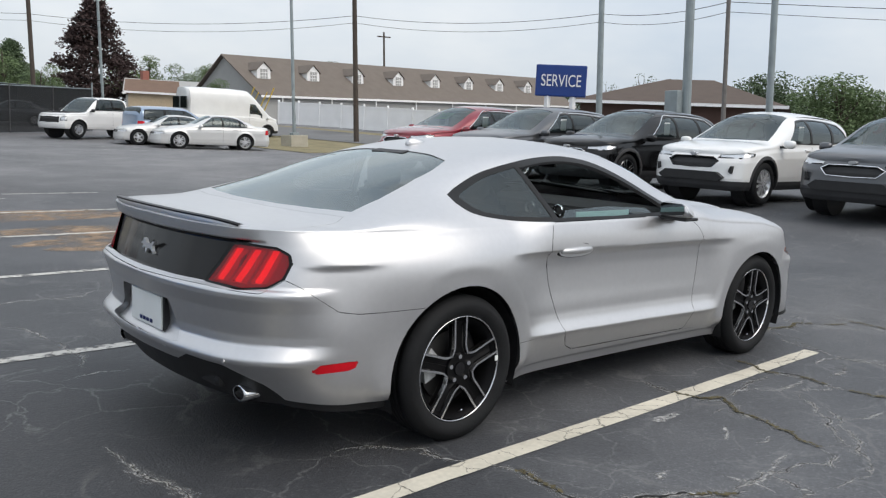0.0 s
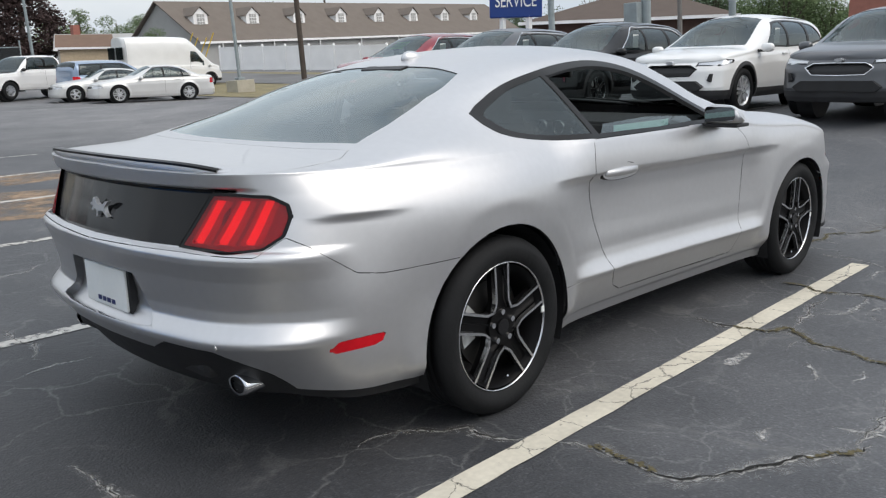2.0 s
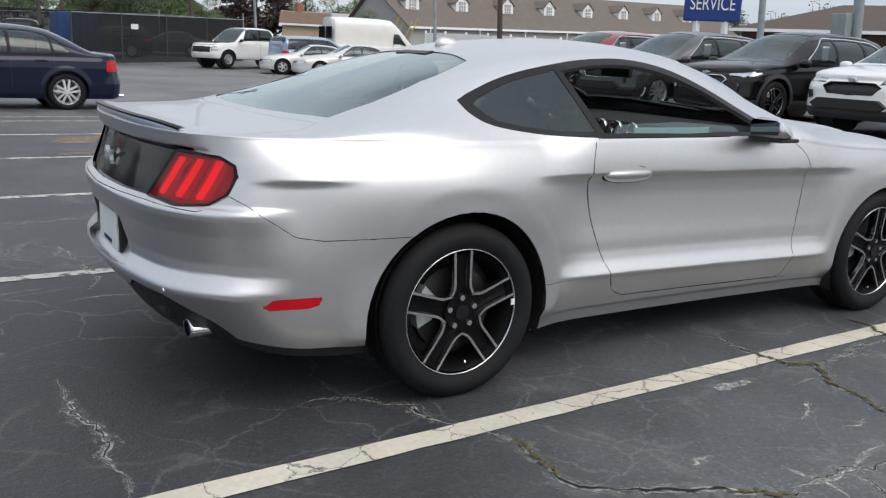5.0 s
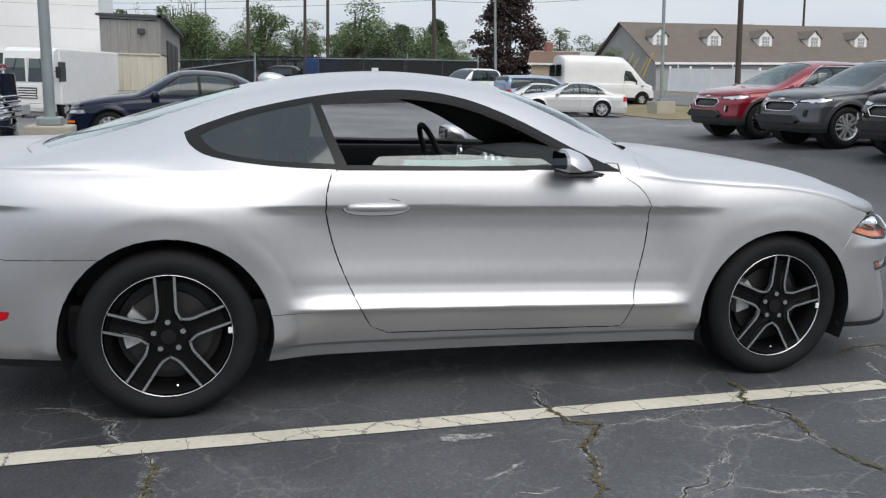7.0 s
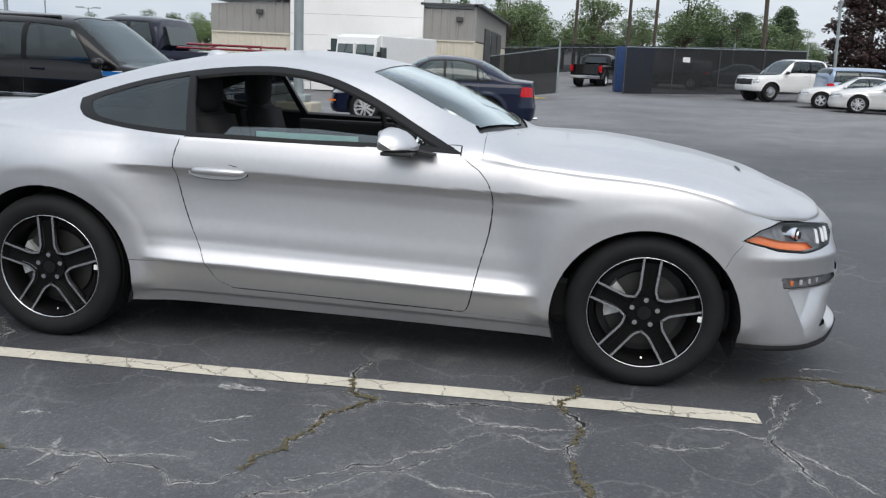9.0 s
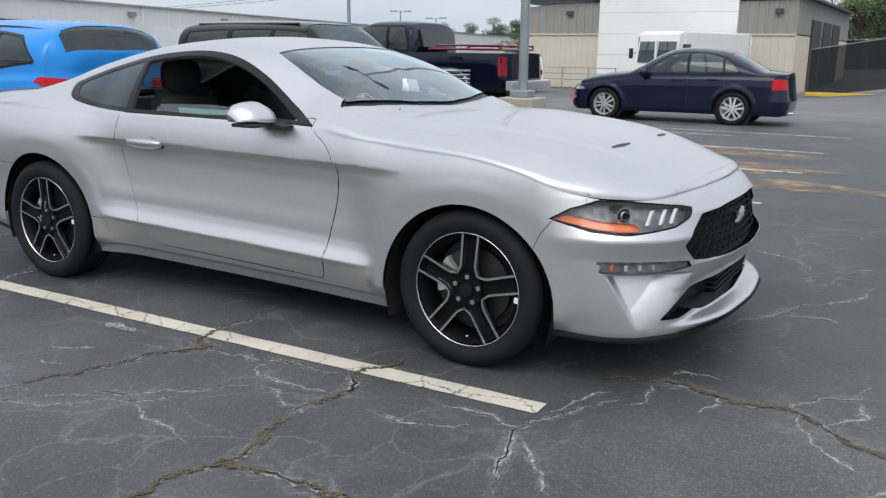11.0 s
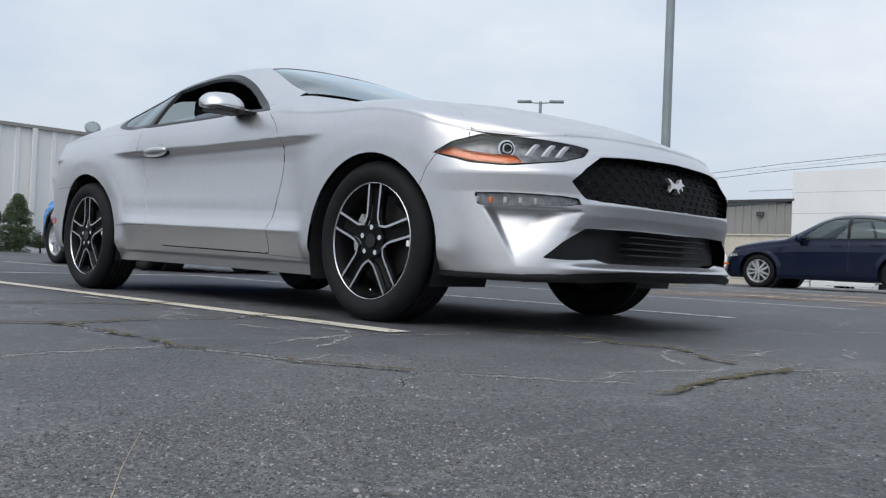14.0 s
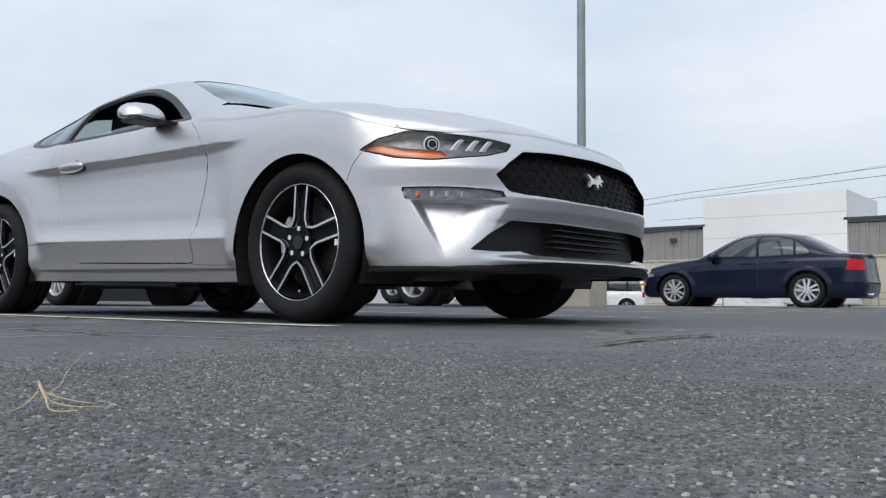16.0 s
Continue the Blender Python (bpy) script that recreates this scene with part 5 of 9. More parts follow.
    m_grille, m_head, m_fog, m_intake = take(L["grille"]), take(L["head"]), take(L["fog"]), take(L["intake"])
    m_split, m_lamp, m_lampb, m_panel, m_plate, m_diff, m_mark = take(L["splitter"]), take(L["lamp_t"]), take(L["lamp_b"]), take(L["panel_t"]), take(L["plate_n"]), take(L["diff"]), take(L["marker"])
    m_headb = take(L["head_b"])
    m_ff, m_fr = take(L["fascia_f"]), take(L["fascia_r"])
    m_rock = take(L["rocker"])
    m_door = take(L["door"])
    m_fender = take(xl > 1.93)
    m_quarter = take(np.ones_like(free))
    ufree = np.ones(len(cu), bool)

    def utake(mask):
        nonlocal ufree
        m = mask & ufree
        ufree = ufree & ~m
        return m
    u_open, u_quarter, u_dlo = utake(U["opening"]), utake(U["quarter"]), utake(U["dlo"])
    u_shield, u_rear, u_cowl = utake(U["shield"]), utake(U["rearglass"]), utake(U["cowl"])
    u_hood, u_trunk = utake(U["hood"]), utake(U["trunk"])
    u_doortop = utake(inside(door, np.stack([cu[:, 0], np.full(len(cu), 0.97)], -1)) & (cu[:, 1] < 0.3) & (xu < 1.9) & (xu > 0.66) & (sh.verts[sh.f_up].mean(1)[:, 2] < 1.0))
    u_nose = utake(xu > 3.22)
    u_fender = utake(xu > 1.99)
    u_rest = ufree
    g = 0.003
    add_piece("headlining", sh, None, (u_rest | u_dlo | u_doortop | u_fender) & (xu > -0.35) & (xu < 2.04), M["interior"], car, "dark roof lining", lift=-0.02)
    add_piece("side_lining", sh, (m_quarter | m_door | m_fender | m_rock) & (xl > -0.80) & (xl < 2.30), None, M["interior"], car, "dark cabin side lining", sides="each", lift=-0.014)
    body = add_piece("body_shell", sh, m_quarter, u_rest, sil, car, gap=0.0012, wall=0.002)[0]
    add_piece("rocker_panel", sh, m_rock, None, sil, car, "lower sill panel", sides="each", gap=0.0024, wall=0.003)
    doors = add_piece("door", sh, m_door, u_doortop, sil, car, sides="each", gap=0.0050, wall=0.002)
    add_piece("front_fender", sh, m_fender, u_fender, sil, car, sides="each", gap=0.0009, wall=0.001)
    add_piece("hood", sh, None, u_hood, sil, car, gap=0.0014, wall=0.004)
    add_piece("trunk_lid", sh, None, u_trunk, sil, car, gap=0.0035, wall=0.002)
    fb = add_piece("front_bumper", sh, m_ff, u_nose, sil, car, gap=0.0022, wall=0.003)[0]
    rb = add_piece("rear_bumper", sh, m_fr, None, sil, car, gap=0.0024, wall=0.003)[0]
    add_piece("plate_niche", sh, m_plate, None, sil, rb, depth=0.03)
    add_piece("rear_diffuser", sh, m_diff, None, M["trim"], rb, "matt black lower valance", depth=0.012)
    add_piece("front_splitter", sh, m_split, None, M["trim"], fb, "matt black chin splitter", lift=0.012, wall=0.03)
    add_piece("grille", sh, m_grille, None, M["mesh"], fb, "black honeycomb grille", depth=0.045)
    add_piece("lower_intake", sh, m_intake, None, M["trim"], fb, depth=0.06)
    add_piece("tail_panel", sh, m_panel, None, M["piano"], car, "gloss black panel between the tail lamps", gap=0.001, depth=0.010)
    add_piece("lamp_surround", sh, m_lampb, None, M["piano"], car, "gloss black rim round the tail lamp", sides="each", lift=-0.002, wall=0.01)
    lamps_t = add_piece("tail_light", sh, m_lamp, None, M["taildark"], car, "red three-bar tail lamp with its bars lit", sides="each", depth=0.026, gap=0.0015)
    add_piece("side_marker", sh, m_mark, None, M["tailred"], rb, "narrow red side marker", sides="each", lift=0.002, wall=0.006)
    heads = add_piece("headlight", sh, m_head, None, M["lamp_in"], car, "slim headlamp with dark housing", sides="each", depth=0.035)
    add_piece("headlight_bezel", sh, m_headb, None, M["piano"], car, "thin black rim round the headlamp", sides="each", lift=-0.002, wall=0.01)
    for k, h in enumerate(heads):
        a_in = inside(amber, cl) & m_head
        kw = dict(both=False, mirror=bool(k))
        gq = sh.piece(a_in, np.zeros(len(cu), bool), depth=0.012, **kw)
        part_mesh("turn_signal", mesh_from("turn_signal", gq[0], gq[1], M["amber"], True, gq[2]), h, "amber strip")
        gq = sh.piece(m_head, np.zeros(len(cu), bool), gap=0.001, **kw)
        part_mesh("lens", mesh_from("lens", gq[0], gq[1], M["lamp_lens"], True, gq[2]), h, "clear lens")
        sg = 1 if k else -1
        for (px, py, pz, rr, mat, nm) in ((3.335, 0.765, 0.696, 0.034, "chrome", "projector_ring"), (3.339, 0.767, 0.696, 0.027, "gloss", "projector")):
            bm = add_cyl(bmesh.new(), (px - 0.05, sg * (py - 0.03), pz), (px, sg * py, pz), rr, rr, 24)
            add_cyl(bm, (px - 0.01, sg * (py - 0.006), pz), (px + 0.008, sg * (py + 0.005), pz), rr * 0.75, rr * 0.55, 24)
            part(nm, bm, M[mat], h, smooth=False)
        for j in range(3):
            yy = 0.70 - 0.05 * j
            px = float(np.interp(sh.sn(yy), sh.cs, sh.cx)) - 0.075
            bm = bmesh.new()
            add_prism(bm, [(sg * (yy + 0.034), 0.666), (sg * (yy + 0.060), 0.666), (sg * (yy + 0.030), 0.694), (sg * (yy + 0.004), 0.714), (sg * (yy - 0.018), 0.714), (sg * (yy + 0.012), 0.690)], 0, px, px + 0.012)
            part("light_blade", bm, M["blade"], h, "milky slanted daytime blade")
    fogs = add_piece("fog_light", sh, m_fog, None, M["lamp_in"], fb, "slim signal lamp in a chrome surround", sides="each", depth=0.014)
    for k, h in enumerate(fogs):
        gq = sh.piece(m_fog, np.zeros(len(cu), bool), gap=0.006, mirror=bool(k), lift=-0.002)
        part_mesh("lens", mesh_from("lens", gq[0], gq[1], M["lamp_lens"], True, gq[2]), h, "clear lens")
        sg = 1 if k else -1
        for j in range(5):
            q_ = sh.low(np.float64(sh.sx(3.30) - 0.055 * j), np.float64(0.498))
            part("reflector", box_bm(q_[0] - 0.034, q_[0] - 0.020, sg * abs(q_[1]) - 0.02 + (0.012 if sg < 0 else -0.012), sg * abs(q_[1]) + 0.02 + (0.012 if sg < 0 else -0.012), 0.488, 0.510, bevel=0.003), M["amber" if j == 1 else "blade"], h)
    # three lit bars a side, behind a red lens
    for k, h in enumerate(lamps_t):
        for i, b_ in enumerate(bars):
            gq = sh.piece(inside(b_, cl) & m_lamp, np.zeros(len(cu), bool), mirror=bool(k), lift=-0.008 if i % 2 else -0.013, wall=0.012)
            if gq:
                part_mesh("light_bar", mesh_from("light_bar", gq[0], gq[1], M["tailglow" if i % 2 else "tailred"], True, gq[2]), h, "lit red bar")
        gq = sh.piece(m_lamp, np.zeros(len(cu), bool), gap=0.0015, mirror=bool(k), lift=-0.001)
        part_mesh("lens", mesh_from("lens", gq[0], gq[1], M["redlens"], True, gq[2]), h, "clear red lens")
    add_piece("window_trim", sh, None, u_dlo, M["satin"], car, "black window surround", sides="each", wall=0.02)
    add_piece("quarter_window", sh, None, u_quarter, M["privacy"], car, "dark fixed quarter glass", sides="each", lift=-0.003)
    add_piece("windshield", sh, None, u_shield, M["shield"], car, lift=-0.004)
    add_piece("rear_window", sh, None, u_rear, M["glass"], car, lift=-0.004)
    add_piece("cowl", sh, None, u_cowl, M["trim"], car, "black cowl panel below the windscreen", depth=0.012)
    # inner shell behind the panel gaps
    under = bmesh.new()
    add_box(under, -0.72, 3.40, -0.70, 0.70, 0.21, 0.42, bevel=0.03)
    add_box(under, -0.98, -0.70, -0.50, 0.50, 0.30, 0.42, bevel=0.03)
    add_box(under, 2.0, 3.40, -0.45, 0.45, 0.40, 0.68, bevel=0.05)
    add_box(under, -0.95, -0.42, -0.62, 0.62, 0.40, 0.90, bevel=0.05)
    part("underbody", under, M["trim"], car, "dark underbody")
    for cx, cz, cw in ((0.0, 0.322, 0.86), (2.717, 0.298, 0.86)):
        for sg in (-1, 1):
            a = np.linspace(-0.35, math.pi + 0.35, 28)
            vs, fs = [], []
            for k, t in enumerate(a):
                for yy in (sg * 0.905, sg * 0.58):
                    vs.append((cx + 0.397 * math.cos(t), yy, cz + 0.397 * math.sin(t)))
            for k in range(len(a) - 1):
                fs.append((2 * k, 2 * k + 1, 2 * k + 3, 2 * k + 2))
            nn = len(vs)
            vs.append((cx, sg * 0.58, cz))
            for k in range(len(a) - 1):
                fs.append((2 * k + 1, nn, 2 * k + 3))
            part_mesh("wheel_liner", mesh_from("wheel_liner", vs, fs, M["trim"], False), car)
    # wheels
    for x, y, z in ((0, -0.826, 0.335), (0, 0.826, 0.335), (2.72, -0.795, 0.335), (2.72, 0.795, 0.335)):
        add_wheel(car, "sport", 0.338, 0.24, 0.246, x, y, z, spin=4 if x else -2)
    # mirrors: a wedge-shaped cap with a flat foot and a straight inner cut
    for sg in (-1, 1):
        secs = []
        for u in np.linspace(0, 1, 13):
            yy = 0.872 + 0.190 * u
            taper = (1 - 0.16 * u) * (1 - u ** 7 * 0.55) * (0.80 + 0.20 * min(1.0, u * 4))
            xb = 1.572 - 0.004 * u
            nose_, hgt = 0.150 * taper, 0.098 * taper
            z0 = 0.972 + 0.010 * u
            out_ = [(0.0, 0.0), (0.0, 0.96), (0.10, 1.0), (0.34, 0.97), (0.60, 0.83), (0.82, 0.58), (0.96, 0.28), (1.0, 0.10), (0.97, 0.0)]
            secs.append([(xb + nose_ * p_ + 0.012 * (1 - u), sg * yy, z0 + hgt * q_) for p_, q_ in out_])
        nn = len(secs[0])
        vs = [p_ for s_ in secs for p_ in s_]
        fs = [(i * nn + j, i * nn + (j + 1) % nn, (i + 1) * nn + (j + 1) % nn, (i + 1) * nn + j) for i in range(len(secs) - 1) for j in range(nn)]
        fs += [tuple(range(nn)), tuple(range((len(secs) - 1) * nn, len(secs) * nn))]
        capm = bmesh.new()
        capm.from_mesh(mesh_from("cap", vs, fs))
        bmesh.ops.recalc_face_normals(capm, faces=capm.faces)
        bmesh.ops.bevel(capm, geom=[e for e in capm.edges if e.calc_face_angle(0) > 0.7], offset=0.006, segments=3, affect="EDGES")
        mir = part("mirror", capm, sil, car, smooth=True)
        low = bmesh.new()
        add_box(low, 1.578, 1.712, min(sg * 0.875, sg * 1.045), max(sg * 0.875, sg * 1.045), 0.958, 0.9755, bevel=0.007)
        add_prism(low, [(1.60, 0.960), (1.70, 0.960), (1.775, 0.948), (1.790, 0.962), (1.72, 0.974), (1.60, 0.974)], 1, sg * 0.93, sg * 0.80)
        part("mirror_base", low, M["trim"], mir, "black mirror foot")
        gls = add_prism(bmesh.new(), [(sg * 0.886, 0.984), (sg * 1.030, 0.992), (sg * 1.040, 1.010), (sg * 1.034, 1.046), (sg * 1.015, 1.056), (sg * 0.895, 1.056), (sg * 0.884, 1.044)], 0, 1.566, 1.576)
        part("mirror_glass", gls, M["mirror"], mir)
    # door handles: an oval dish in the skin, bridged by a strap
    for k, sg in enumerate((-1, 1)):
        def oval(cx, cz, rx, rz, e=2.6):
            a_ = np.linspace(0, 2 * math.pi, 40, endpoint=False)
            return [(cx + rx * math.copysign(abs(math.cos(t)) ** (2 / e), math.cos(t)), cz + rz * math.copysign(abs(math.sin(t)) ** (2 / e), math.sin(t))) for t in a_]
        dish = add_prism(bmesh.new(), oval(0.815, 0.829, 0.137, 0.036), 1, sg * 0.874, sg * 0.8985)
        hd = part("door_handle", dish, sil, doors[k])
        part("finger_recess", add_prism(bmesh.new(), oval(0.832, 0.838, 0.085, 0.024), 1, sg * 0.890, sg * 0.9000), M["trim"], hd, "dark recess behind the strap")
        part("handle_gasket", add_prism(bmesh.new(), oval(0.815, 0.829, 0.1405, 0.039), 1, sg * 0.874, sg * 0.8965), M["trim"], hd, "thin dark gap round the handle")
        grip = bmesh.new()
        n_, rows_ = 17, []
        for i in range(n_):
            u = i / (n_ - 1)
            bow = math.sin(math.pi * u) ** 0.6
            xx, hh, th = 0.690 + 0.252 * u, 0.010 + 0.007 * bow, 0.004 + 0.011 * bow
            cz, yo = 0.826 + 0.002 * bow, 0.899 + 0.013 * bow
            rows_.append([grip.verts.new((xx, sg * (yo + th * dy), cz + hh * dz)) for dy, dz in ((-1, -0.8), (0.35, -1), (1, -0.45), (1, 0.45), (0.35, 1), (-1, 0.8))])
        for i in range(n_ - 1):
            for j in range(6):
                grip.faces.new((rows_[i][j], rows_[i][(j + 1) % 6], rows_[i + 1][(j + 1) % 6], rows_[i + 1][j]))
        grip.faces.new(rows_[0])
        grip.faces.new(rows_[-1])
        part("grip", grip, sil, hd, smooth=True)
    # spoiler, exhausts, plate, badges
    ys = np.linspace(-0.69, 0.69, 49)
    edge_x = soft([(0, -1.042), (0.2, -1.036), (0.35, -1.022), (0.5, -0.990), (0.6, -0.950), (0.68, -0.893), (0.72, -0.86)])
    secs = []
    for yy in ys:
        a = abs(yy) / 0.70
        f = max(0.0, 1 - a ** 7)
        x = float(edge_x(abs(yy))) + 0.012 * (1 - f)
        h = 0.030 * f
        zb0 = 0.986 + 0.008 * (1 - a * a) - 0.022 * (1 - f)
        secs.append([(x + 0.014, yy, zb0 - 0.045), (x - 0.008, yy, zb0 + h - 0.006), (x - 0.001, yy, zb0 + h - 0.001), (x + 0.09, yy, zb0 + h * 0.45 + 0.002), (x + 0.23, yy, zb0 + 0.001), (x + 0.20, yy, zb0 - 0.03)])
    vs = [p for s_ in secs for p in s_]
    fs = []
    for i in range(len(secs) - 1):
        for j in range(6):
            k = (j + 1) % 6
            fs.append((i * 6 + j, i * 6 + k, (i + 1) * 6 + k, (i + 1) * 6 + j))
    fs += [tuple(range(6)), tuple(reversed(range((len(secs) - 1) * 6, len(secs) * 6)))]
    bm = bmesh.new()
    me = mesh_from("tmp", vs, fs)
    bm.from_mesh(me)
    spo = part("spoiler", bm, sil, car, "low boot-lid spoiler")
    lip = []
    for s_ in secs[3:-3]:
        (xa, ya, za), (xc, yc, zc) = s_[1], s_[2]
        lip += [(xa - 0.0025, ya, za - 0.003), (xa - 0.0025, ya, za + 0.004), (xc + 0.002, yc, zc + 0.003), (xc + 0.016, yc, zc + 0.0005)]
    m_ = len(secs) - 6
    part_mesh("lip", mesh_from("lip", lip, [(4 * i + j, 4 * i + j + 1, 4 * i + j + 5, 4 * i + j + 4) for i in range(m_ - 1) for j in range(3)], M["satin"], False), spo, "thin black trailing edge")
    for sg in (-1, 1):
        v, f = revolve([(0.032, -0.16), (0.040, -0.16), (0.042, -0.15), (0.040, 0.05), (0.034, 0.05), (0.032, -0.15)], 28)
        v = np.stack([v[:, 1] * 1.0, v[:, 0] * 1.25, v[:, 2] * 0.85], -1) + np.array([-0.775, sg * 0.59, 0.300])
        part_mesh("exhaust_tip", mesh_from("exhaust_tip", v, f, M["chrome"]), car, "oval chrome exhaust tip")
    pl = box_bm(-1.072, -1.062, -0.155, 0.155, 0.490, 0.638, bevel=0.004)
    plate = part("license_plate", pl, M["paper"], rb, "white dealer plate")
    for k in range(4):
        part("plate_print", box_bm(-1.075, -1.073, -0.02 + 0.035 * k - 0.05, 0.004 + 0.035 * k - 0.05, 0.506, 0.522), M["bars"], plate)
    part("plate_bracket", box_bm(-1.062, -1.02, -0.165, 0.165, 0.486, 0.645, bevel=0.003), M["trim"], rb)
    horse = [(-0.085, 0.010), (-0.058, 0.022), (-0.045, 0.040), (-0.030, 0.034), (-0.024, 0.018), (0.0, 0.012), (0.03, 0.016), (0.055, 0.030), (0.085, 0.034), (0.062, 0.018),
             (0.045, 0.006), (0.05, -0.016), (0.07, -0.030), (0.058, -0.034), (0.036, -0.016), (0.018, -0.010), (-0.012, -0.012), (-0.022, -0.036), (-0.036, -0.038), (-0.030, -0.014),
             (-0.045, -0.004), (-0.064, -0.018), (-0.072, -0.012), (-0.056, 0.004)]
    part("tail_badge", add_prism(bmesh.new(), [(-a * 0.86, b * 0.86 + 0.838) for a, b in horse], 0, -1.062, -1.048), M["badge"], car, "chrome running-animal shaped badge")
    part("grille_badge", add_prism(bmesh.new(), [(-a * 0.85, b * 0.85 + 0.612) for a, b in horse], 0, 3.607, 3.622), M["badge"], fb, "chrome running-animal shaped badge")
    # honeycomb bars in the grille and slats in the intake
    hx = bmesh.new()
    for r_ in range(7):
        zc = 0.515 + r_ * 0.029
        for c_ in range(-11, 12):
            yc = c_ * 0.064 + (0.032 if r_ % 2 else 0)
            lim = float(np.interp(zc, [0.50, 0.578, 0.69], [0.54, 0.59, 0.45]))
            if abs(yc) > lim:
                continue
            xx = float(sh.low(np.float64(sh.sn(yc)), np.float64(zc))[0]) - 0.030
            for k in range(6):
                a0, a1 = math.pi / 3 * k, math.pi / 3 * (k + 1)
                if k in (0, 1, 2):
                    p0 = (xx, yc + 0.036 * math.cos(a0), zc + 0.017 * math.sin(a0))
                    p1 = (xx, yc + 0.036 * math.cos(a1), zc + 0.017 * math.sin(a1))
                    add_cyl(hx, p0, p1, 0.0028, 0.0028, 4)
    tagged(part("honeycomb", hx, M["mesh"], fb, "black honeycomb bars"), kind="stuff")
    for k in range(4):
        part("intake_slat", box_bm(3.55, 3.60, -0.30, 0.30, 0.312 + 0.024 * k, 0.317 + 0.024 * k), M["trim"], fb)
    # hood vents, wipers
    for sg in (-1, 1):
        va, vb_ = [], []
        for yy in np.linspace(0.21, 0.39, 9):
            for dx, dz in ((-0.012, 0.0015), (0.016, 0.0015)):
                sv, tv = sh.th_y(3.165 - 0.10 * (yy - 0.21) + dx * (1 - abs(yy - 0.30) * 5), yy)
                q_ = sh.up(np.float64(sv), np.float64(tv))
                va.append((q_[0], sg * yy, q_[2] + dz))
        part_mesh("hood_vent", mesh_from("hood_vent", va, [(2 * i, 2 * i + 1, 2 * i + 3, 2 * i + 2) for i in range(8)], M["trim"], False), car, "black slot in the bonnet")
        wv = bmesh.new()
        add_cyl(wv, (2.10, sg * 0.15 - 0.3, 1.030), (2.035, sg * 0.15 + 0.28, 1.066), 0.007, 0.005, 6)
        add_cyl(wv, (2.11, sg * 0.15 - 0.33, 1.025), (2.075, sg * 0.15, 1.052), 0.009, 0.007, 6)
        part("wiper", wv, M["trim"], car)
    # cabin
    def seat(yc):
        st_ = bmesh.new()
        add_box(st_, 0.72, 1.28, yc - 0.26, yc + 0.26, 0.42, 0.62, bevel=0.06)
        st = part("seat", st_, M["interior"], car, "black cloth bucket seat", smooth=True)
        bk = add_prism(bmesh.new(), [(0.60, 0.55), (0.74, 0.58), (0.60, 1.08), (0.50, 1.08)], 1, yc - 0.25, yc + 0.25)
        bmesh.ops.bevel(bk, geom=[e for e in bk.edges], offset=0.05, segments=3, affect="EDGES")
        part("backrest", bk, M["interior"], st, smooth=True)
        hr = bmesh.new()
        bmesh.ops.create_uvsphere(hr, u_segments=16, v_segments=10, radius=1.0)
        for v in hr.verts:
            c = v.co
            v.co = (0.545 + c.x * 0.06, yc + math.copysign(abs(c.y) ** 0.6, c.y) * 0.135, 1.145 + math.copysign(abs(c.z) ** 0.6, c.z) * 0.10)
        part("headrest", hr, M["interior"], st, smooth=True)
    seat(-0.37)
    seat(0.37)
    rs = bmesh.new()
    add_box(rs, -0.12, 0.35, -0.55, 0.55, 0.42, 0.60, bevel=0.05)
    add_prism(rs, [(-0.30, 0.55), (-0.12, 0.58), (-0.18, 0.98), (-0.40, 0.95)], 1, -0.55, 0.55)
    part("rear_bench", rs, M["interior"], car, "black rear bench")
    part("parcel_shelf", box_bm(-0.50, -0.30, -0.60, 0.60, 0.94, 0.975, bevel=0.01), M["interior"], car)
    ds = add_prism(bmesh.new(), [(1.60, 0.62), (1.58, 0.86), (1.66, 0.955), (1.85, 0.975), (2.05, 0.985), (2.05, 0.60)], 1, -0.70, 0.70)
    bmesh.ops.bevel(ds, geom=[e for e in ds.edges], offset=0.02, segments=2, affect="EDGES")
    dash = part("dashboard", ds, M["interior"], car, "black dashboard")
    for yy in (-0.12, 0.0, 0.12, -0.60, 0.60):
        v, f = revolve([(0.022, 0.0), (0.040, 0.0), (0.043, 0.012), (0.040, 0.02)], 20)
        v = np.stack([-v[:, 1], v[:, 0], v[:, 2]], -1) + np.array([1.592, yy, 0.925])
        part_mesh("air_vent", mesh_from("air_vent", v, f, M["chrome"]), dash, "round chrome air vent")
    v, f = revolve([(0.175 + 0.016 * math.cos(a), 0.016 * math.sin(a)) for a in np.linspace(0, 2 * math.pi, 9)], 32)
    v = np.stack([v[:, 1], v[:, 0], v[:, 2]], -1) @ np.array(Euler((0, radians(-22), 0)).to_matrix()).T + np.array([1.36, 0.37, 0.93])
    sw = part_mesh("steering_wheel", mesh_from("steering_wheel", v, f, M["interior"]), car)
    hubm = add_cyl(bmesh.new(), (1.35, 0.37, 0.93), (1.50, 0.37, 0.88), 0.055, 0.04, 16)
    add_box(hubm, 1.35, 1.37, 0.21, 0.53, 0.915, 0.945)
    part("wheel_hub", hubm, M["interior"], sw)
    for k, sg in enumerate((-1, 1)):
        di = box_bm(0.66, 1.95, min(sg * 0.78, sg * 0.83), max(sg * 0.78, sg * 0.83), 0.40, 0.955, bevel=0.02)
        part("door_lining", di, M["interior"], doors[k])
    # lowered passenger window and the papers behind it
    gv = [(0.80, -0.800, 0.978), (1.62, -0.800, 0.975), (1.56, -0.786, 1.012), (1.20, -0.780, 1.030), (0.84, -0.784, 1.020)]
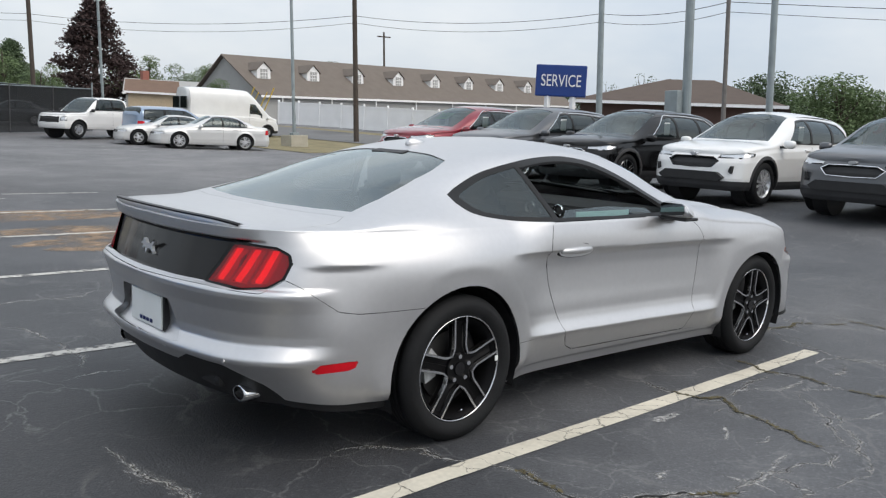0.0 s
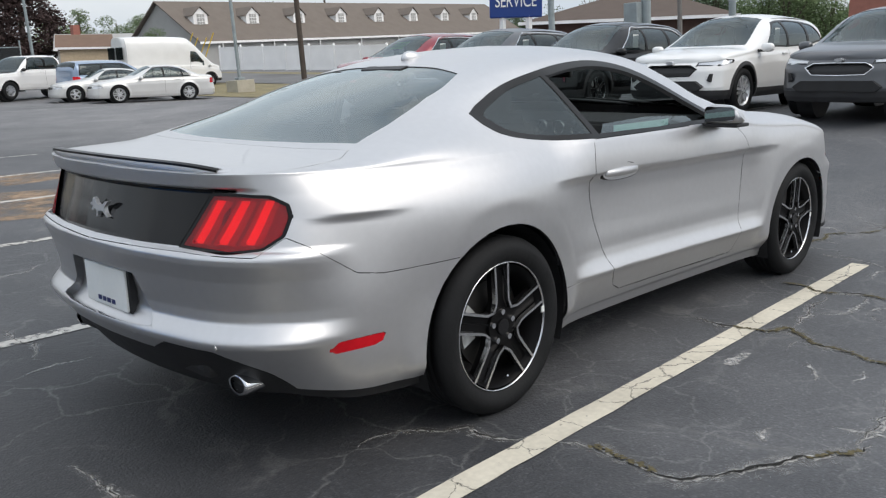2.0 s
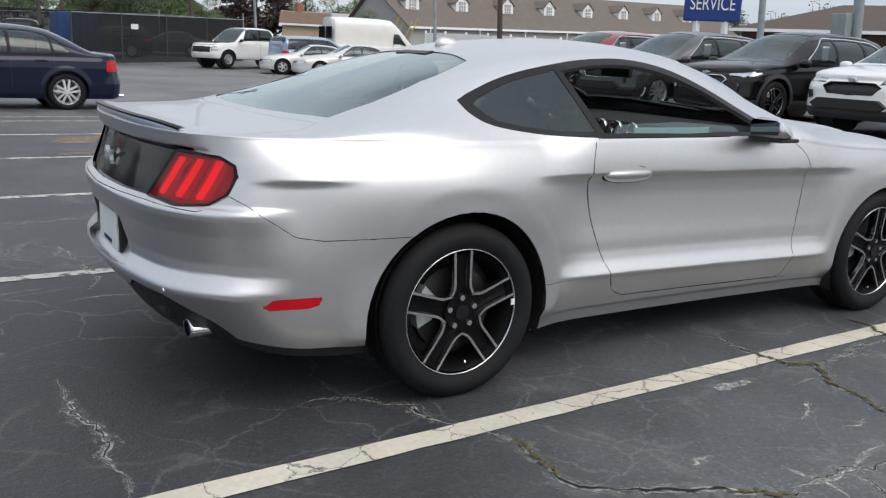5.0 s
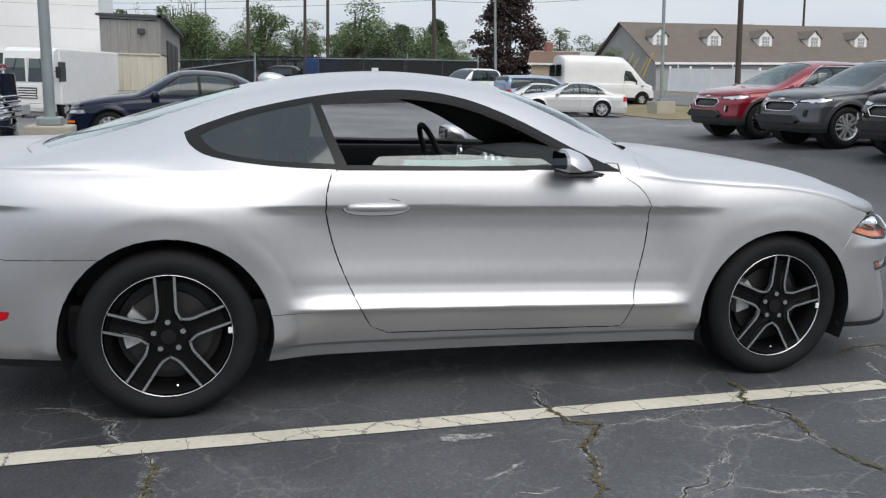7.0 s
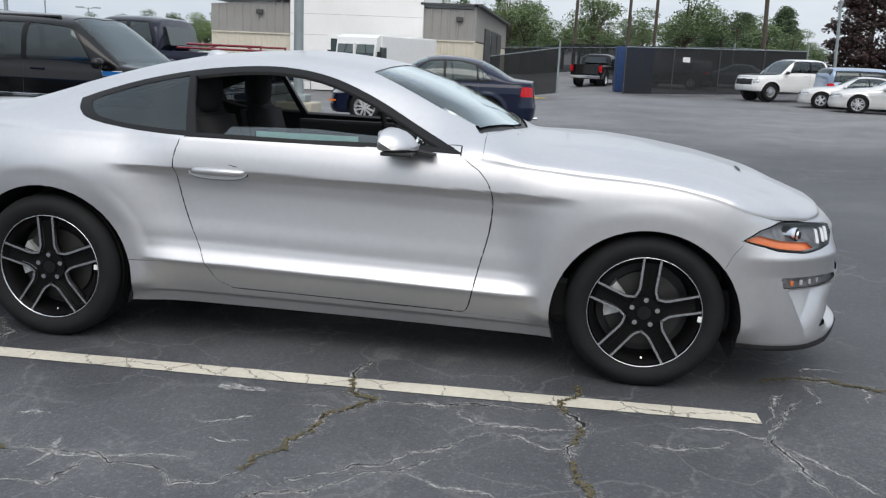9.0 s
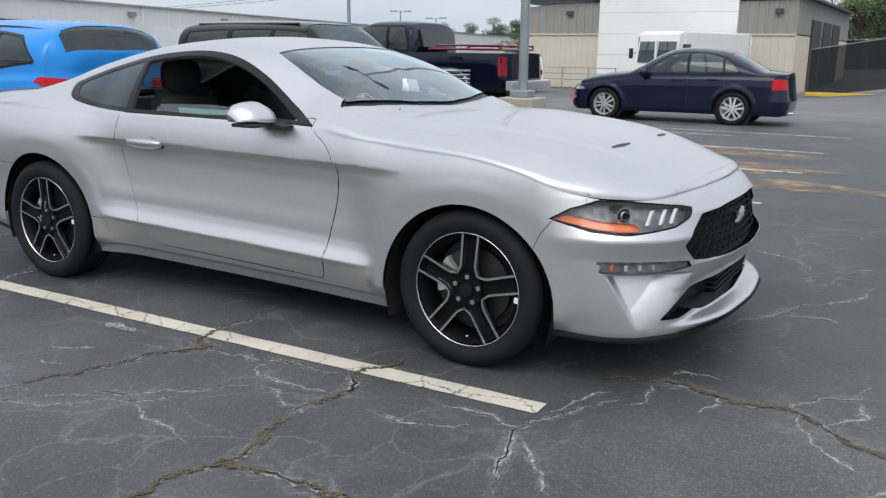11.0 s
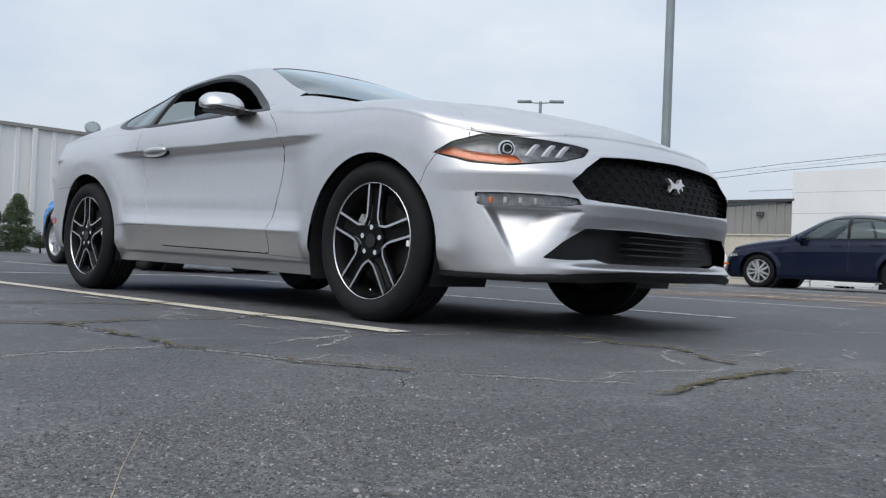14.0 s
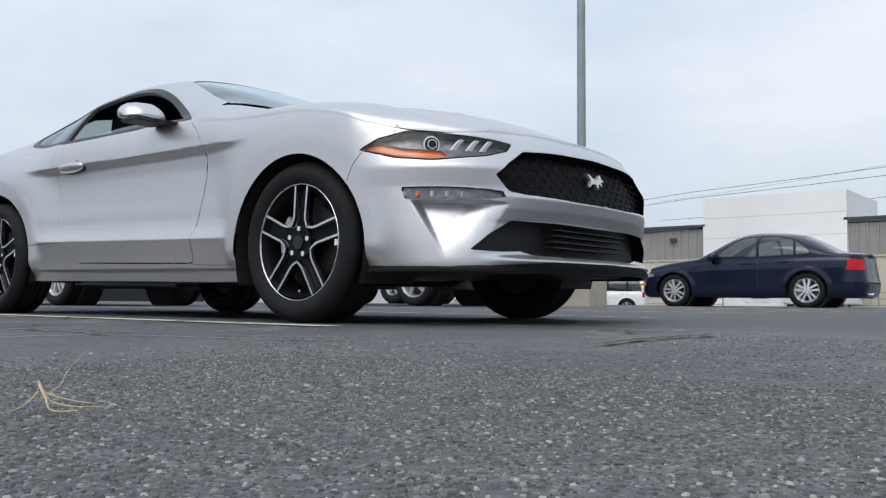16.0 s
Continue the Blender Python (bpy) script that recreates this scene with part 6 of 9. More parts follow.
    part_mesh("lowered_window", mesh_from("lowered_window", gv, [(0, 1, 2, 3, 4)], M["shield"], False), doors[0], "pane wound down to a low edge")
    part("price_sheet", box_bm(0.95, 1.42, -0.772, -0.768, 0.955, 1.005), M["sticker"], doors[0], "pale green price sheet")
    part("rear_mirror", box_bm(1.53, 1.56, -0.11, 0.11, 1.20, 1.255, bevel=0.012), M["trim"], car)
    fin = bmesh.new()
    bmesh.ops.create_uvsphere(fin, u_segments=20, v_segments=12, radius=1.0)
    for v in fin.verts:
        c = v.co
        v.co = (0.47 + c.x * 0.075, c.y * 0.032, 1.318 + max(c.z, -0.2) * (0.034 - 0.012 * c.x))
    part("roof_aerial", fin, sil, car, "low silver aerial pod", smooth=True)
    # high brake lamp, parking sensors
    part("brake_light", add_prism(bmesh.new(), [(0.262, 1.2755), (0.312, 1.2885), (0.312, 1.280), (0.262, 1.267)], 1, -0.13, 0.13), M["trim"], car, "dark strip lamp at the head of the rear glass")
    for yy in (-0.62, -0.25, 0.25, 0.62):
        xx = float(np.interp(abs(yy), [0.15, 0.36, 0.62], [-1.10, -1.083, -1.016]))
        part("parking_sensor", add_cyl(bmesh.new(), (xx - 0.008, yy, 0.455), (xx + 0.03, yy, 0.455), 0.010, 0.010, 16), sil, rb)
    return car


coupe = build_coupe()


# ---------- parked vehicles ----------
def grown_hull(pts, r):
    """The convex outline round points, pushed out by r."""
    p = sorted(set(map(tuple, pts)))
    half = []
    for seq in (p, p[::-1]):
        h = []
        for q in seq:
            while len(h) > 1 and (h[-1][0] - h[-2][0]) * (q[1] - h[-2][1]) - (h[-1][1] - h[-2][1]) * (q[0] - h[-2][0]) <= 0:
                h.pop()
            h.append(q)
        half += h[:-1]
    c = np.mean(half, 0)
    out = []
    for q in half:
        d = np.array(q) - c
        out.append(tuple(np.array(q) + np.array([math.copysign(r * 1.4, d[0]), math.copysign(r, d[1])])))
    return out


def plain_vehicle(name, label, category, group, paint_mat, at, wb, fo, ro, width, belt, mid, panes, shield, rear, bottom=0.24, wheel=(0.34, 0.22, 0.225, "split"),
                  p=2.6, q=2.8, nose_z=None, head=None, grille=None, tail=None, clad=None, chrome_line=False, corner=0.3, seat_mat="greycloth", hood_x=None,
                  grille_mat="trim", pane_mat="carglass", shade=None, cell=0.035, mirror_mat=None, arch=None, tail_face=0.05):
    """A parked vehicle. Rear axle at x = 0, nose towards +x. belt and mid: lines (x, z) of the flank's upper edge and of the middle line;
    panes: side windows as outlines (x, z); shield, rear: (x low, half width low, x high, half width high)."""
    car = thing(name, label, category, group)
    hw, xf, xr = width / 2, wb + fo, -ro
    c = corner
    plan = [(xf, 0), (xf - 0.015, -hw * 0.3), (xf - 0.07, -hw * 0.62), (xf - 0.07 - c * 0.45, -hw * 0.86), (xf - 0.1 - c, -hw * 0.965), (wb - 0.1, -hw), (wb * 0.55, -hw * 0.992), (0.1, -hw),
            (xr + 0.1 + c * 0.8, -hw * 0.975), (xr + 0.06 + c * 0.3, -hw * 0.88), (xr + 0.03, -hw * 0.66), (xr + 0.005, -hw * 0.3), (xr, 0)]
    bz, mz = soft_line(belt, 10), soft_line(mid, 10)
    rr = wheel[0]
    ar = arch or rr + 0.055
    nz = nose_z or float(bz(xf)) - 0.1

    def push(x, y, z):
        b = bz(x)
        t = (z - bottom) / np.maximum(b - bottom, 0.1)
        d = np.interp(t, [-0.2, 0.0, 0.12, 0.3, 0.5, 0.72, 0.88, 1.0], [-0.12, -0.07, -0.03, -0.012, -0.008, 0.0, -0.012, -0.05])
        wf, wr = smooth01(xf - 0.45, xf - 0.1, x), 1 - smooth01(xr + 0.1, xr + 0.45, x)
        nose = np.interp(t, [-0.2, 0, 0.12, 0.3, 0.55, 0.75, 0.92, 1.0], [-0.1, -0.06, -0.015, 0.0, -0.02, -0.03, -0.08, -0.14])
        tl = np.interp(t, [-0.2, 0, 0.12, 0.35, 0.5, 0.7, 1.0], [-0.1, -0.06, -0.02, 0.0, -tail_face * 0.5, -tail_face, -tail_face * 1.6])
        d = d * np.clip(1 - wf - wr, 0, 1) + nose * wf + tl * wr
        for cx in (0.0, wb):
            r = np.hypot(x - cx, z - rr)
            d = d + 0.018 * (1 - smooth01(ar, ar + 0.1, r))
        return d
    sh = Shell(plan, bz, lambda x: np.full(np.shape(x), bottom), mz, push, p=p, q=q, cell=(cell, cell), nth=26)
    fl = lambda x, z: (float(sh.sx(x)), z)
    fn = lambda y, z: (float(sh.sn(y)), z)
    ft = lambda y, z: (float(sh.st(y)), z)

    def nose_poly(pts):
        return [fn(y * hw, z) if y < 0.9 else (float(sh.sn(0.9 * hw)) + (y - 0.9), z) for y, z in pts]

    def tail_poly(pts):
        return [ft(y * hw, z) if y < 0.9 else (float(sh.st(0.9 * hw)) - (y - 0.9), z) for y, z in pts]
    low = dict(a0=[fl(a, b) for a, b in circle_poly(0, rr, ar, 32)], a1=[fl(a, b) for a, b in circle_poly(wb, rr, ar, 32)])
    if clad:
        low["clad"] = [(-1, 0), (-1, clad), (sh.total + 1, clad), (sh.total + 1, 0)]
        for k, cx in (("c0", 0.0), ("c1", wb)):
            low[k] = [fl(a, b) for a, b in circle_poly(cx, rr, ar + 0.06, 32)]
    if head:
        low["head"] = nose_poly(head)
    if grille:
        low["grille"] = nose_poly(grille)
    if tail:
        low["tail"] = tail_poly(tail)
    order = [k for k in ("clad", "c0", "c1", "grille", "head", "tail", "a0", "a1") if k in low]
    sh.polys_low = [low[k] for k in order]
    up = {}
    for i, pane in enumerate(panes):
        up[f"pane{i}"] = [sh.th_z(a, b) for a, b in pane]
    if len(panes) > 1:
        up["dlo"] = [sh.th_z(a, b) for a, b in grown_hull([q_ for pane in panes for q_ in pane], 0.022)]
    x0, y0, x1, y1 = shield
    up["shield"] = [sh.th_y(x0 - 0.10, y0), sh.th_y(x0 - 0.03, y0 * 0.6), sh.th_y(x0, 0), sh.th_y(x1, 0), sh.th_y(x1 - 0.02, y1 * 0.6), sh.th_y(x1 - 0.06, y1)]
    if rear:
        x0, y0, x1, y1 = rear
        up["rear"] = [sh.th_y(x0 + 0.06, y0), sh.th_y(x0, 0), sh.th_y(x1, 0), sh.th_y(x1 + 0.04, y1)]
    if hood_x:
        up["hood"] = [sh.th_y(hood_x, hw * 0.80), sh.th_y(hood_x, 0.0), sh.th_y(xf - 0.10, 0.0), sh.th_y(xf - 0.16, hw * 0.6), sh.th_y(xf - 0.5, hw * 0.80)]
    sh.polys_up = list(up.values())
    sh.build()
    Lm, Um = {k: inside(v, sh.c_low) for k, v in low.items()}, {k: inside(v, sh.c_up) for k, v in up.items()}
    wells = Lm["a0"] | Lm["a1"]
    free, ufree = ~wells, np.ones(len(sh.c_up), bool)
    masks = {}
    for k in ("head", "grille", "tail"):
        if k in Lm:
            masks[k] = Lm[k] & free
            free &= ~masks[k]
    if clad:
        m = (Lm["clad"] | Lm["c0"] | Lm["c1"]) & free
        free &= ~m
        add_piece("cladding", sh, m, None, M["cladding"], car, "dark lower cladding", wall=0.02)
    for k in sorted(Um, key=lambda n: n == "dlo"):
        if k != "hood":
            masks[k] = Um[k] & ufree
            ufree &= ~masks[k]
    if hood_x:
        h = Um["hood"] & ufree
        ufree &= ~h
        add_piece("hood", sh, None, h, paint_mat, car, gap=0.003, wall=0.02)
    if len(panes) > 1 and "dlo" in Um:
        m = masks.pop("dlo")
        add_piece("window_trim", sh, None, m, M["satin"], car, "black window surround", sides="each", lift=0.002, wall=0.01)
    add_piece("body", sh, free, ufree, paint_mat, car, wall=0.015)
    if head:
        for k, h in enumerate(add_piece("headlight", sh, masks["head"], None, M["lamp_in"], car, sides="each", depth=0.03)):
            gq = sh.piece(masks["head"], np.zeros(len(sh.c_up), bool), gap=0.004, mirror=bool(k))
            part_mesh("lens", mesh_from("lens", gq[0], gq[1], M["lamp_lens"], True, gq[2]), h, "clear lens")
            gq = sh.piece(masks["head"], np.zeros(len(sh.c_up), bool), gap=0.03, mirror=bool(k), lift=-0.018)
            part_mesh("reflector", mesh_from("reflector", gq[0], gq[1], M["alloy"], True, gq[2]), h, "bright reflector")
    if grille:
        add_piece("grille", sh, masks["grille"], None, M[grille_mat], car, depth=0.035)
        line = [sh.low(np.float64(s_), np.float64(z_)) for s_, z_ in low["grille"]]
        half = [(v[0] + 0.004, v[1], v[2]) for v in line]
        rim = half + [(x, -y, z) for x, y, z in reversed(half) if abs(y) > 1e-4]
        cu_ = bpy.data.curves.new("grille_frame", "CURVE")
        cu_.dimensions, cu_.bevel_depth, cu_.bevel_resolution = "3D", 0.011, 2
        sp_ = cu_.splines.new("POLY")
        sp_.points.add(len(rim) - 1)
        for q_, v in zip(sp_.points, rim):
            q_.co = (*v, 1)
        sp_.use_cyclic_u = True
        cu_.materials.append(M["chrome" if chrome_line else "gloss"])
        part_mesh("grille_frame", cu_, car)
    if tail:
        add_piece("tail_light", sh, masks["tail"], None, M["tailred"], car, "red tail lamp", sides="each", lift=0.004, wall=0.02)
    for i in range(len(panes)):
        add_piece("side_window", sh, None, masks[f"pane{i}"], M[pane_mat if i < 1 or pane_mat == "privacy" else shade or pane_mat], car, sides="each", depth=0.006)
    add_piece("windshield", sh, None, masks["shield"], M["carglass"], car, depth=0.006)
    if rear:
        add_piece("rear_window", sh, None, masks["rear"], M["privacy"], car, depth=0.006)
    if chrome_line:
        for sg in (-1, 1):
            cb = bmesh.new()
            xs_ = [a for pane in panes for a, b in pane]
            top = {}
            for pane in panes:
                zm_ = sum(b for a, b in pane) / len(pane)
                for a, b in pane:
                    if b > zm_:
                        top[a] = b + 0.03
            lo_f = min((a, b) for a, b in panes[-1])
            hi_f = max((a, b) for a, b in panes[0])
            line = [(lo_f[0] - 0.05, lo_f[1] + 0.02)] + sorted(top.items()) + [(hi_f[0] + 0.06, hi_f[1] + 0.0)]
            last = None
            for xx, zt_ in curve_through(line, 5):
                s_, th_ = sh.th_z(xx, zt_)
                v = sh.up(np.float64(s_), np.float64(th_))
                v = (v[0], sg * (abs(v[1]) + 0.005), v[2])
                if last is not None:
                    add_cyl(cb, last, v, 0.011, 0.011, 6)
                last = v
            part("chrome_strip", cb, M["chrome"], car, "chrome window strip")
    # belly, wheels, mirrors, handles, cabin
    ub = bmesh.new()
    add_box(ub, xr + 0.15, xf - 0.2, -hw * 0.72, hw * 0.72, bottom - 0.02, bottom + 0.22, bevel=0.03)
    add_box(ub, xr + 0.3, xf - 0.55, -hw * 0.62, hw * 0.62, bottom + 0.2, float(bz(wb * 0.4)) - 0.06, bevel=0.05)
    part("underbody", ub, M["trim"], car)
    for cx in (0.0, wb):
        for sg in (-1, 1):
            part("wheel_liner", add_cyl(bmesh.new(), (cx, sg * hw * 0.55, rr), (cx, sg * hw * 0.80, rr), ar * 0.99, ar * 0.99, 28), M["trim"], car)
            add_wheel(car, wheel[3], rr, wheel[1], wheel[2], cx, sg * (hw - wheel[1] / 2 - 0.01), rr, spin=cx * 20)
    mx = shield[0] - 0.28
    for sg in (-1, 1):
        mb = bmesh.new()
        bmesh.ops.create_uvsphere(mb, u_segments=12, v_segments=8, radius=1.0)
        zb_ = float(bz(mx)) + 0.06
        for v in mb.verts:
            cc = v.co
            v.co = (mx + cc.x * 0.08, sg * (hw + 0.10) + math.copysign(abs(cc.y) ** 0.7, cc.y) * 0.11, zb_ + math.copysign(abs(cc.z) ** 0.7, cc.z) * 0.075)
        part("mirror", mb, mirror_mat or paint_mat, car, smooth=True)
        part("mirror_foot", box_bm(mx - 0.04, mx + 0.05, min(sg * (hw - 0.09), sg * (hw + 0.06)), max(sg * (hw - 0.09), sg * (hw + 0.06)), zb_ - 0.07, zb_ - 0.03), M["trim"], car)
    for i, pane in enumerate(panes[:2]):
        px = min(a for a, b in pane) + 0.08
        pz = min(b for a, b in pane) - 0.13
        for sg in (-1, 1):
            yy = abs(float(sh.low(np.float64(sh.sx(px)), np.float64(pz))[1]))
            part("door_handle", box_bm(px, px + 0.2, sg * yy - 0.02, sg * yy + 0.02, pz, pz + 0.032, bevel=0.008), paint_mat, car)
            # door shut line as a thin dark groove
            vx = min(a for a, b in pane) - 0.035
            g0 = []
            for zz in np.linspace(bottom + 0.16, float(bz(vx)) - 0.005, 8):
                q_ = sh.low(np.float64(sh.sx(vx)), np.float64(zz))
                g0.append((q_[0], sg * (abs(q_[1]) + 0.0015), zz))
            vs = [(a - 0.004 + 0.008 * e, b, z_) for a, b, z_ in g0 for e in (0, 1)]
            part_mesh("door_gap", mesh_from("door_gap", vs, [(2 * k, 2 * k + 1, 2 * k + 3, 2 * k + 2) for k in range(7)], M["trim"], False), car, "dark door gap")
    car.matrix_world = at
    return car


def heading(x, y, deg, z=None):
    return pose(x, y, float(ground_height(x, y)) if z is None else z, 0, 0, deg)


def suv(paint_mat, label, at, wheel="sporty", chrome=True, clad=0.40):
    wb = 2.71
    return plain_vehicle("compact_suv", label, "car", "compact suvs in a row", M[paint_mat], at, wb, 0.90, 0.98, 1.88,
        [(-1.1, 1.08), (-0.8, 1.09), (0, 1.06), (1.2, 1.035), (2.0, 1.01), (2.6, 0.965), (3.1, 0.91), (3.4, 0.87), (3.7, 0.83)],
        [(-1.1, 1.08), (-0.97, 1.12), (-0.86, 1.40), (-0.72, 1.60), (-0.3, 1.655), (0.6, 1.68), (1.2, 1.655), (1.62, 1.545), (2.1, 1.27), (2.45, 1.10), (2.8, 1.075), (3.1, 1.03), (3.35, 0.97), (3.52, 0.88), (3.7, 0.82)],
        [[(0.98, 1.09), (1.86, 1.075), (1.62, 1.28), (1.30, 1.475), (1.02, 1.515)], [(0.10, 1.12), (0.92, 1.092), (0.95, 1.515), (0.55, 1.525), (0.16, 1.51)], [(-0.62, 1.20), (0.02, 1.125), (0.08, 1.505), (-0.3, 1.46)]],
        (2.42, 0.72, 1.42, 0.56), (-0.97, 0.62, -0.74, 0.56), bottom=0.25, wheel=(0.368, 0.225, 0.25, wheel), clad=clad, chrome_line=chrome,
        head=[(0.50, 0.785), (0.90, 0.785), (1.20, 0.835), (1.24, 0.885), (0.92, 0.90), (0.52, 0.865)],
        grille=[(0, 0.80), (0.40, 0.795), (0.52, 0.735), (0.40, 0.63), (0, 0.62)], tail=[(0.45, 0.90), (0.9, 0.90), (1.10, 0.98), (1.05, 1.04), (0.9, 1.03), (0.45, 1.0)],
        hood_x=2.46, shade="privacy", grille_mat="trim")


def details_suv(car, fog=True, tag=True, script=None):
    part("intake", add_prism(bmesh.new(), [(-0.62, 0.46), (-0.50, 0.55), (0.50, 0.55), (0.62, 0.46), (0.55, 0.40), (-0.55, 0.40)], 0, 3.50, 3.625), M["trim"], car)
    eb = add_cyl(bmesh.new(), (3.46, 0, 0.845), (3.548, 0, 0.84), 0.062, 0.062, 24)
    for v in eb.verts:
        v.co.z = 0.842 + (v.co.z - 0.842) * 0.42
    part("badge", eb, M["alloy"], car, "small oval emblem")
    for sg in (-1, 1):
        part("fog_vent", add_prism(bmesh.new(), [(sg * 0.66, 0.56), (sg * 0.70, 0.66), (sg * 0.73, 0.66), (sg * 0.72, 0.53)], 0, 3.38, 3.515), M["chrome" if fog else "trim"], car)
        rail = bmesh.new()
        f = lambda x: 1.585 - 0.045 * ((x - 0.4) / 0.9) ** 2
        rings = []
        for x, z_ in [(-0.56, 1.49)] + [(x, f(x)) for x in np.linspace(-0.5, 1.1, 9)] + [(1.16, 1.49)]:
            rings.append([rail.verts.new((x, sg * 0.60 + dy, z_ + dz)) for dy, dz in ((-0.014, -0.014), (0.014, -0.014), (0.014, 0.012), (-0.014, 0.012))])
        for a, b in zip(rings, rings[1:]):
            for q_ in range(4):
                rail.faces.new((a[q_], a[(q_ + 1) % 4], b[(q_ + 1) % 4], b[q_]))
        rail.faces.new(rings[0])
        rail.faces.new(rings[-1][::-1])
        part("roof_rail", rail, M["trim"], car)
    if tag:
        part("window_tag", box_bm(2.06, 2.07, -0.60, -0.50, 1.16, 1.20), M["paper"], car, "small white windscreen tag")
        part("window_sheet", box_bm(1.15, 1.35, -0.855, -0.85, 1.14, 1.40), M["paper"], car, "white price sheet on the side glass")
        part("window_sheet", box_bm(1.15, 1.35, 0.80, 0.805, 1.14, 1.40), M["paper"], car, "white price sheet on the side glass")


for colour, lab, yc, fog, wh in (("charcoal", "charcoal compact suv with a dark mesh grille", 1.77, False, "split"), ("white", "white compact suv with black grille and dark lower cladding", 4.48, False, "split"),
                             ("black", "black compact suv with chrome-edged grille", 7.35, True, "sporty"), ("charcoal", "charcoal compact suv with silver split-spoke wheels", 10.15, False, "split"),
                             ("red", "red compact suv with green writing on the windscreen", 12.72, True, "sporty")):
    c = suv(colour, lab, heading(14.21, yc, 180), wheel=wh, chrome=colour != "white")
    details_suv(c, fog)
    if colour == "red":
        for k in range(5):
            part("screen_writing", box_bm(1.93 - 0.06 * k, 1.945 - 0.06 * k, -0.35, 0.10, 1.30 + 0.035 * k, 1.325 + 0.035 * k), M["green_marker"], c, "green marker strokes")
blue = suv("brightblue", "bright blue compact suv with black roof rails", heading(-4.55, 2.62, 180), wheel="split", chrome=False, clad=0.46)
details_suv(blue, False, False)
blue.scale = (1, 1, 0.955)


def sedan(name, lab, paint_mat, at, wb=2.51, fo=0.86, ro=1.0, width=1.735, k=1.0, wheel=(0.31, 0.2, 0.21, "five"), chrome=False, group=""):
    sx = wb / 2.51
    X = lambda x: x * sx
    return plain_vehicle(name, lab, "car", group, M[paint_mat], at, wb, fo, ro, width,
        [(-1.2, 0.90 * k), (-0.9, 0.925 * k), (0, 0.925 * k), (X(1.2), 0.905 * k), (X(1.9), 0.88 * k), (X(2.5), 0.81 * k), (X(3.0), 0.73 * k), (X(3.5), 0.67 * k)],
        [(-1.3, 0.93 * k), (-ro + 0.05, 0.985 * k), (X(-0.62), 1.02 * k), (X(-0.45), 1.05 * k), (X(-0.1), 1.25 * k), (X(0.25), 1.385 * k), (X(0.8), 1.44 * k), (X(1.2), 1.425 * k), (X(1.5), 1.335 * k), (X(1.95), 1.06 * k), (X(2.1), 0.985 * k), (X(2.5), 0.94 * k), (X(2.9), 0.865 * k), (X(3.2), 0.775 * k), (X(3.4), 0.70 * k)],
        [[(X(0.90), 0.955 * k), (X(1.72), 0.935 * k), (X(1.52), 1.12 * k), (X(1.22), 1.315 * k), (X(0.93), 1.345 * k)], [(X(0.22), 0.97 * k), (X(0.85), 0.958 * k), (X(0.87), 1.345 * k), (X(0.55), 1.335 * k), (X(0.26), 1.265 * k)], [(X(-0.08), 0.99 * k), (X(0.18), 0.972 * k), (X(0.22), 1.245 * k), (X(0.06), 1.14 * k)]],
        (X(1.98), 0.66, X(1.32), 0.54), (X(-0.42), 0.62, X(0.12), 0.52), bottom=0.20, wheel=wheel, p=2.3, q=2.6,
        head=[(0.55, 0.58 * k), (0.9, 0.58 * k), (1.12, 0.60 * k), (1.08, 0.68 * k), (0.9, 0.685 * k), (0.55, 0.665 * k)], grille=[(0, 0.66 * k), (0.5, 0.655 * k), (0.5, 0.57 * k), (0, 0.56 * k)],
        tail=[(0.66, 0.68 * k), (0.9, 0.68 * k), (1.08, 0.68 * k), (1.05, 0.87 * k), (0.9, 0.88 * k), (0.66, 0.86 * k)], chrome_line=chrome, hood_x=X(2.06), pane_mat="carglass")


# navy saloon standing askew
jh = 181.5
navy_saloon = sedan("saloon_car", "navy blue four-door saloon with silver five-spoke wheels", "navy", heading(0.77, 13.76, jh), wheel=(0.315, 0.205, 0.225, "split"))
for sg in (-1, 1):
    part("side_marker", box_bm(3.12, 3.26, sg * 0.805 - 0.02, sg * 0.805 + 0.02, 0.42, 0.46), M["amber"], navy_saloon, "amber side marker")
part("exhaust_tip", add_cyl(bmesh.new(), (-1.04, 0.45, 0.24), (-0.8, 0.45, 0.25), 0.03, 0.03, 12), M["chrome"], navy_saloon)

impala = sedan("saloon_car", "silver four-door saloon with bright alloy wheels", "lightsilver", heading(16.46 + 0.18, 30.36 + 0.78, 167), wb=2.837, fo=1.05, ro=1.22, width=1.854, k=1.03, wheel=(0.345, 0.225, 0.25, "split"), chrome=True)
older = sedan("coupe", "older silver coupe with dark grille", "lightsilver", heading(15.9, 33.9, 167), wb=2.72, fo=0.93, ro=1.15, width=1.87, k=0.96, wheel=(0.335, 0.22, 0.22, "five"))
fence_sedan = sedan("saloon_car", "dark saloon parked behind the screened fence", "charcoal", heading(13.9, 50.5, 158), wb=2.8, fo=0.95, ro=1.1, width=1.85, k=1.0, wheel=(0.33, 0.22, 0.22, "split"))
fence_suv = suv("black", "black compact suv parked behind the screened fence", heading(10.0, 48.6, 158), wheel="split", chrome=False)


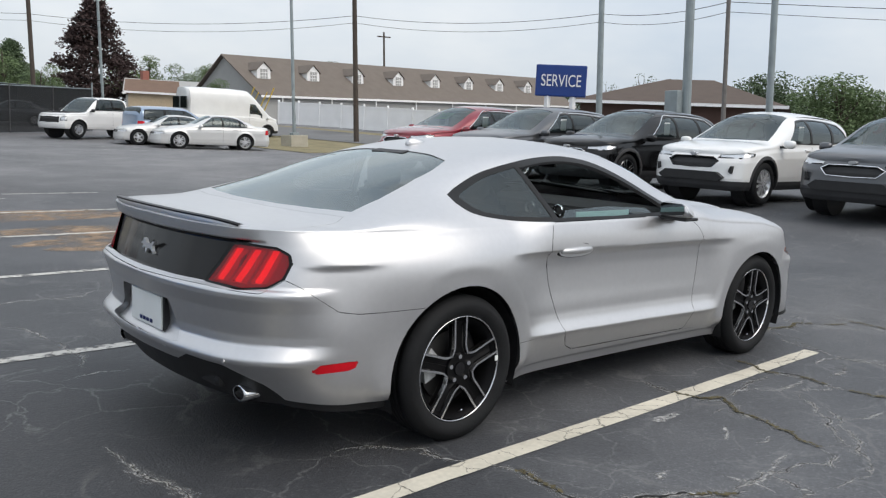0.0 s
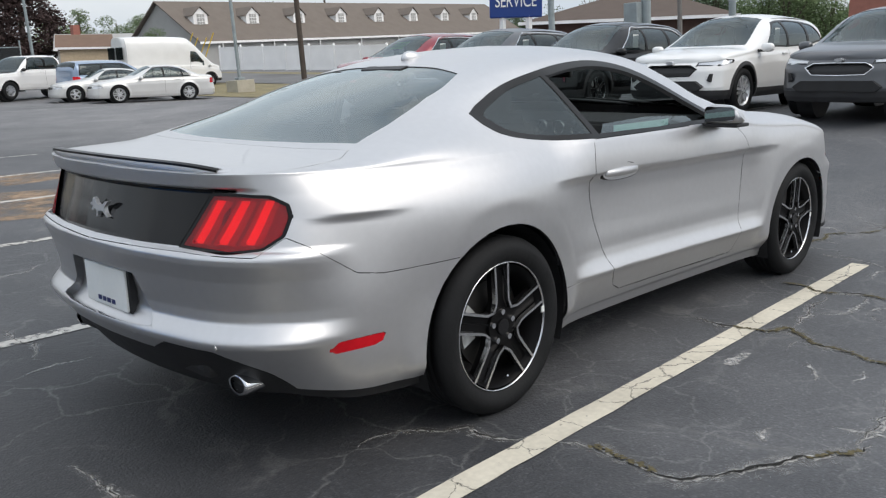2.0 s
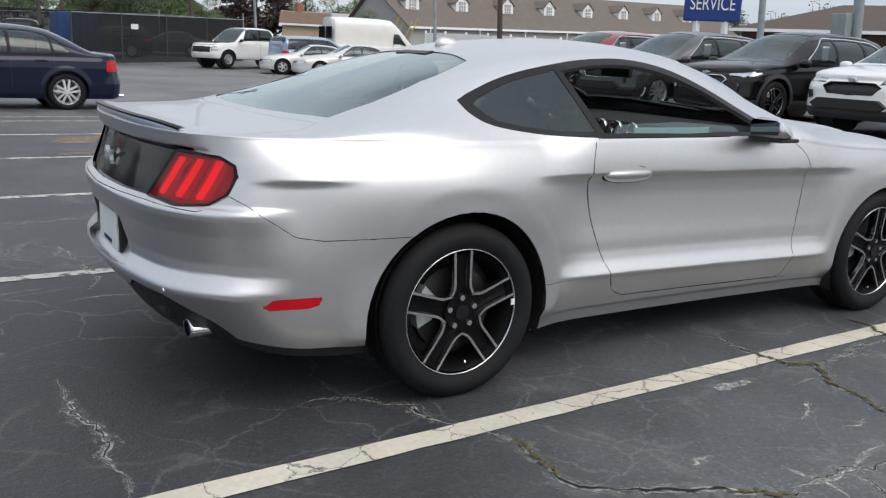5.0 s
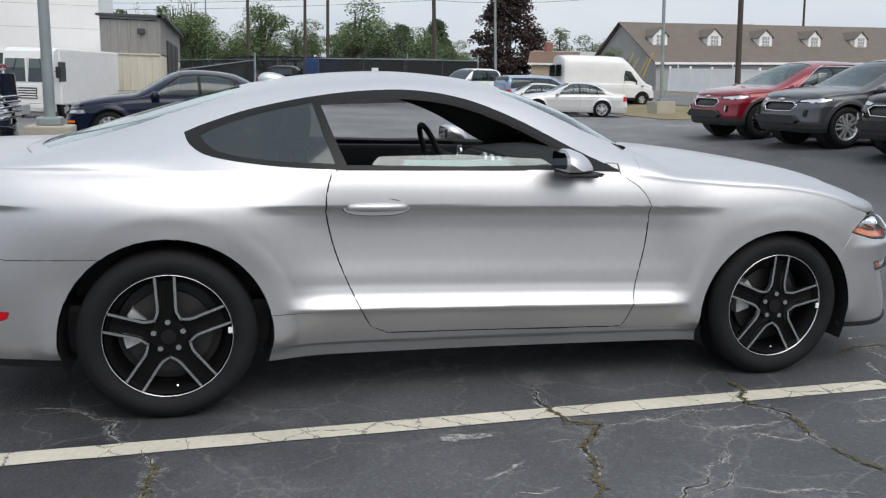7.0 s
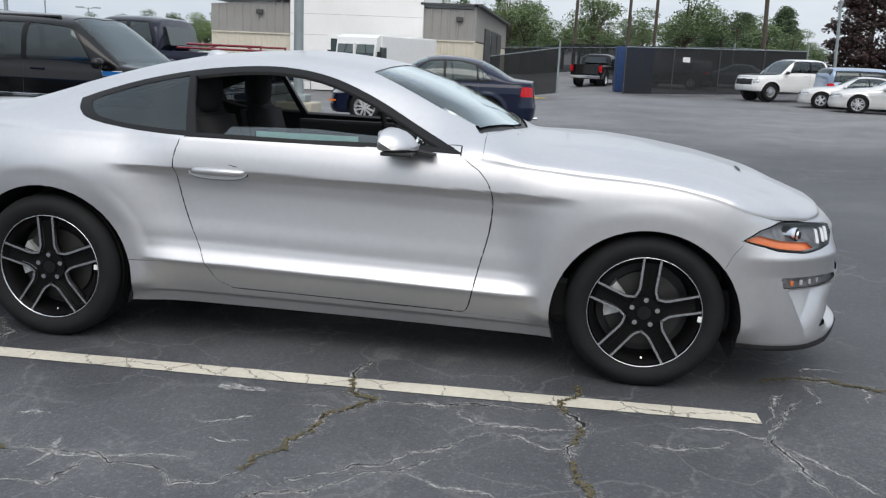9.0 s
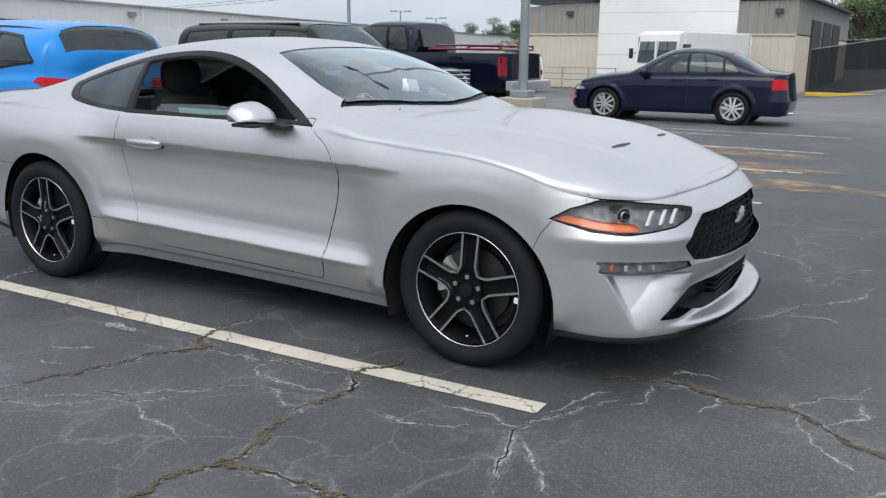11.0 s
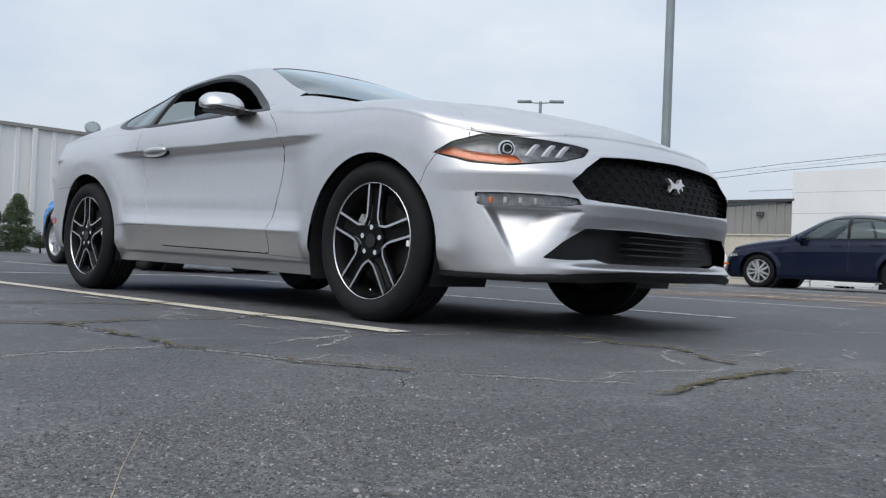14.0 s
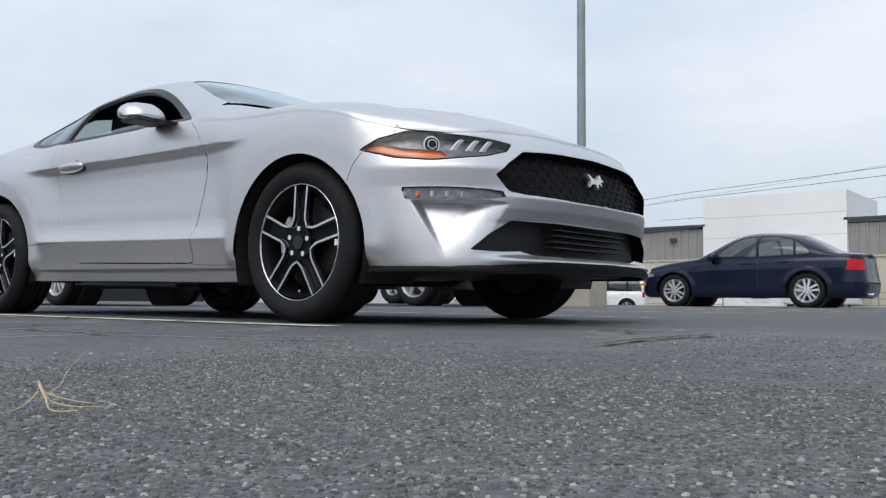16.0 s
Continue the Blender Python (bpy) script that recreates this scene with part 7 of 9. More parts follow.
def pickup(lab, paint_mat, at, wb, fo, ro, width, h, wheel, cab_back, name="pickup_truck", bottom=0.42, pane="carglass", chrome_grille=True):
    roof = h
    hood = h * 0.60
    rail = h * 0.665
    truck = plain_vehicle(name, lab, "truck", "", M[paint_mat], at, wb, fo, ro, width,
        [(-ro - 0.2, rail - 0.03), (cab_back, rail - 0.02), (wb - 0.8, rail - 0.05), (wb - 0.4, hood - 0.06), (wb + 0.3, hood - 0.09), (wb + fo, hood - 0.16)],
        [(-ro - 0.2, rail), (cab_back - 0.12, rail + 0.005), (cab_back - 0.04, rail + 0.1), (cab_back + 0.05, roof - 0.12), (cab_back + 0.3, roof - 0.01), (cab_back + 1.0, roof), (wb - 1.35, roof - 0.04), (wb - 1.0, roof - 0.2), (wb - 0.55, hood + 0.12), (wb - 0.42, hood + 0.03), (wb + 0.2, hood), (wb + fo - 0.25, hood - 0.06), (wb + fo - 0.08, hood - 0.14), (wb + fo + 0.1, hood - 0.2)],
        [[(wb - 1.95, rail + 0.035), (wb - 0.95, rail + 0.01), (wb - 1.22, roof - 0.18), (wb - 1.4, roof - 0.13), (wb - 1.92, roof - 0.12)], [(cab_back + 0.16, rail + 0.04), (wb - 2.02, rail + 0.035), (wb - 2.0, roof - 0.12), (cab_back + 0.3, roof - 0.13)]],
        (wb - 0.42, width * 0.42, wb - 1.25, width * 0.36), None, bottom=bottom, wheel=wheel, p=4.0, q=4.2, corner=0.2,
        head=[(0.72, hood - 0.40), (0.9, hood - 0.40), (1.06, hood - 0.38), (1.06, hood - 0.19), (0.9, hood - 0.19), (0.72, hood - 0.22)],
        grille=[(0, hood - 0.21), (0.66, hood - 0.22), (0.66, hood - 0.47), (0, hood - 0.48)], tail=[(0.80, rail - 0.45), (0.9, rail - 0.45), (1.02, rail - 0.45), (1.02, rail - 0.08), (0.9, rail - 0.08), (0.80, rail - 0.08)],
        hood_x=wb - 0.38, pane_mat=pane, tail_face=0.02, arch=wheel[0] + 0.08, mirror_mat=M["trim"])
    part("back_window", add_prism(bmesh.new(), [(cab_back - 0.075, rail + 0.10), (cab_back + 0.015, roof - 0.20), (cab_back + 0.08, roof - 0.20), (cab_back + 0.08, rail + 0.10)], 1, -width * 0.33, width * 0.33), M["privacy"], truck, "dark cab back glass")
    return truck



ptruck = pickup("white full-size crew-cab pickup truck", "white", heading(15.06, 40.0, 200), 3.68, 0.95, 1.2, 2.03, 1.96, (0.40, 0.26, 0.24, "split"), 0.75)
btruck = pickup("dark blue heavy-duty pickup with a red rack in its bed", "truckblue", heading(-4.55, 12.55, 180), 3.6, 0.97, 1.25, 2.03, 1.94, (0.42, 0.28, 0.23, "five"), 0.95, bottom=0.52, pane="privacy")
for c_ in btruck.children:
    if c_.name.startswith("tail_light"):
        c_.data.materials[0] = M["taildark"]
rack = new("bed_rack")
rack.parent = btruck
rack["label"] = "red steel bed rack"
for a, b in (((-1.0, -0.75, 1.355), (0.7, -0.75, 1.355)), ((-1.0, 0.75, 1.355), (0.7, 0.75, 1.355)), ((-1.0, -0.75, 1.355), (-1.0, 0.75, 1.355)), ((0.7, -0.75, 1.355), (0.7, 0.75, 1.355)), ((-0.3, -0.75, 1.355), (-0.3, 0.75, 1.355)),
             ((-1.0, -0.75, 1.43), (0.5, -0.75, 1.43)), ((0.7, -0.75, 1.355), (0.5, -0.75, 1.43)), ((-0.3, -0.75, 1.355), (-0.15, -0.75, 1.43)), ((-1.0, -0.75, 1.33), (-1.0, -0.75, 1.45)), ((-1.0, 0.75, 1.43), (0.5, 0.75, 1.43)), ((-1.0, 0.75, 1.33), (-1.0, 0.75, 1.45))):
    part("bar", add_cyl(bmesh.new(), a, b, 0.022, 0.022, 8), M["red"], rack)
part("rear_step_bumper", box_bm(-1.36, -1.22, -0.95, 0.95, 0.55, 0.74, bevel=0.02), M["alloy"], btruck, "grey step bumper")
for k in range(3):
    part("side_lettering", box_bm(-0.25 + 0.11 * k, -0.17 + 0.11 * k, -1.018, -1.012, 1.14, 1.21), M["chrome"], btruck, "silver decal bar")
    part("side_lettering", box_bm(-0.25 + 0.11 * k, -0.17 + 0.11 * k, 1.012, 1.018, 1.14, 1.21), M["chrome"], btruck, "silver decal bar")
gtruck = pickup("black pickup truck standing in the gateway", "black", heading(3.9, 49.0, 72), 3.5, 0.95, 1.2, 2.0, 1.92, (0.39, 0.26, 0.23, "split"), 0.9, pane="privacy")
part("rear_bumper", box_bm(-1.30, -1.18, -0.9, 0.9, 0.45, 0.62, bevel=0.02), M["chrome"], gtruck, "chrome rear bumper")
for sg in (-1, 1):
    part("lamp_glow", box_bm(-1.225, -1.19, sg * 0.88 - 0.07, sg * 0.88 + 0.07, 0.95, 1.2, bevel=0.01), M["tailred"], gtruck)


def boxy(lab, paint_mat, at, wb, fo, ro, width, h, wheel, name="large_suv", category="car", pane="privacy", bottom=0.3, hood=None, rails=True):
    hood = hood or h * 0.60
    bl = h * 0.60
    return plain_vehicle(name, lab, category, "", M[paint_mat], at, wb, fo, ro, width,
        [(-ro - 0.2, bl), (0, bl), (wb - 0.9, bl - 0.02), (wb - 0.3, hood - 0.07), (wb + 0.4, hood - 0.10), (wb + fo, hood - 0.14)],
        [(-ro - 0.1, bl), (-ro + 0.03, bl + 0.12), (-ro + 0.14, h - 0.18), (-ro + 0.35, h - 0.02), (0.5, h), (wb - 1.4, h - 0.03), (wb - 1.1, h - 0.13), (wb - 0.55, hood + 0.12), (wb - 0.4, hood + 0.03), (wb + 0.3, hood), (wb + fo - 0.2, hood - 0.04), (wb + fo - 0.08, hood - 0.10), (wb + fo + 0.1, hood - 0.16)],
        [[(wb - 1.85, bl + 0.05), (wb - 0.9, bl + 0.04), (wb - 1.2, h - 0.22), (wb - 1.82, h - 0.16)], [(wb - 2.75, bl + 0.05), (wb - 1.92, bl + 0.05), (wb - 1.9, h - 0.16), (wb - 2.72, h - 0.16)], [(-ro + 0.3, bl + 0.07), (wb - 2.85, bl + 0.05), (wb - 2.82, h - 0.16), (-ro + 0.42, h - 0.2)]],
        (wb - 0.42, width * 0.42, wb - 1.2, width * 0.36), (-ro + 0.06, width * 0.36, -ro + 0.2, width * 0.34), bottom=bottom, wheel=wheel, p=4.0, q=4.0, corner=0.22,
        head=[(0.74, hood - 0.36), (0.9, hood - 0.36), (1.08, hood - 0.34), (1.08, hood - 0.13), (0.9, hood - 0.13), (0.74, hood - 0.15)],
        grille=[(0, hood - 0.12), (0.62, hood - 0.13), (0.58, hood - 0.40), (0, hood - 0.44)], tail=[(0.84, bl - 0.25), (0.9, bl - 0.25), (1.02, bl - 0.25), (1.02, bl + 0.0), (0.9, bl + 0.0), (0.84, bl + 0.0)],
        hood_x=wb - 0.36, pane_mat=pane, grille_mat="chrome" if rails else "trim", tail_face=0.02)


big_suv = boxy("black full-size suv with a bright chrome grille", "black", heading(-6.25, 7.72, 0), 2.95, 1.0, 1.2, 2.0, 1.77, (0.40, 0.27, 0.27, "five"))
for k in range(5):
    part("grille_bar", box_bm(3.90, 3.955, -0.52, 0.52, 0.735 + 0.065 * k, 0.765 + 0.065 * k, bevel=0.008), M["chrome"], big_suv)
for sg in (-1, 1):
    part("side_trim", box_bm(0.55, 2.35, sg * 0.998 - 0.012, sg * 0.998 + 0.012, 0.60, 0.64, bevel=0.005), M["chrome"], big_suv, "chrome door strip")
    part("fender_vent", box_bm(2.25, 2.55, sg * 0.995 - 0.012, sg * 0.995 + 0.012, 0.92, 1.0, bevel=0.01), M["chrome"], big_suv, "chrome fender vent")
    rb_ = bmesh.new()
    add_cyl(rb_, (-0.7, sg * 0.70, 1.705), (1.5, sg * 0.70, 1.705), 0.018, 0.018, 8)
    for x in (-0.7, 0.4, 1.5):
        add_cyl(rb_, (x, sg * 0.70, 1.64), (x, sg * 0.70, 1.705), 0.018, 0.018, 8)
    part("roof_rail", rb_, M["trim"], big_suv)
boxy_suv = boxy("white boxy suv with dark windows", "white", heading(-13.6, 34.3, 205), 2.76, 0.85, 0.95, 1.86, 1.79, (0.37, 0.24, 0.24, "five"), rails=False)

minivan = plain_vehicle("minivan", "pale blue minivan seen from behind", "car", "", M["paleblue"], heading(14.58, 36.05, 8), 3.0, 0.98, 1.12, 1.95,
    [(-1.3, 1.06), (0, 1.05), (1.6, 1.0), (2.5, 0.95), (3.3, 0.84), (4.0, 0.72)],
    [(-1.3, 1.06), (-1.1, 1.12), (-0.98, 1.5), (-0.8, 1.68), (0, 1.735), (1.2, 1.735), (1.7, 1.66), (2.3, 1.34), (2.85, 1.05), (3.3, 0.96), (3.7, 0.84), (4.0, 0.7)],
    [[(1.35, 1.07), (2.3, 1.04), (1.9, 1.32), (1.4, 1.55)], [(0.3, 1.09), (1.28, 1.07), (1.3, 1.56), (0.32, 1.57)], [(-0.82, 1.12), (0.22, 1.09), (0.24, 1.57), (-0.72, 1.53)]],
    (2.78, 0.75, 1.6, 0.6), (-1.08, 0.72, -0.84, 0.64), bottom=0.24, wheel=(0.34, 0.225, 0.21, "split"), head=[(0.55, 0.62), (0.9, 0.63), (1.2, 0.72), (0.9, 0.78), (0.55, 0.72)],
    grille=[(0, 0.72), (0.45, 0.71), (0.4, 0.60), (0, 0.60)], tail=[(0.70, 0.86), (0.9, 0.86), (1.1, 0.90), (1.05, 1.02), (0.9, 1.03), (0.7, 1.02)], p=3.2, q=3.4, pane_mat="privacy")

van = plain_vehicle("cargo_van", "tall white panel van", "van", "", M["white"], heading(20.29, 42.18, 0), 3.75, 0.98, 1.3, 2.06,
    [(-1.5, 1.25), (2.6, 1.25), (3.2, 1.2), (3.9, 1.08), (4.8, 0.95)],
    [(-1.5, 1.25), (-1.32, 1.4), (-1.26, 2.55), (-1.05, 2.72), (0, 2.76), (2.2, 2.74), (2.7, 2.6), (3.2, 2.15), (3.75, 1.55), (4.05, 1.3), (4.45, 1.16), (4.65, 1.0), (4.8, 0.9)],
    [[(2.55, 1.32), (3.45, 1.27), (3.2, 1.62), (2.95, 1.92), (2.6, 1.95)]],
    (4.0, 0.82, 2.95, 0.72), None, bottom=0.32, wheel=(0.36, 0.23, 0.2, "five"), p=5.0, q=5.0, corner=0.25, clad=0.46,
    head=[(0.7, 0.80), (0.9, 0.80), (1.1, 0.86), (1.05, 1.02), (0.9, 1.0), (0.7, 0.92)], grille=[(0, 0.92), (0.6, 0.9), (0.55, 0.68), (0, 0.66)], tail=[(0.9, 0.9), (1.0, 0.9), (1.0, 1.5), (0.9, 1.5)])
part("back_window", box_bm(-1.315, -1.27, -0.85, -0.1, 1.55, 2.2, bevel=0.02), M["privacy"], van)
part("back_window", box_bm(-1.315, -1.27, 0.1, 0.85, 1.55, 2.2, bevel=0.02), M["privacy"], van)


def step_van(at):
    """A flat-fronted delivery van; its face looks to +x."""
    van_ = thing("step_van", "old white flat-fronted delivery step van", "van")
    body = box_bm(-5.4, -0.55, -1.15, 1.15, 0.55, 2.85, bevel=0.08)
    add_prism(body, [(-0.6, 0.6), (-0.05, 0.62), (0.0, 0.9), (-0.02, 1.35), (-0.25, 2.7), (-0.6, 2.85)], 1, -1.10, 1.10)
    part("body", body, M["white"], van_)
    for sg in (-1, 1):
        w = add_prism(bmesh.new(), [(-0.035, 1.48), (-0.20, 2.38), (-0.17, 2.4), (-0.005, 1.48)], 1, sg * 0.06, sg * 1.0)
        part("windshield", w, M["carglass"], van_)
        part("headlight", add_cyl(bmesh.new(), (-0.06, sg * 0.78, 1.02), (0.03, sg * 0.78, 1.02), 0.10, 0.10, 20), M["lamp_in"], van_)
        part("marker", box_bm(-0.02, 0.03, sg * 0.98 - 0.05, sg * 0.98 + 0.05, 0.98, 1.08), M["amber"], van_)
        wp = add_cyl(bmesh.new(), (-0.17, sg * 0.5, 2.42), (-0.05, sg * 0.62, 1.9), 0.012, 0.012, 6)
        part("wiper", wp, M["trim"], van_)
        mrr = box_bm(-0.05, 0.02, sg * 1.38 - 0.1, sg * 1.38 + 0.1, 1.65, 2.1, bevel=0.02)
        add_cyl(mrr, (-0.2, sg * 1.1, 1.9), (-0.02, sg * 1.38, 1.9), 0.015, 0.015, 6)
        part("mirror", mrr, M["trim"], van_)
        for x in (-0.95, -4.2):
            add_wheel(van_, "five", 0.38, 0.24, 0.21, x, sg * 1.0, 0.38)
        part("side_window", box_bm(-0.95, -0.45, sg * 1.145 - 0.02, sg * 1.145 + 0.02, 1.5, 2.3, bevel=0.02), M["carglass"], van_)
    part("grille", box_bm(-0.04, 0.02, -0.42, 0.42, 0.80, 1.25, bevel=0.02), M["trim"], van_)
    for k in range(4):
        part("grille_bar", box_bm(0.0, 0.035, -0.40, 0.40, 0.84 + 0.1 * k, 0.89 + 0.1 * k, bevel=0.01), M["white"], van_)
    part("bumper", box_bm(-0.1, 0.12, -1.15, 1.15, 0.42, 0.60, bevel=0.03), M["white"], van_)
    part("screen_post", box_bm(-0.2, -0.01, -0.05, 0.05, 1.45, 2.45), M["white"], van_)
    van_.matrix_world = at
    return van_


step_van(heading(-7.2, 34.1, -112))


# ---------- buildings, fences, poles ----------
M["bldwhite"] = material("white_metal_panel", (0.80, 0.80, 0.79), rough=0.55, var=0.05, scale=0.5, fine=0.02)
M["bldgrey"] = material("grey_metal_siding", (0.28, 0.275, 0.26), rough=0.6, var=0.08, scale=0.8, fine=0.03)
M["bldbeige"] = material("beige_metal_siding", (0.58, 0.54, 0.45), rough=0.6, var=0.06, scale=0.8, fine=0.03)
M["darkmetal"] = material("dark_trim_metal", (0.06, 0.06, 0.062), rough=0.5, var=0.1)
M["galv"] = material("grey_painted_steel", (0.27, 0.31, 0.32), rough=0.5, metal=0.3, var=0.12, scale=3)
M["concrete"] = material("concrete", (0.42, 0.39, 0.32), rough=0.9, var=0.15, scale=3, fine=0.1, bump=0.3)
M["wood_pole"] = material("weathered_pole_wood", (0.075, 0.06, 0.05), rough=0.9, var=0.2, scale=5, fine=0.15)
M["greywood"] = material("grey_pole_wood", (0.17, 0.16, 0.15), rough=0.9, var=0.2, scale=5, fine=0.1)
M["screen"] = material("black_fence_screen", (0.012, 0.014, 0.016), rough=0.8, var=0.15, scale=1.5, alpha=0.88)
M["vinyl"] = material("white_vinyl", (0.86, 0.855, 0.85), rough=0.45, var=0.04, scale=1.0)
M["shingle"] = material("brown_shingles", (0.16, 0.135, 0.115), rough=0.9, var=0.12, scale=1.2, fine=0.15)
M["shingle2"] = material("dark_brown_shingles", (0.10, 0.075, 0.062), rough=0.9, var=0.12, scale=1.2, fine=0.15)
M["shingle3"] = material("rust_shingles", (0.17, 0.11, 0.08), rough=0.9, var=0.12, scale=1.2, fine=0.1)
M["siding"] = material("grey_siding", (0.36, 0.36, 0.35), rough=0.7, var=0.05, scale=1.0)
M["brick"] = material("red_brick", (0.34, 0.14, 0.11), rough=0.85, var=0.15, scale=4.0, fine=0.15)
M["darkbrick"] = material("brown_brick", (0.085, 0.05, 0.04), rough=0.85, var=0.15, scale=4.0, fine=0.15)
M["signblue"] = material("blue_sign_face", (0.012, 0.045, 0.21), rough=0.35, var=0.03)
M["signtext"] = material("white_sign_text", (0.8, 0.8, 0.8), rough=0.4, var=0.02)
M["wire"] = material("black_wire", (0.012, 0.012, 0.012), rough=0.7, var=0.1)
M["yellow"] = material("yellow_guard", (0.62, 0.42, 0.05), rough=0.5, var=0.1)
M["winpane"] = material("window_pane", (0.03, 0.05, 0.05), rough=0.06, coat=0.5, var=0.1)
M["cone"] = material("orange_cone", (0.75, 0.10, 0.03), rough=0.5, var=0.08)
M["tan"] = material("tan_stucco", (0.50, 0.40, 0.28), rough=0.85, var=0.08)
M["bluebox"] = material("blue_container_paint", (0.016, 0.05, 0.15), rough=0.5, var=0.12)


UP = Vector((-0.033, 0.031, 1.0)).normalized()


def plumb(x, y, z):
    """The lot falls slightly: what is built plumb beyond it leans by this against the lot, about its foot."""
    return Matrix.Translation((x, y, z)) @ Vector((0, 0, 1)).rotation_difference(UP).to_matrix().to_4x4() @ Matrix.Translation((-x, -y, -z))


def lean(x, y, z):
    k = z - gz(x, y)
    return (x + UP.x * k, y + UP.y * k, z)


def gz(x, y):
    return float(ground_height(x, y))


def ribbed_wall(name, x0, y0, x1, y1, z0, z1, mat, parent, pitch=0.3, depth=0.03, thick=0.2, label="", slope=0.0):
    """A metal wall with upright ribs, from one ground point to the other; its face is to the right of the way."""
    a, b = Vector((x0, y0)), Vector((x1, y1))
    d = b - a
    n = max(2, int(d.length / pitch))
    u = d / d.length
    nn = Vector((u.y, -u.x))
    bm = bmesh.new()
    prof = []
    for i in range(n):
        for f_, o_ in ((0.0, 0), (0.70, 0), (0.76, depth), (0.94, depth)):
            prof.append(((i + f_) / n, o_))
    prof.append((1.0, 0.0))
    rows = []
    for f_, o_ in prof:
        p_ = a + d * f_ + nn * o_
        q_ = a + d * f_ - nn * thick
        zt = z1 + slope * f_
        rows.append([bm.verts.new((p_.x, p_.y, z0)), bm.verts.new((p_.x, p_.y, zt)), bm.verts.new((q_.x, q_.y, zt)), bm.verts.new((q_.x, q_.y, z0))])
    for r, s in zip(rows, rows[1:]):
        for k in range(4):
            j = (k + 1) % 4
            bm.faces.new((r[k], r[j], s[j], s[k]))
    bm.faces.new(rows[0][::-1])
    bm.faces.new(rows[-1])
    return part(name, bm, mat, parent, label)


def window_unit(parent, x0, x1, y, z0, z1, name="window"):
    fr = bmesh.new()
    t = 0.07
    add_box(fr, x0, x1, y - 0.06, y + 0.02, z0, z0 + t)
    add_box(fr, x0, x1, y - 0.06, y + 0.02, z1 - t, z1)
    add_box(fr, x0, x0 + t, y - 0.06, y + 0.02, z0 + t, z1 - t)
    add_box(fr, x1 - t, x1, y - 0.06, y + 0.02, z0 + t, z1 - t)
    w = part(name, fr, M["bldwhite"], parent)
    part("pane", box_bm(x0 + t, x1 - t, y - 0.03, y - 0.01, z0 + t, z1 - t), M["winpane"], w)


def body_shop():
    b = thing("workshop_building", "grey and beige metal workshop with a tall white front", "building")
    y, z = 40.0, -1.2
    b.location = (-0.3, 0, 0.70)
    for x0, x1 in ((-16.1, -11.7), (-4.7, -2.0)):
        ribbed_wall("lower_wall", x0, y, x1, y, z, 1.55, M["bldbeige"], b, 0.30)
        ribbed_wall("upper_wall", x0, y, x1, y, 1.62, 3.15 if x0 > -10 else 3.0, M["bldgrey"], b, 0.42, 0.05, slope=0.0 if x0 > -10 else 0.30)
        part("ledge", box_bm(x0, x1, y - 0.08, y, 1.55, 1.62), M["bldbeige"], b)
        part("roof_edge", box_bm(x0 - 0.15, x1 + 0.1, y - 0.25, y + 0.2, 3.30, 3.42), M["darkmetal"], b)
        cx = (x0 + x1) / 2 + 0.5
        part("wall_lamp", box_bm(cx - 0.18, cx + 0.18, y - 0.22, y - 0.04, 2.55, 2.78, bevel=0.03), M["darkmetal"], b)
    ribbed_wall("side_wall", -2.0, y, -1.9, y + 20, z, 1.55, M["bldbeige"], b, 0.30)
    ribbed_wall("side_wall", -2.0, y, -1.9, y + 20, 1.62, 3.30, M["bldgrey"], b, 0.42, 0.05)
    part("side_roof_edge", add_prism(bmesh.new(), [(-2.1, y - 0.25), (-1.7, y - 0.25), (-1.6, y + 20), (-2.0, y + 20)], 2, 3.31, 3.43), M["darkmetal"], b)
    for k in range(3):
        yy = y + 4 + 4 * k
        xx = -2.0 + 0.1 * (yy - y) / 20 + 0.02
        part("side_door", add_prism(bmesh.new(), [(xx - 0.05, yy), (xx + 0.10, yy), (xx + 0.115, yy + 3.0), (xx - 0.035, yy + 3.0)], 2, z, 2.4), M["darkmetal"], b)
    front = bmesh.new()
    add_box(front, -11.7, -4.7, y - 0.25, y + 6, z, 4.75)
    part("front_block", front, M["bldwhite"], b, "tall white panel front")
    for k in range(4):
        part("panel_joint", box_bm(-11.7, -4.7, y - 0.256, y - 0.25, 0.55 + 1.05 * k, 0.565 + 1.05 * k), M["siding"], b)
    dr = part("door", box_bm(-9.65, -8.55, y - 0.30, y - 0.24, z, 1.62, bevel=0.02), M["bldwhite"], b)
    part("pane", box_bm(-9.5, -8.7, y - 0.32, y - 0.30, z + 0.2, 1.45), M["winpane"], dr)
    part("pipe", box_bm(-4.95, -4.85, y - 0.36, y - 0.26, z, 1.3), M["darkmetal"], b)
    window_unit(b, -4.75, -4.0, y, 0.25, 1.60)
    for x0, x1 in ((-16.0, -10.2), (-4.6, -2.1)):
        for zz in (0.45, 0.75, 1.05):
            part("rail", box_bm(x0, x1, y - 1.55, y - 1.5, z + zz, z + zz + 0.04), M["galv"], b)
        for x in np.arange(x0, x1 + 0.1, 1.45):
            part("rail_post", box_bm(x - 0.025, x + 0.025, y - 1.555, y - 1.50, z, z + 1.1), M["galv"], b)
    part("roof", box_bm(-16.1, -2.0, y, y + 18, 3.2, 3.30), M["galv"], b)


body_shop()


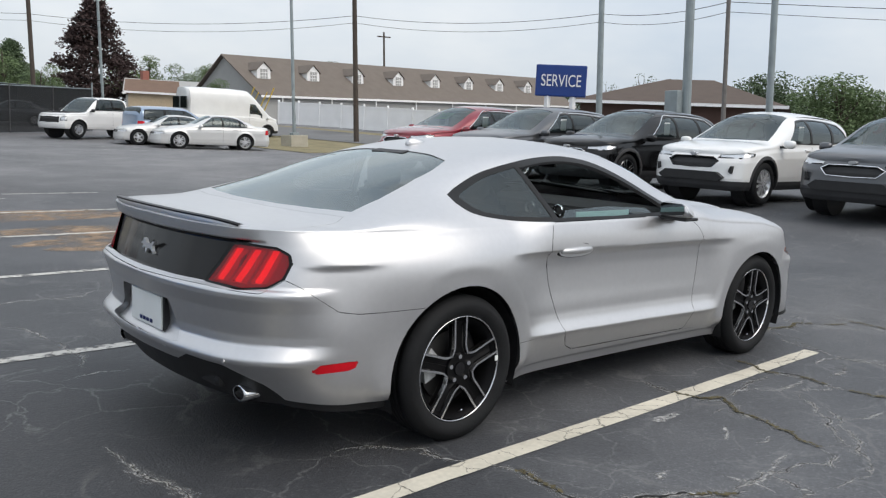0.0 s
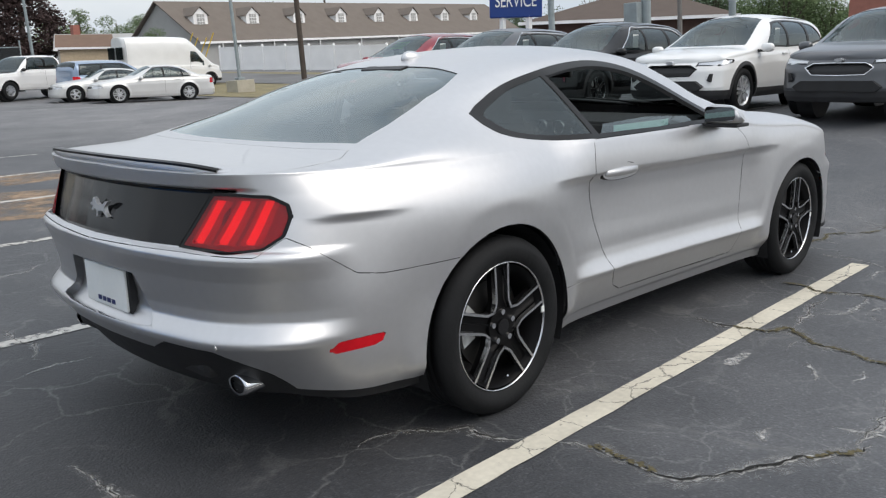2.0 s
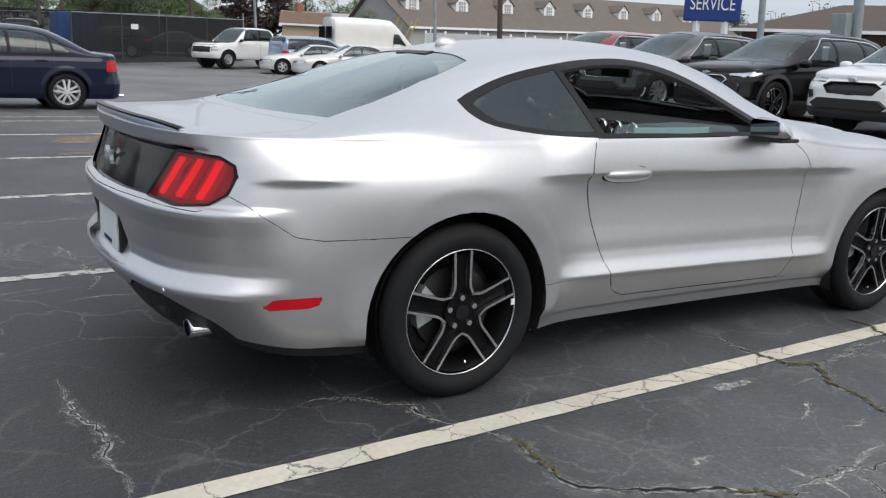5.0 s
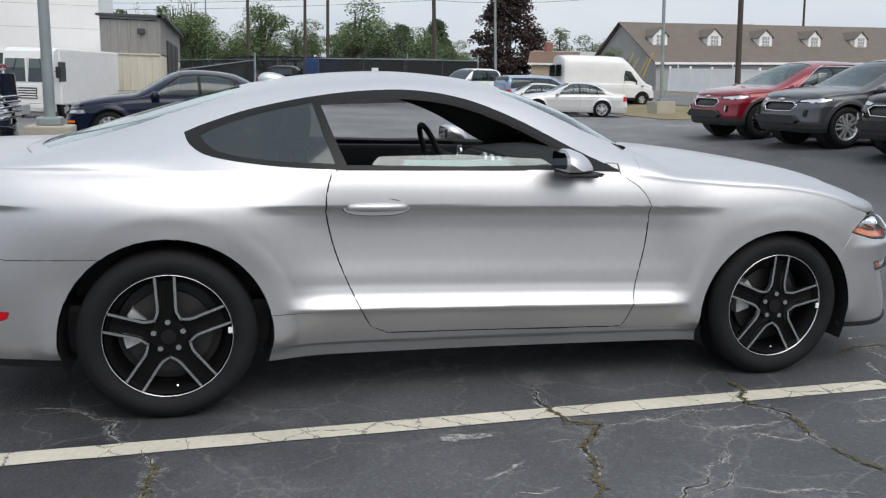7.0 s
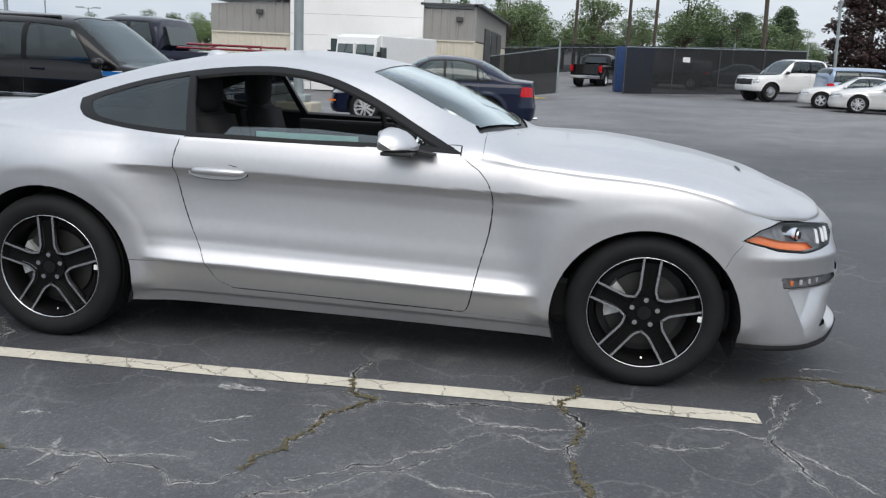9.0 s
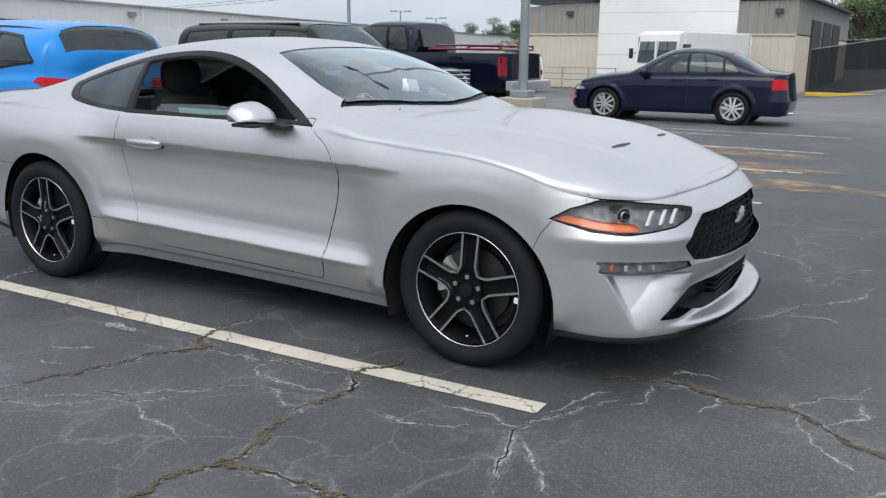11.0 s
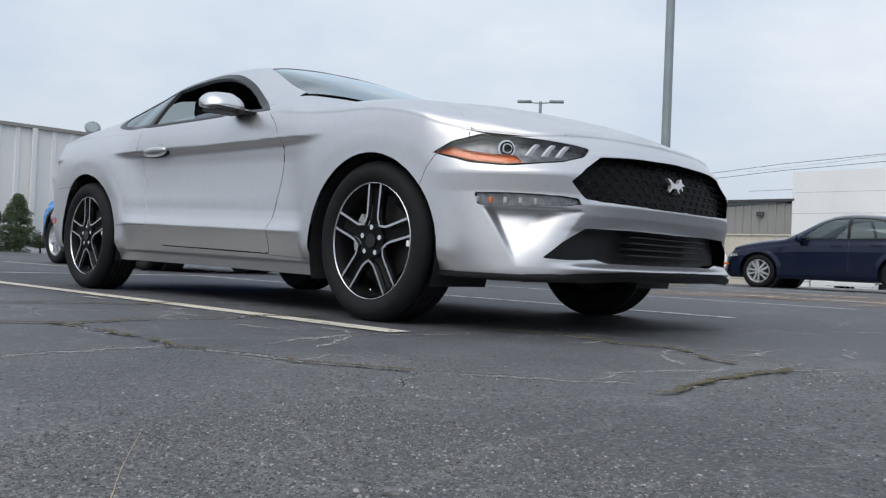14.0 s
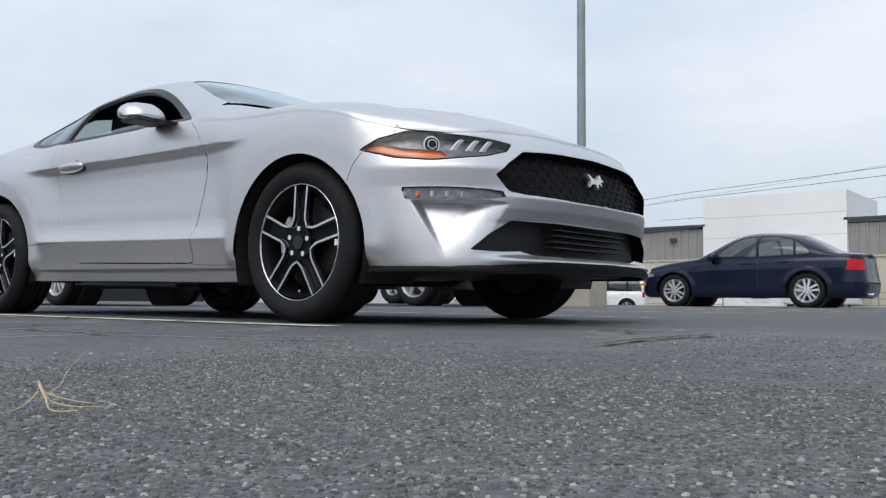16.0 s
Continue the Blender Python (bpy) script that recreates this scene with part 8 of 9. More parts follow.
def tall_hall():
    b = thing("service_hall", "tall pale ribbed metal hall beside the service wing", "building")
    b.location.z = 0.3
    x = -26.0
    ribbed_wall("wall", x, -24.0, x, 12.6, -0.1, 4.05, M["bldwhite"], b, 0.62, 0.05, thick=0.3)
    ribbed_wall("wall", x - 0.36, 12.6, x - 14, 12.6, -0.1, 4.05, M["bldwhite"], b, 0.62, 0.05, thick=0.3)
    part("roof_edge", box_bm(x - 14, x + 0.12, -24, 12.72, 4.05, 4.17), M["bldgrey"], b)
    part("corner_trim", box_bm(x - 0.30, x + 0.07, 12.605, 12.70, -0.1, 4.04), M["bldwhite"], b)
    for yy in (8.0, 0.5, -7):
        part("downpipe", box_bm(x + 0.05, x + 0.17, yy, yy + 0.14, 0.0, 4.05), M["bldwhite"], b)
        part("wall_lamp", box_bm(x + 0.05, x + 0.22, yy + 1.2, yy + 1.5, 3.25, 3.38, bevel=0.02), M["bldgrey"], b)
    part("vent_box", box_bm(x + 0.04, x + 0.18, 9.7, 9.95, 1.9, 2.06, bevel=0.02), M["bldwhite"], b)
    part("door", box_bm(x + 0.03, x + 0.10, 5.0, 5.95, 0, 2.15, bevel=0.01), M["bldwhite"], b)
    part("doorway", box_bm(x + 0.02, x + 0.09, 3.9, 4.95, 0, 2.15), M["trim"], b, "dark open doorway")
    dish = add_cyl(bmesh.new(), (x - 2, 11.0, 4.1), (x - 2, 11.0, 4.9), 0.03, 0.03, 8)
    add_cyl(dish, (x - 2.0, 11.0, 4.65), (x - 1.93, 10.97, 4.68), 0.30, 0.22, 20)
    part("dish", dish, M["galv"], b)


tall_hall()


def service_wing():
    b = thing("service_wing", "long low white service wing with lettering and arrows", "building")
    b.location.z = 0.3
    ax, ay, bx, by = -27.4, 12.9, -49.0, 112.0
    ribbed_wall("wall", ax, ay, bx, by, -1.0, 2.92, M["bldwhite"], b, 0.9, 0.02, thick=0.3)
    d = Vector((bx - ax, by - ay)).normalized()
    n = Vector((d.y, -d.x))
    edge = add_prism(bmesh.new(), [(ax + n.x * 0.15, ay + n.y * 0.15), (bx + n.x * 0.15, by + n.y * 0.15), (bx - n.x * 8, by - n.y * 8), (ax - n.x * 8, ay - n.y * 8)], 2, 2.92, 3.0)
    part("roof_edge", edge, M["siding"], b)

    def on_wall(f0, f1, z0, z1, o0, o1):
        p = [(ax + d.x * f0 + n.x * o0, ay + d.y * f0 + n.y * o0), (ax + d.x * f1 + n.x * o0, ay + d.y * f1 + n.y * o0), (ax + d.x * f1 + n.x * o1, ay + d.y * f1 + n.y * o1), (ax + d.x * f0 + n.x * o1, ay + d.y * f0 + n.y * o1)]
        return add_prism(bmesh.new(), p, 2, z0, z1)
    part("bay_opening", on_wall(0.6, 8.5, -0.6, 2.05, 0.0, 0.05), M["trim"], b, "dark open service bay")
    for k in range(6):
        f0 = 14 + 8.0 * k
        part("bay_door", on_wall(f0, f0 + 4.6, -0.6, 1.95, 0.0, 0.06), M["vinyl"], b, "closed white bay door")
        part("wall_lamp", on_wall(f0 - 2.0, f0 - 1.6, 2.45, 2.65, 0.0, 0.2), M["bldgrey"], b)
        part("downpipe", on_wall(f0 - 1.0, f0 - 0.85, -0.6, 2.9, 0.0, 0.1), M["bldwhite"], b)
    cu_ = bpy.data.curves.new("lettering", "FONT")
    cu_.body, cu_.size, cu_.extrude = "Service", 0.60, 0.05
    ob = new("tmp_text", cu_)
    dg = bpy.context.evaluated_depsgraph_get()
    me = bpy.data.meshes.new_from_object(ob.evaluated_get(dg))
    bpy.data.objects.remove(ob)
    me.materials.clear()
    me.materials.append(M["bars2"])
    t = part_mesh("lettering", me, b, "blue word over the bay")
    ang = math.atan2(d.y, d.x)
    t.matrix_basis = Matrix.Translation((ax + d.x * 1.75 + n.x * 0.08, ay + d.y * 1.75 + n.y * 0.08, 2.36)) @ Matrix.Rotation(ang, 4, "Z") @ Matrix.Rotation(radians(90), 4, "X")
    for f0 in (1.2, 4.05):
        def w(f, z_):
            return (ax + d.x * f + n.x * 0.10, ay + d.y * f + n.y * 0.10, z_)
        arrow = [(f0 - 0.06, 2.82), (f0 + 0.06, 2.82), (f0 + 0.06, 2.52), (f0 + 0.17, 2.52), (f0, 2.30), (f0 - 0.17, 2.52), (f0 - 0.06, 2.52)]
        bm = bmesh.new()
        va, vb = [bm.verts.new(w(*q)) for q in arrow], [bm.verts.new(Vector(w(*q)) + Vector((n.x, n.y, 0)) * 0.05) for q in arrow]
        bm.faces.new(va)
        bm.faces.new(vb[::-1])
        for i in range(7):
            j = (i + 1) % 7
            bm.faces.new((va[j], va[i], vb[i], vb[j]))
        part("arrow", bm, M["bars2"], b, "blue downward arrow")


M["bars2"] = material("blue_letter_face", (0.02, 0.035, 0.16), rough=0.4, var=0.05)
service_wing()


def mesh_fence(name, pts, h, label, post=3.0):
    f = thing(name, label, "fence")
    for (x0, y0), (x1, y1) in zip(pts, pts[1:]):
        d = Vector((x1 - x0, y1 - y0))
        n = max(1, round(d.length / post))
        for i in range(n):
            a, b_ = Vector((x0, y0)) + d * i / n, Vector((x0, y0)) + d * (i + 1) / n
            za, zb_ = gz(*a), gz(*b_)
            k = 6
            vs, fs = [], []
            for j in range(k + 1):
                q = a + (b_ - a) * j / k
                o = 0.025 * math.sin(j * 1.7 + i)
                u = d.normalized()
                for z_ in (0.04, h * 0.5, h):
                    vs.append((q.x + u.y * o, q.y - u.x * o, za + (zb_ - za) * j / k + z_ - (0.03 * math.sin(math.pi * j / k) if z_ == h else 0)))
            for j in range(k):
                for z_ in range(2):
                    fs.append((3 * j + z_, 3 * j + 3 + z_, 3 * j + 4 + z_, 3 * j + 1 + z_))
            part_mesh("screen", mesh_from("screen", vs, fs, M["screen"], True), f)
            part("post", add_cyl(bmesh.new(), (a.x, a.y, za), (a.x, a.y, za + h + 0.12), 0.03, 0.03, 8), M["darkmetal"], f)
        part("post", add_cyl(bmesh.new(), (x1, y1, gz(x1, y1)), (x1, y1, gz(x1, y1) + h + 0.35), 0.045, 0.045, 8), M["galv"], f)
        rl = add_cyl(bmesh.new(), (x0, y0, gz(x0, y0) + h), (x1, y1, gz(x1, y1) + h), 0.022, 0.022, 6)
        part("rail", rl, M["galv"], f)
    return f


mesh_fence("screened_fence", [(-1.4, 38.6), (2.0, 37.2)], 2.15, "chain-link fence with black privacy screen beside the gateway")
mesh_fence("screened_fence", [(5.3, 40.2), (15.4, 45.6)], 2.35, "chain-link fence with black privacy screen along the lot")
mesh_fence("screened_fence", [(15.4, 45.6), (13.8, 58.0), (-6.0, 76.0)], 2.3, "far side of the screened storage yard fence")
yb = thing("storage_container", "blue metal box standing by the gateway", "container")
part("body", box_bm(5.0, 6.9, 42.3, 44.5, gz(6, 43), gz(6, 43) + 2.35, bevel=0.03), M["bluebox"], yb)
for k in range(6):
    part("rib", box_bm(5.1 + 0.32 * k, 5.2 + 0.32 * k, 42.24, 42.31, gz(6, 43) + 0.1, gz(6, 43) + 2.2), M["bluebox"], yb)
part("fence_sign", box_bm(8.3, 8.65, 41.66, 41.70, 1.75, 2.0), M["paper"], thing("warning_sign", "small white sign hung on the screened fence", "sign"))


def vinyl_fence(pts, h):
    f = thing("vinyl_fence", "white vinyl privacy fence with capped posts", "fence")
    for (x0, y0), (x1, y1) in zip(pts, pts[1:]):
        d = Vector((x1 - x0, y1 - y0))
        n = max(1, round(d.length / 2.45))
        for i in range(n):
            a, b_ = Vector((x0, y0)) + d * i / n, Vector((x0, y0)) + d * (i + 1) / n
            za = gz(*a)
            u = d.normalized()
            nn = Vector((u.y, -u.x)) * 0.03
            bm = bmesh.new()
            p0, p1 = a + (b_ - a) * 0.02, b_ - (b_ - a) * 0.02
            add_prism(bm, [(p0.x - nn.x, p0.y - nn.y), (p1.x - nn.x, p1.y - nn.y), (p1.x + nn.x, p1.y + nn.y), (p0.x + nn.x, p0.y + nn.y)], 2, za + 0.10, za + h - 0.06)
            part("panel", bm, M["vinyl"], f)
            n2 = nn * 1.6
            for z0, z1 in ((za + 0.03, za + 0.16), (za + h - 0.12, za + h - 0.02)):
                part("rail", add_prism(bmesh.new(), [(a.x - n2.x, a.y - n2.y), (b_.x - n2.x, b_.y - n2.y), (b_.x + n2.x, b_.y + n2.y), (a.x + n2.x, a.y + n2.y)], 2, z0, z1), M["vinyl"], f)
            ps = box_bm(a.x - 0.065, a.x + 0.065, a.y - 0.065, a.y + 0.065, za, za + h + 0.06)
            add_prism(ps, [(a.x - 0.08, za + h + 0.06), (a.x + 0.08, za + h + 0.06), (a.x, za + h + 0.17)], 1, a.y - 0.07, a.y + 0.07)
            part("post", ps, M["vinyl"], f)


vinyl_fence([(36.0, 59.5), (39.2, 40.0), (42.5, 15.6)], 1.85)


def gable_house(name, label, p0, p1, depth, eave, ridge, wall, roof, base=None, dormers=(), over=0.4, hip=0.0):
    """A house whose front eave runs from p0 to p1 and whose body lies to the left of that way."""
    h = thing(name, label, "building")
    a, b = Vector(p0), Vector(p1)
    d = (b - a)
    ln = d.length
    u = d / ln
    n = Vector((-u.y, u.x))
    zb = gz(*a) if base is None else base
    def w(s, t, z_):
        q = a + u * s + n * t
        return (q.x, q.y, z_)
    def solid(name_, vs, fs, mat, parent=h, label_=""):
        bm = bmesh.new()
        v = [bm.verts.new(c) for c in vs]
        for f in fs:
            bm.faces.new([v[k] for k in f])
        return part(name_, bm, M[mat], parent, label_)
    ze, zr = zb + eave, zb + ridge
    vs = [w(0, 0, zb), w(ln, 0, zb), w(ln, depth, zb), w(0, depth, zb), w(0, 0, ze), w(ln, 0, ze), w(ln, depth, ze), w(0, depth, ze), w(hip, depth / 2, zr - 0.05), w(ln - hip, depth / 2, zr - 0.05)]
    solid("wall", vs, [(0, 1, 5, 4), (1, 2, 6, 5), (2, 3, 7, 6), (3, 0, 4, 7), (4, 7, 8), (5, 9, 6), (4, 5, 9, 8), (7, 6, 9, 8)], wall)
    k = 0.12
    o = over
    top = [w(-o, -o, ze - 0.1), w(ln + o, -o, ze - 0.1), w(ln + o - hip, depth / 2, zr), w(-o + hip, depth / 2, zr), w(-o, depth + o, ze - 0.1), w(ln + o, depth + o, ze - 0.1)]
    lo = [(x, y, z_ + k) for x, y, z_ in top]
    fs = [(0, 1, 2, 3), (4, 3, 2, 5), (6, 7, 8, 9), (10, 9, 8, 11), (0, 1, 7, 6), (4, 5, 11, 10), (0, 3, 9, 6), (3, 4, 10, 9), (1, 2, 8, 7), (2, 5, 11, 8)]
    if hip:
        fs += [(0, 3, 4), (6, 9, 10), (1, 2, 5), (7, 8, 11)]
    rf = solid("roof", top + lo, fs, roof)
    solid("fascia", [w(-o, -o - 0.03, ze - 0.14), w(ln + o, -o - 0.03, ze - 0.14), w(ln + o, -o - 0.03, ze + 0.06), w(-o, -o - 0.03, ze + 0.06), w(-o, -o, ze - 0.14), w(ln + o, -o, ze - 0.14), w(ln + o, -o, ze + 0.06), w(-o, -o, ze + 0.06)],
          [(0, 1, 2, 3), (4, 5, 6, 7), (0, 1, 5, 4), (3, 2, 6, 7)], "vinyl")
    for s in dormers:
        t0 = depth * 0.19
        z0 = ze + (zr - ze) * 2 * t0 / depth - 0.05
        dw, dh = 0.78, 1.15
        back = depth * 0.40
        vs = [w(s - dw, t0, z0), w(s + dw, t0, z0), w(s + dw, t0, z0 + dh), w(s, t0, z0 + dh + 0.62), w(s - dw, t0, z0 + dh), w(s - dw, back, z0), w(s + dw, back, z0), w(s + dw, back, z0 + dh), w(s, back + 0.6, z0 + dh + 0.62), w(s - dw, back, z0 + dh)]
        dm = solid("dormer", vs, [(0, 1, 2, 3, 4), (0, 4, 9, 5), (1, 6, 7, 2), (4, 3, 8, 9), (3, 2, 7, 8), (0, 5, 6, 1)], "vinyl", h, "white dormer")
        vs = [w(s - dw - 0.15, t0 - 0.14, z0 + dh - 0.14), w(s, t0 - 0.14, z0 + dh + 0.68), w(s + dw + 0.15, t0 - 0.14, z0 + dh - 0.14), w(s - dw - 0.15, back, z0 + dh - 0.14), w(s, back + 0.6, z0 + dh + 0.68), w(s + dw + 0.15, back, z0 + dh - 0.14)]
        vs += [(x, y, z_ + 0.07) for x, y, z_ in vs]
        solid("dormer_roof", vs, [(0, 1, 4, 3), (1, 2, 5, 4), (6, 7, 10, 9), (7, 8, 11, 10), (0, 1, 7, 6), (1, 2, 8, 7), (0, 3, 9, 6), (2, 5, 11, 8)], roof, dm)
        vs = [w(s - 0.42, t0 - 0.03, z0 + 0.18), w(s + 0.42, t0 - 0.03, z0 + 0.18), w(s + 0.42, t0 - 0.03, z0 + 1.18), w(s - 0.42, t0 - 0.03, z0 + 1.18)]
        solid("pane", vs, [(0, 1, 2, 3)], "siding", dm, "greyish window pane")
        for q in (-0.14, 0.14):
            solid("bar", [w(s + q - 0.025, t0 - 0.05, z0 + 0.18), w(s + q + 0.025, t0 - 0.05, z0 + 0.18), w(s + q + 0.025, t0 - 0.05, z0 + 1.18), w(s + q - 0.025, t0 - 0.05, z0 + 1.18)], [(0, 1, 2, 3)], "vinyl", dm)
        for q in (0.5, 0.82):
            solid("bar", [w(s - 0.42, t0 - 0.05, z0 + q), w(s + 0.42, t0 - 0.05, z0 + q), w(s + 0.42, t0 - 0.05, z0 + q + 0.05), w(s - 0.42, t0 - 0.05, z0 + q + 0.05)], [(0, 1, 2, 3)], "vinyl", dm)
    return h, w


motel, mw = gable_house("motel", "long grey motel with brown roof and a row of white dormers", (38.9, 66.95), (90.6, 72.4), 11.6, 3.0, 7.0, "siding", "shingle", base=0.55, dormers=[1.9 + 6.1 * k for k in range(8)])
motel.matrix_world = plumb(38.9, 66.95, 0.55)
for k in range(8):
    s = 2.6 + 6.1 * k
    for nm, ds, w_, z0, z1, mt in (("door", 0.0, 0.95, 0.0, 2.05, "vinyl"), ("window", 1.7, 1.3, 0.85, 2.05, "winpane")):
        vs = [mw(s + ds, -0.04, 0.55 + z0), mw(s + ds + w_, -0.04, 0.55 + z0), mw(s + ds + w_, -0.04, 0.55 + z1), mw(s + ds, -0.04, 0.55 + z1), mw(s + ds, 0.02, 0.55 + z0), mw(s + ds + w_, 0.02, 0.55 + z0), mw(s + ds + w_, 0.02, 0.55 + z1), mw(s + ds, 0.02, 0.55 + z1)]
        bm = bmesh.new()
        v = [bm.verts.new(c) for c in vs]
        for f in ((0, 1, 2, 3), (4, 5, 6, 7), (0, 1, 5, 4), (1, 2, 6, 5), (2, 3, 7, 6), (3, 0, 4, 7)):
            bm.faces.new([v[q] for q in f])
        part(nm, bm, M[mt], motel)
    part("porch_post", add_cyl(bmesh.new(), mw(s - 0.5, -0.35, 0.55), mw(s - 0.5, -0.35, 3.45), 0.06, 0.06, 8), M["vinyl"], motel)
gable_house("brick_house", "low brown-roofed brick building behind the white fence", (45.5, 35.0), (51.0, 23.2), 14.0, 2.65, 4.6, "darkbrick", "shingle2", base=1.1, hip=5.5, over=0.7)
gable_house("shed", "small white shed behind the fence", (63.0, 32.0), (64.2, 30.2), 4.0, 1.9, 2.8, "vinyl", "siding", base=1.1)
hs, hw_ = gable_house("bungalow", "small tan bungalow with rust-brown roof", (33.3, 84.4), (37.6, 82.5), 7.0, 2.4, 3.7, "tan", "shingle3", base=1.2)
part("chimney", box_bm(36.2, 36.9, 87.5, 88.2, 1.2, 6.0), M["brick"], hs)
gable_house("green_roof_house", "house with a pale green roof", (39.0, 99.0), (52.0, 93.0), 9.0, 2.6, 4.4, "siding", "siding", base=1.2)
rb2 = thing("brick_building", "red brick building with dark windows at the lot's far corner", "building")
part("wall", box_bm(44.0, 60.0, -2.0, 13.4, 0.3, 4.2), M["brick"], rb2)
part("parapet", box_bm(43.85, 60.15, -2.15, 13.55, 4.2, 4.5), M["bldwhite"], rb2)
for k in range(3):
    part("window", box_bm(43.93, 44.05, 4.0 + 3 * k, 5.6 + 3 * k, 2.0, 3.4), M["winpane"], rb2)
for k in range(3):
    bl = thing("bollard", "yellow steel bollard by the lot's edge", "bollard", "yellow bollards")
    part("post", add_cyl(bmesh.new(), (31.0 + 0.3 * k, 9.8 - 0.9 * k, gz(31, 8)), (31.0 + 0.3 * k, 9.8 - 0.9 * k, gz(31, 8) + 1.25), 0.10, 0.10, 14), M["yellow"], bl)
    part("cap", add_cyl(bmesh.new(), (31.0 + 0.3 * k, 9.8 - 0.9 * k, gz(31, 8) + 1.25), (31.0 + 0.3 * k, 9.8 - 0.9 * k, gz(31, 8) + 1.32), 0.10, 0.04, 14), M["yellow"], bl)


# ---------- light poles, utility poles, wires ----------
def light_pole(x, y, h, r, base=0.75, base_h=0.55, heads=True, label="grey steel light pole on a square concrete base", turn=0.0):
    p = thing("light_pole", label, "light pole", "light poles")
    z = gz(x, y)
    if base:
        part("base", box_bm(x - base / 2, x + base / 2, y - base / 2, y + base / 2, z - 0.1, z + base_h, bevel=0.03), M["concrete"], p, "square concrete base")
    part("base_plate", box_bm(x - 0.18, x + 0.18, y - 0.18, y + 0.18, z + base_h, z + base_h + 0.13, bevel=0.03), M["galv"], p)
    part("pole", add_cyl(bmesh.new(), (x, y, z + base_h), (x, y, z + h), r, r * 0.8, 16), M["galv"], p)
    if heads:
        for sg in (-1, 1):
            c, s = math.cos(turn), math.sin(turn)
            part("arm", add_cyl(bmesh.new(), (x, y, z + h - 0.1), (x + sg * c * 0.6, y + sg * s * 0.6, z + h - 0.05), 0.04, 0.04, 8), M["galv"], p)
            hd = box_bm(-0.42, 0.42, -0.2, 0.2, -0.07, 0.07, bevel=0.04)
            bmesh.ops.transform(hd, matrix=Matrix.Translation((x + sg * c * 0.95, y + sg * s * 0.95, z + h)) @ Matrix.Rotation(turn, 4, "Z"), verts=hd.verts)
            part("lamp_head", hd, M["galv"], p)
    if x > 10:
        p.matrix_world = plumb(x, y, z)


light_pole(-2.29, 10.2, 9.0, 0.085, base=0.66, base_h=0.52)
light_pole(21.3, 33.9, 9.5, 0.09, base=1.0, base_h=0.6)
light_pole(20.3, 8.0, 9.5, 0.10, base=0.7)
light_pole(19.9, 55.7, 11.0, 0.10, base=0.0, base_h=0.05)
light_pole(-25.9, 36.7, 10.5, 0.11, base=0.7, turn=0.6)
light_pole(-57.5, 90.0, 6.6, 0.09, base=0.0, base_h=0.05, turn=0.4)
light_pole(-52.2, 90.0, 5.6, 0.09, base=0.0, base_h=0.05, turn=0.2)
light_pole(-0.5, 80.0, 9.5, 0.08, base=0.0, base_h=0.05)


def utility_pole(x, y, h, r, mat="wood_pole", cross=False, cans=0, label="weathered wooden utility pole"):
    p = thing("utility_pole", label, "utility pole", "utility poles")
    z = gz(x, y)
    part("pole", add_cyl(bmesh.new(), (x, y, z - 0.2), (x, y, z + h), r, r * 0.75, 14), M[mat], p)
    if cross:
        part("crossarm", box_bm(x - 1.1, x + 1.1, y - 0.06, y + 0.06, z + h - 0.7, z + h - 0.55), M["wood_pole"], p)
    for k in range(cans):
        a = k * 2.2
        part("transformer", add_cyl(bmesh.new(), (x + 0.45 * math.cos(a), y + 0.45 * math.sin(a), z + h - 2.1), (x + 0.45 * math.cos(a), y + 0.45 * math.sin(a), z + h - 1.2), 0.24, 0.24, 16), M["galv"], p)
    if x > 10:
        p.matrix_world = plumb(x, y, z)
    return p


utility_pole(27.8, 37.4, 12.0, 0.16)
utility_pole(32.6, 23.3, 12.0, 0.17, "galv")
up1 = utility_pole(20.9, 11.0, 12.0, 0.15, "galv", label="thick grey utility pole with a metal cabinet")
part("cabinet", box_bm(20.45, 20.95, 11.05, 11.5, 1.4, 2.9, bevel=0.03), M["galv"], up1, "grey metal cabinet")
utility_pole(30.5, 15.2, 11.5, 0.10, "greywood", cans=3)
utility_pole(14.9, 53.8, 11.5, 0.15, cans=2)
utility_pole(3.0, 72.0, 12.0, 0.15, cross=True)
utility_pole(9.5, 70.0, 12.5, 0.15)
utility_pole(6.8, 62.0, 11.0, 0.13)
utility_pole(70.0, 88.0, 12.5, 0.16, cross=True)


def wire(p0, p1, sag, r=0.012):
    c = bpy.data.curves.new("overhead_wire", "CURVE")
    c.dimensions = "3D"
    c.bevel_depth, c.bevel_resolution = r, 1
    s = c.splines.new("POLY")
    n = 14
    s.points.add(n)
    for i in range(n + 1):
        t = i / n
        q = Vector(lean(*p0)).lerp(Vector(lean(*p1)), t)
        s.points[i].co = (q.x, q.y, q.z - sag * 4 * t * (1 - t), 1)
    c.materials.append(M["wire"])
    ob = new("overhead_wire", c)
    return tagged(ob, "thin black overhead power wire", "wire", "overhead wires")


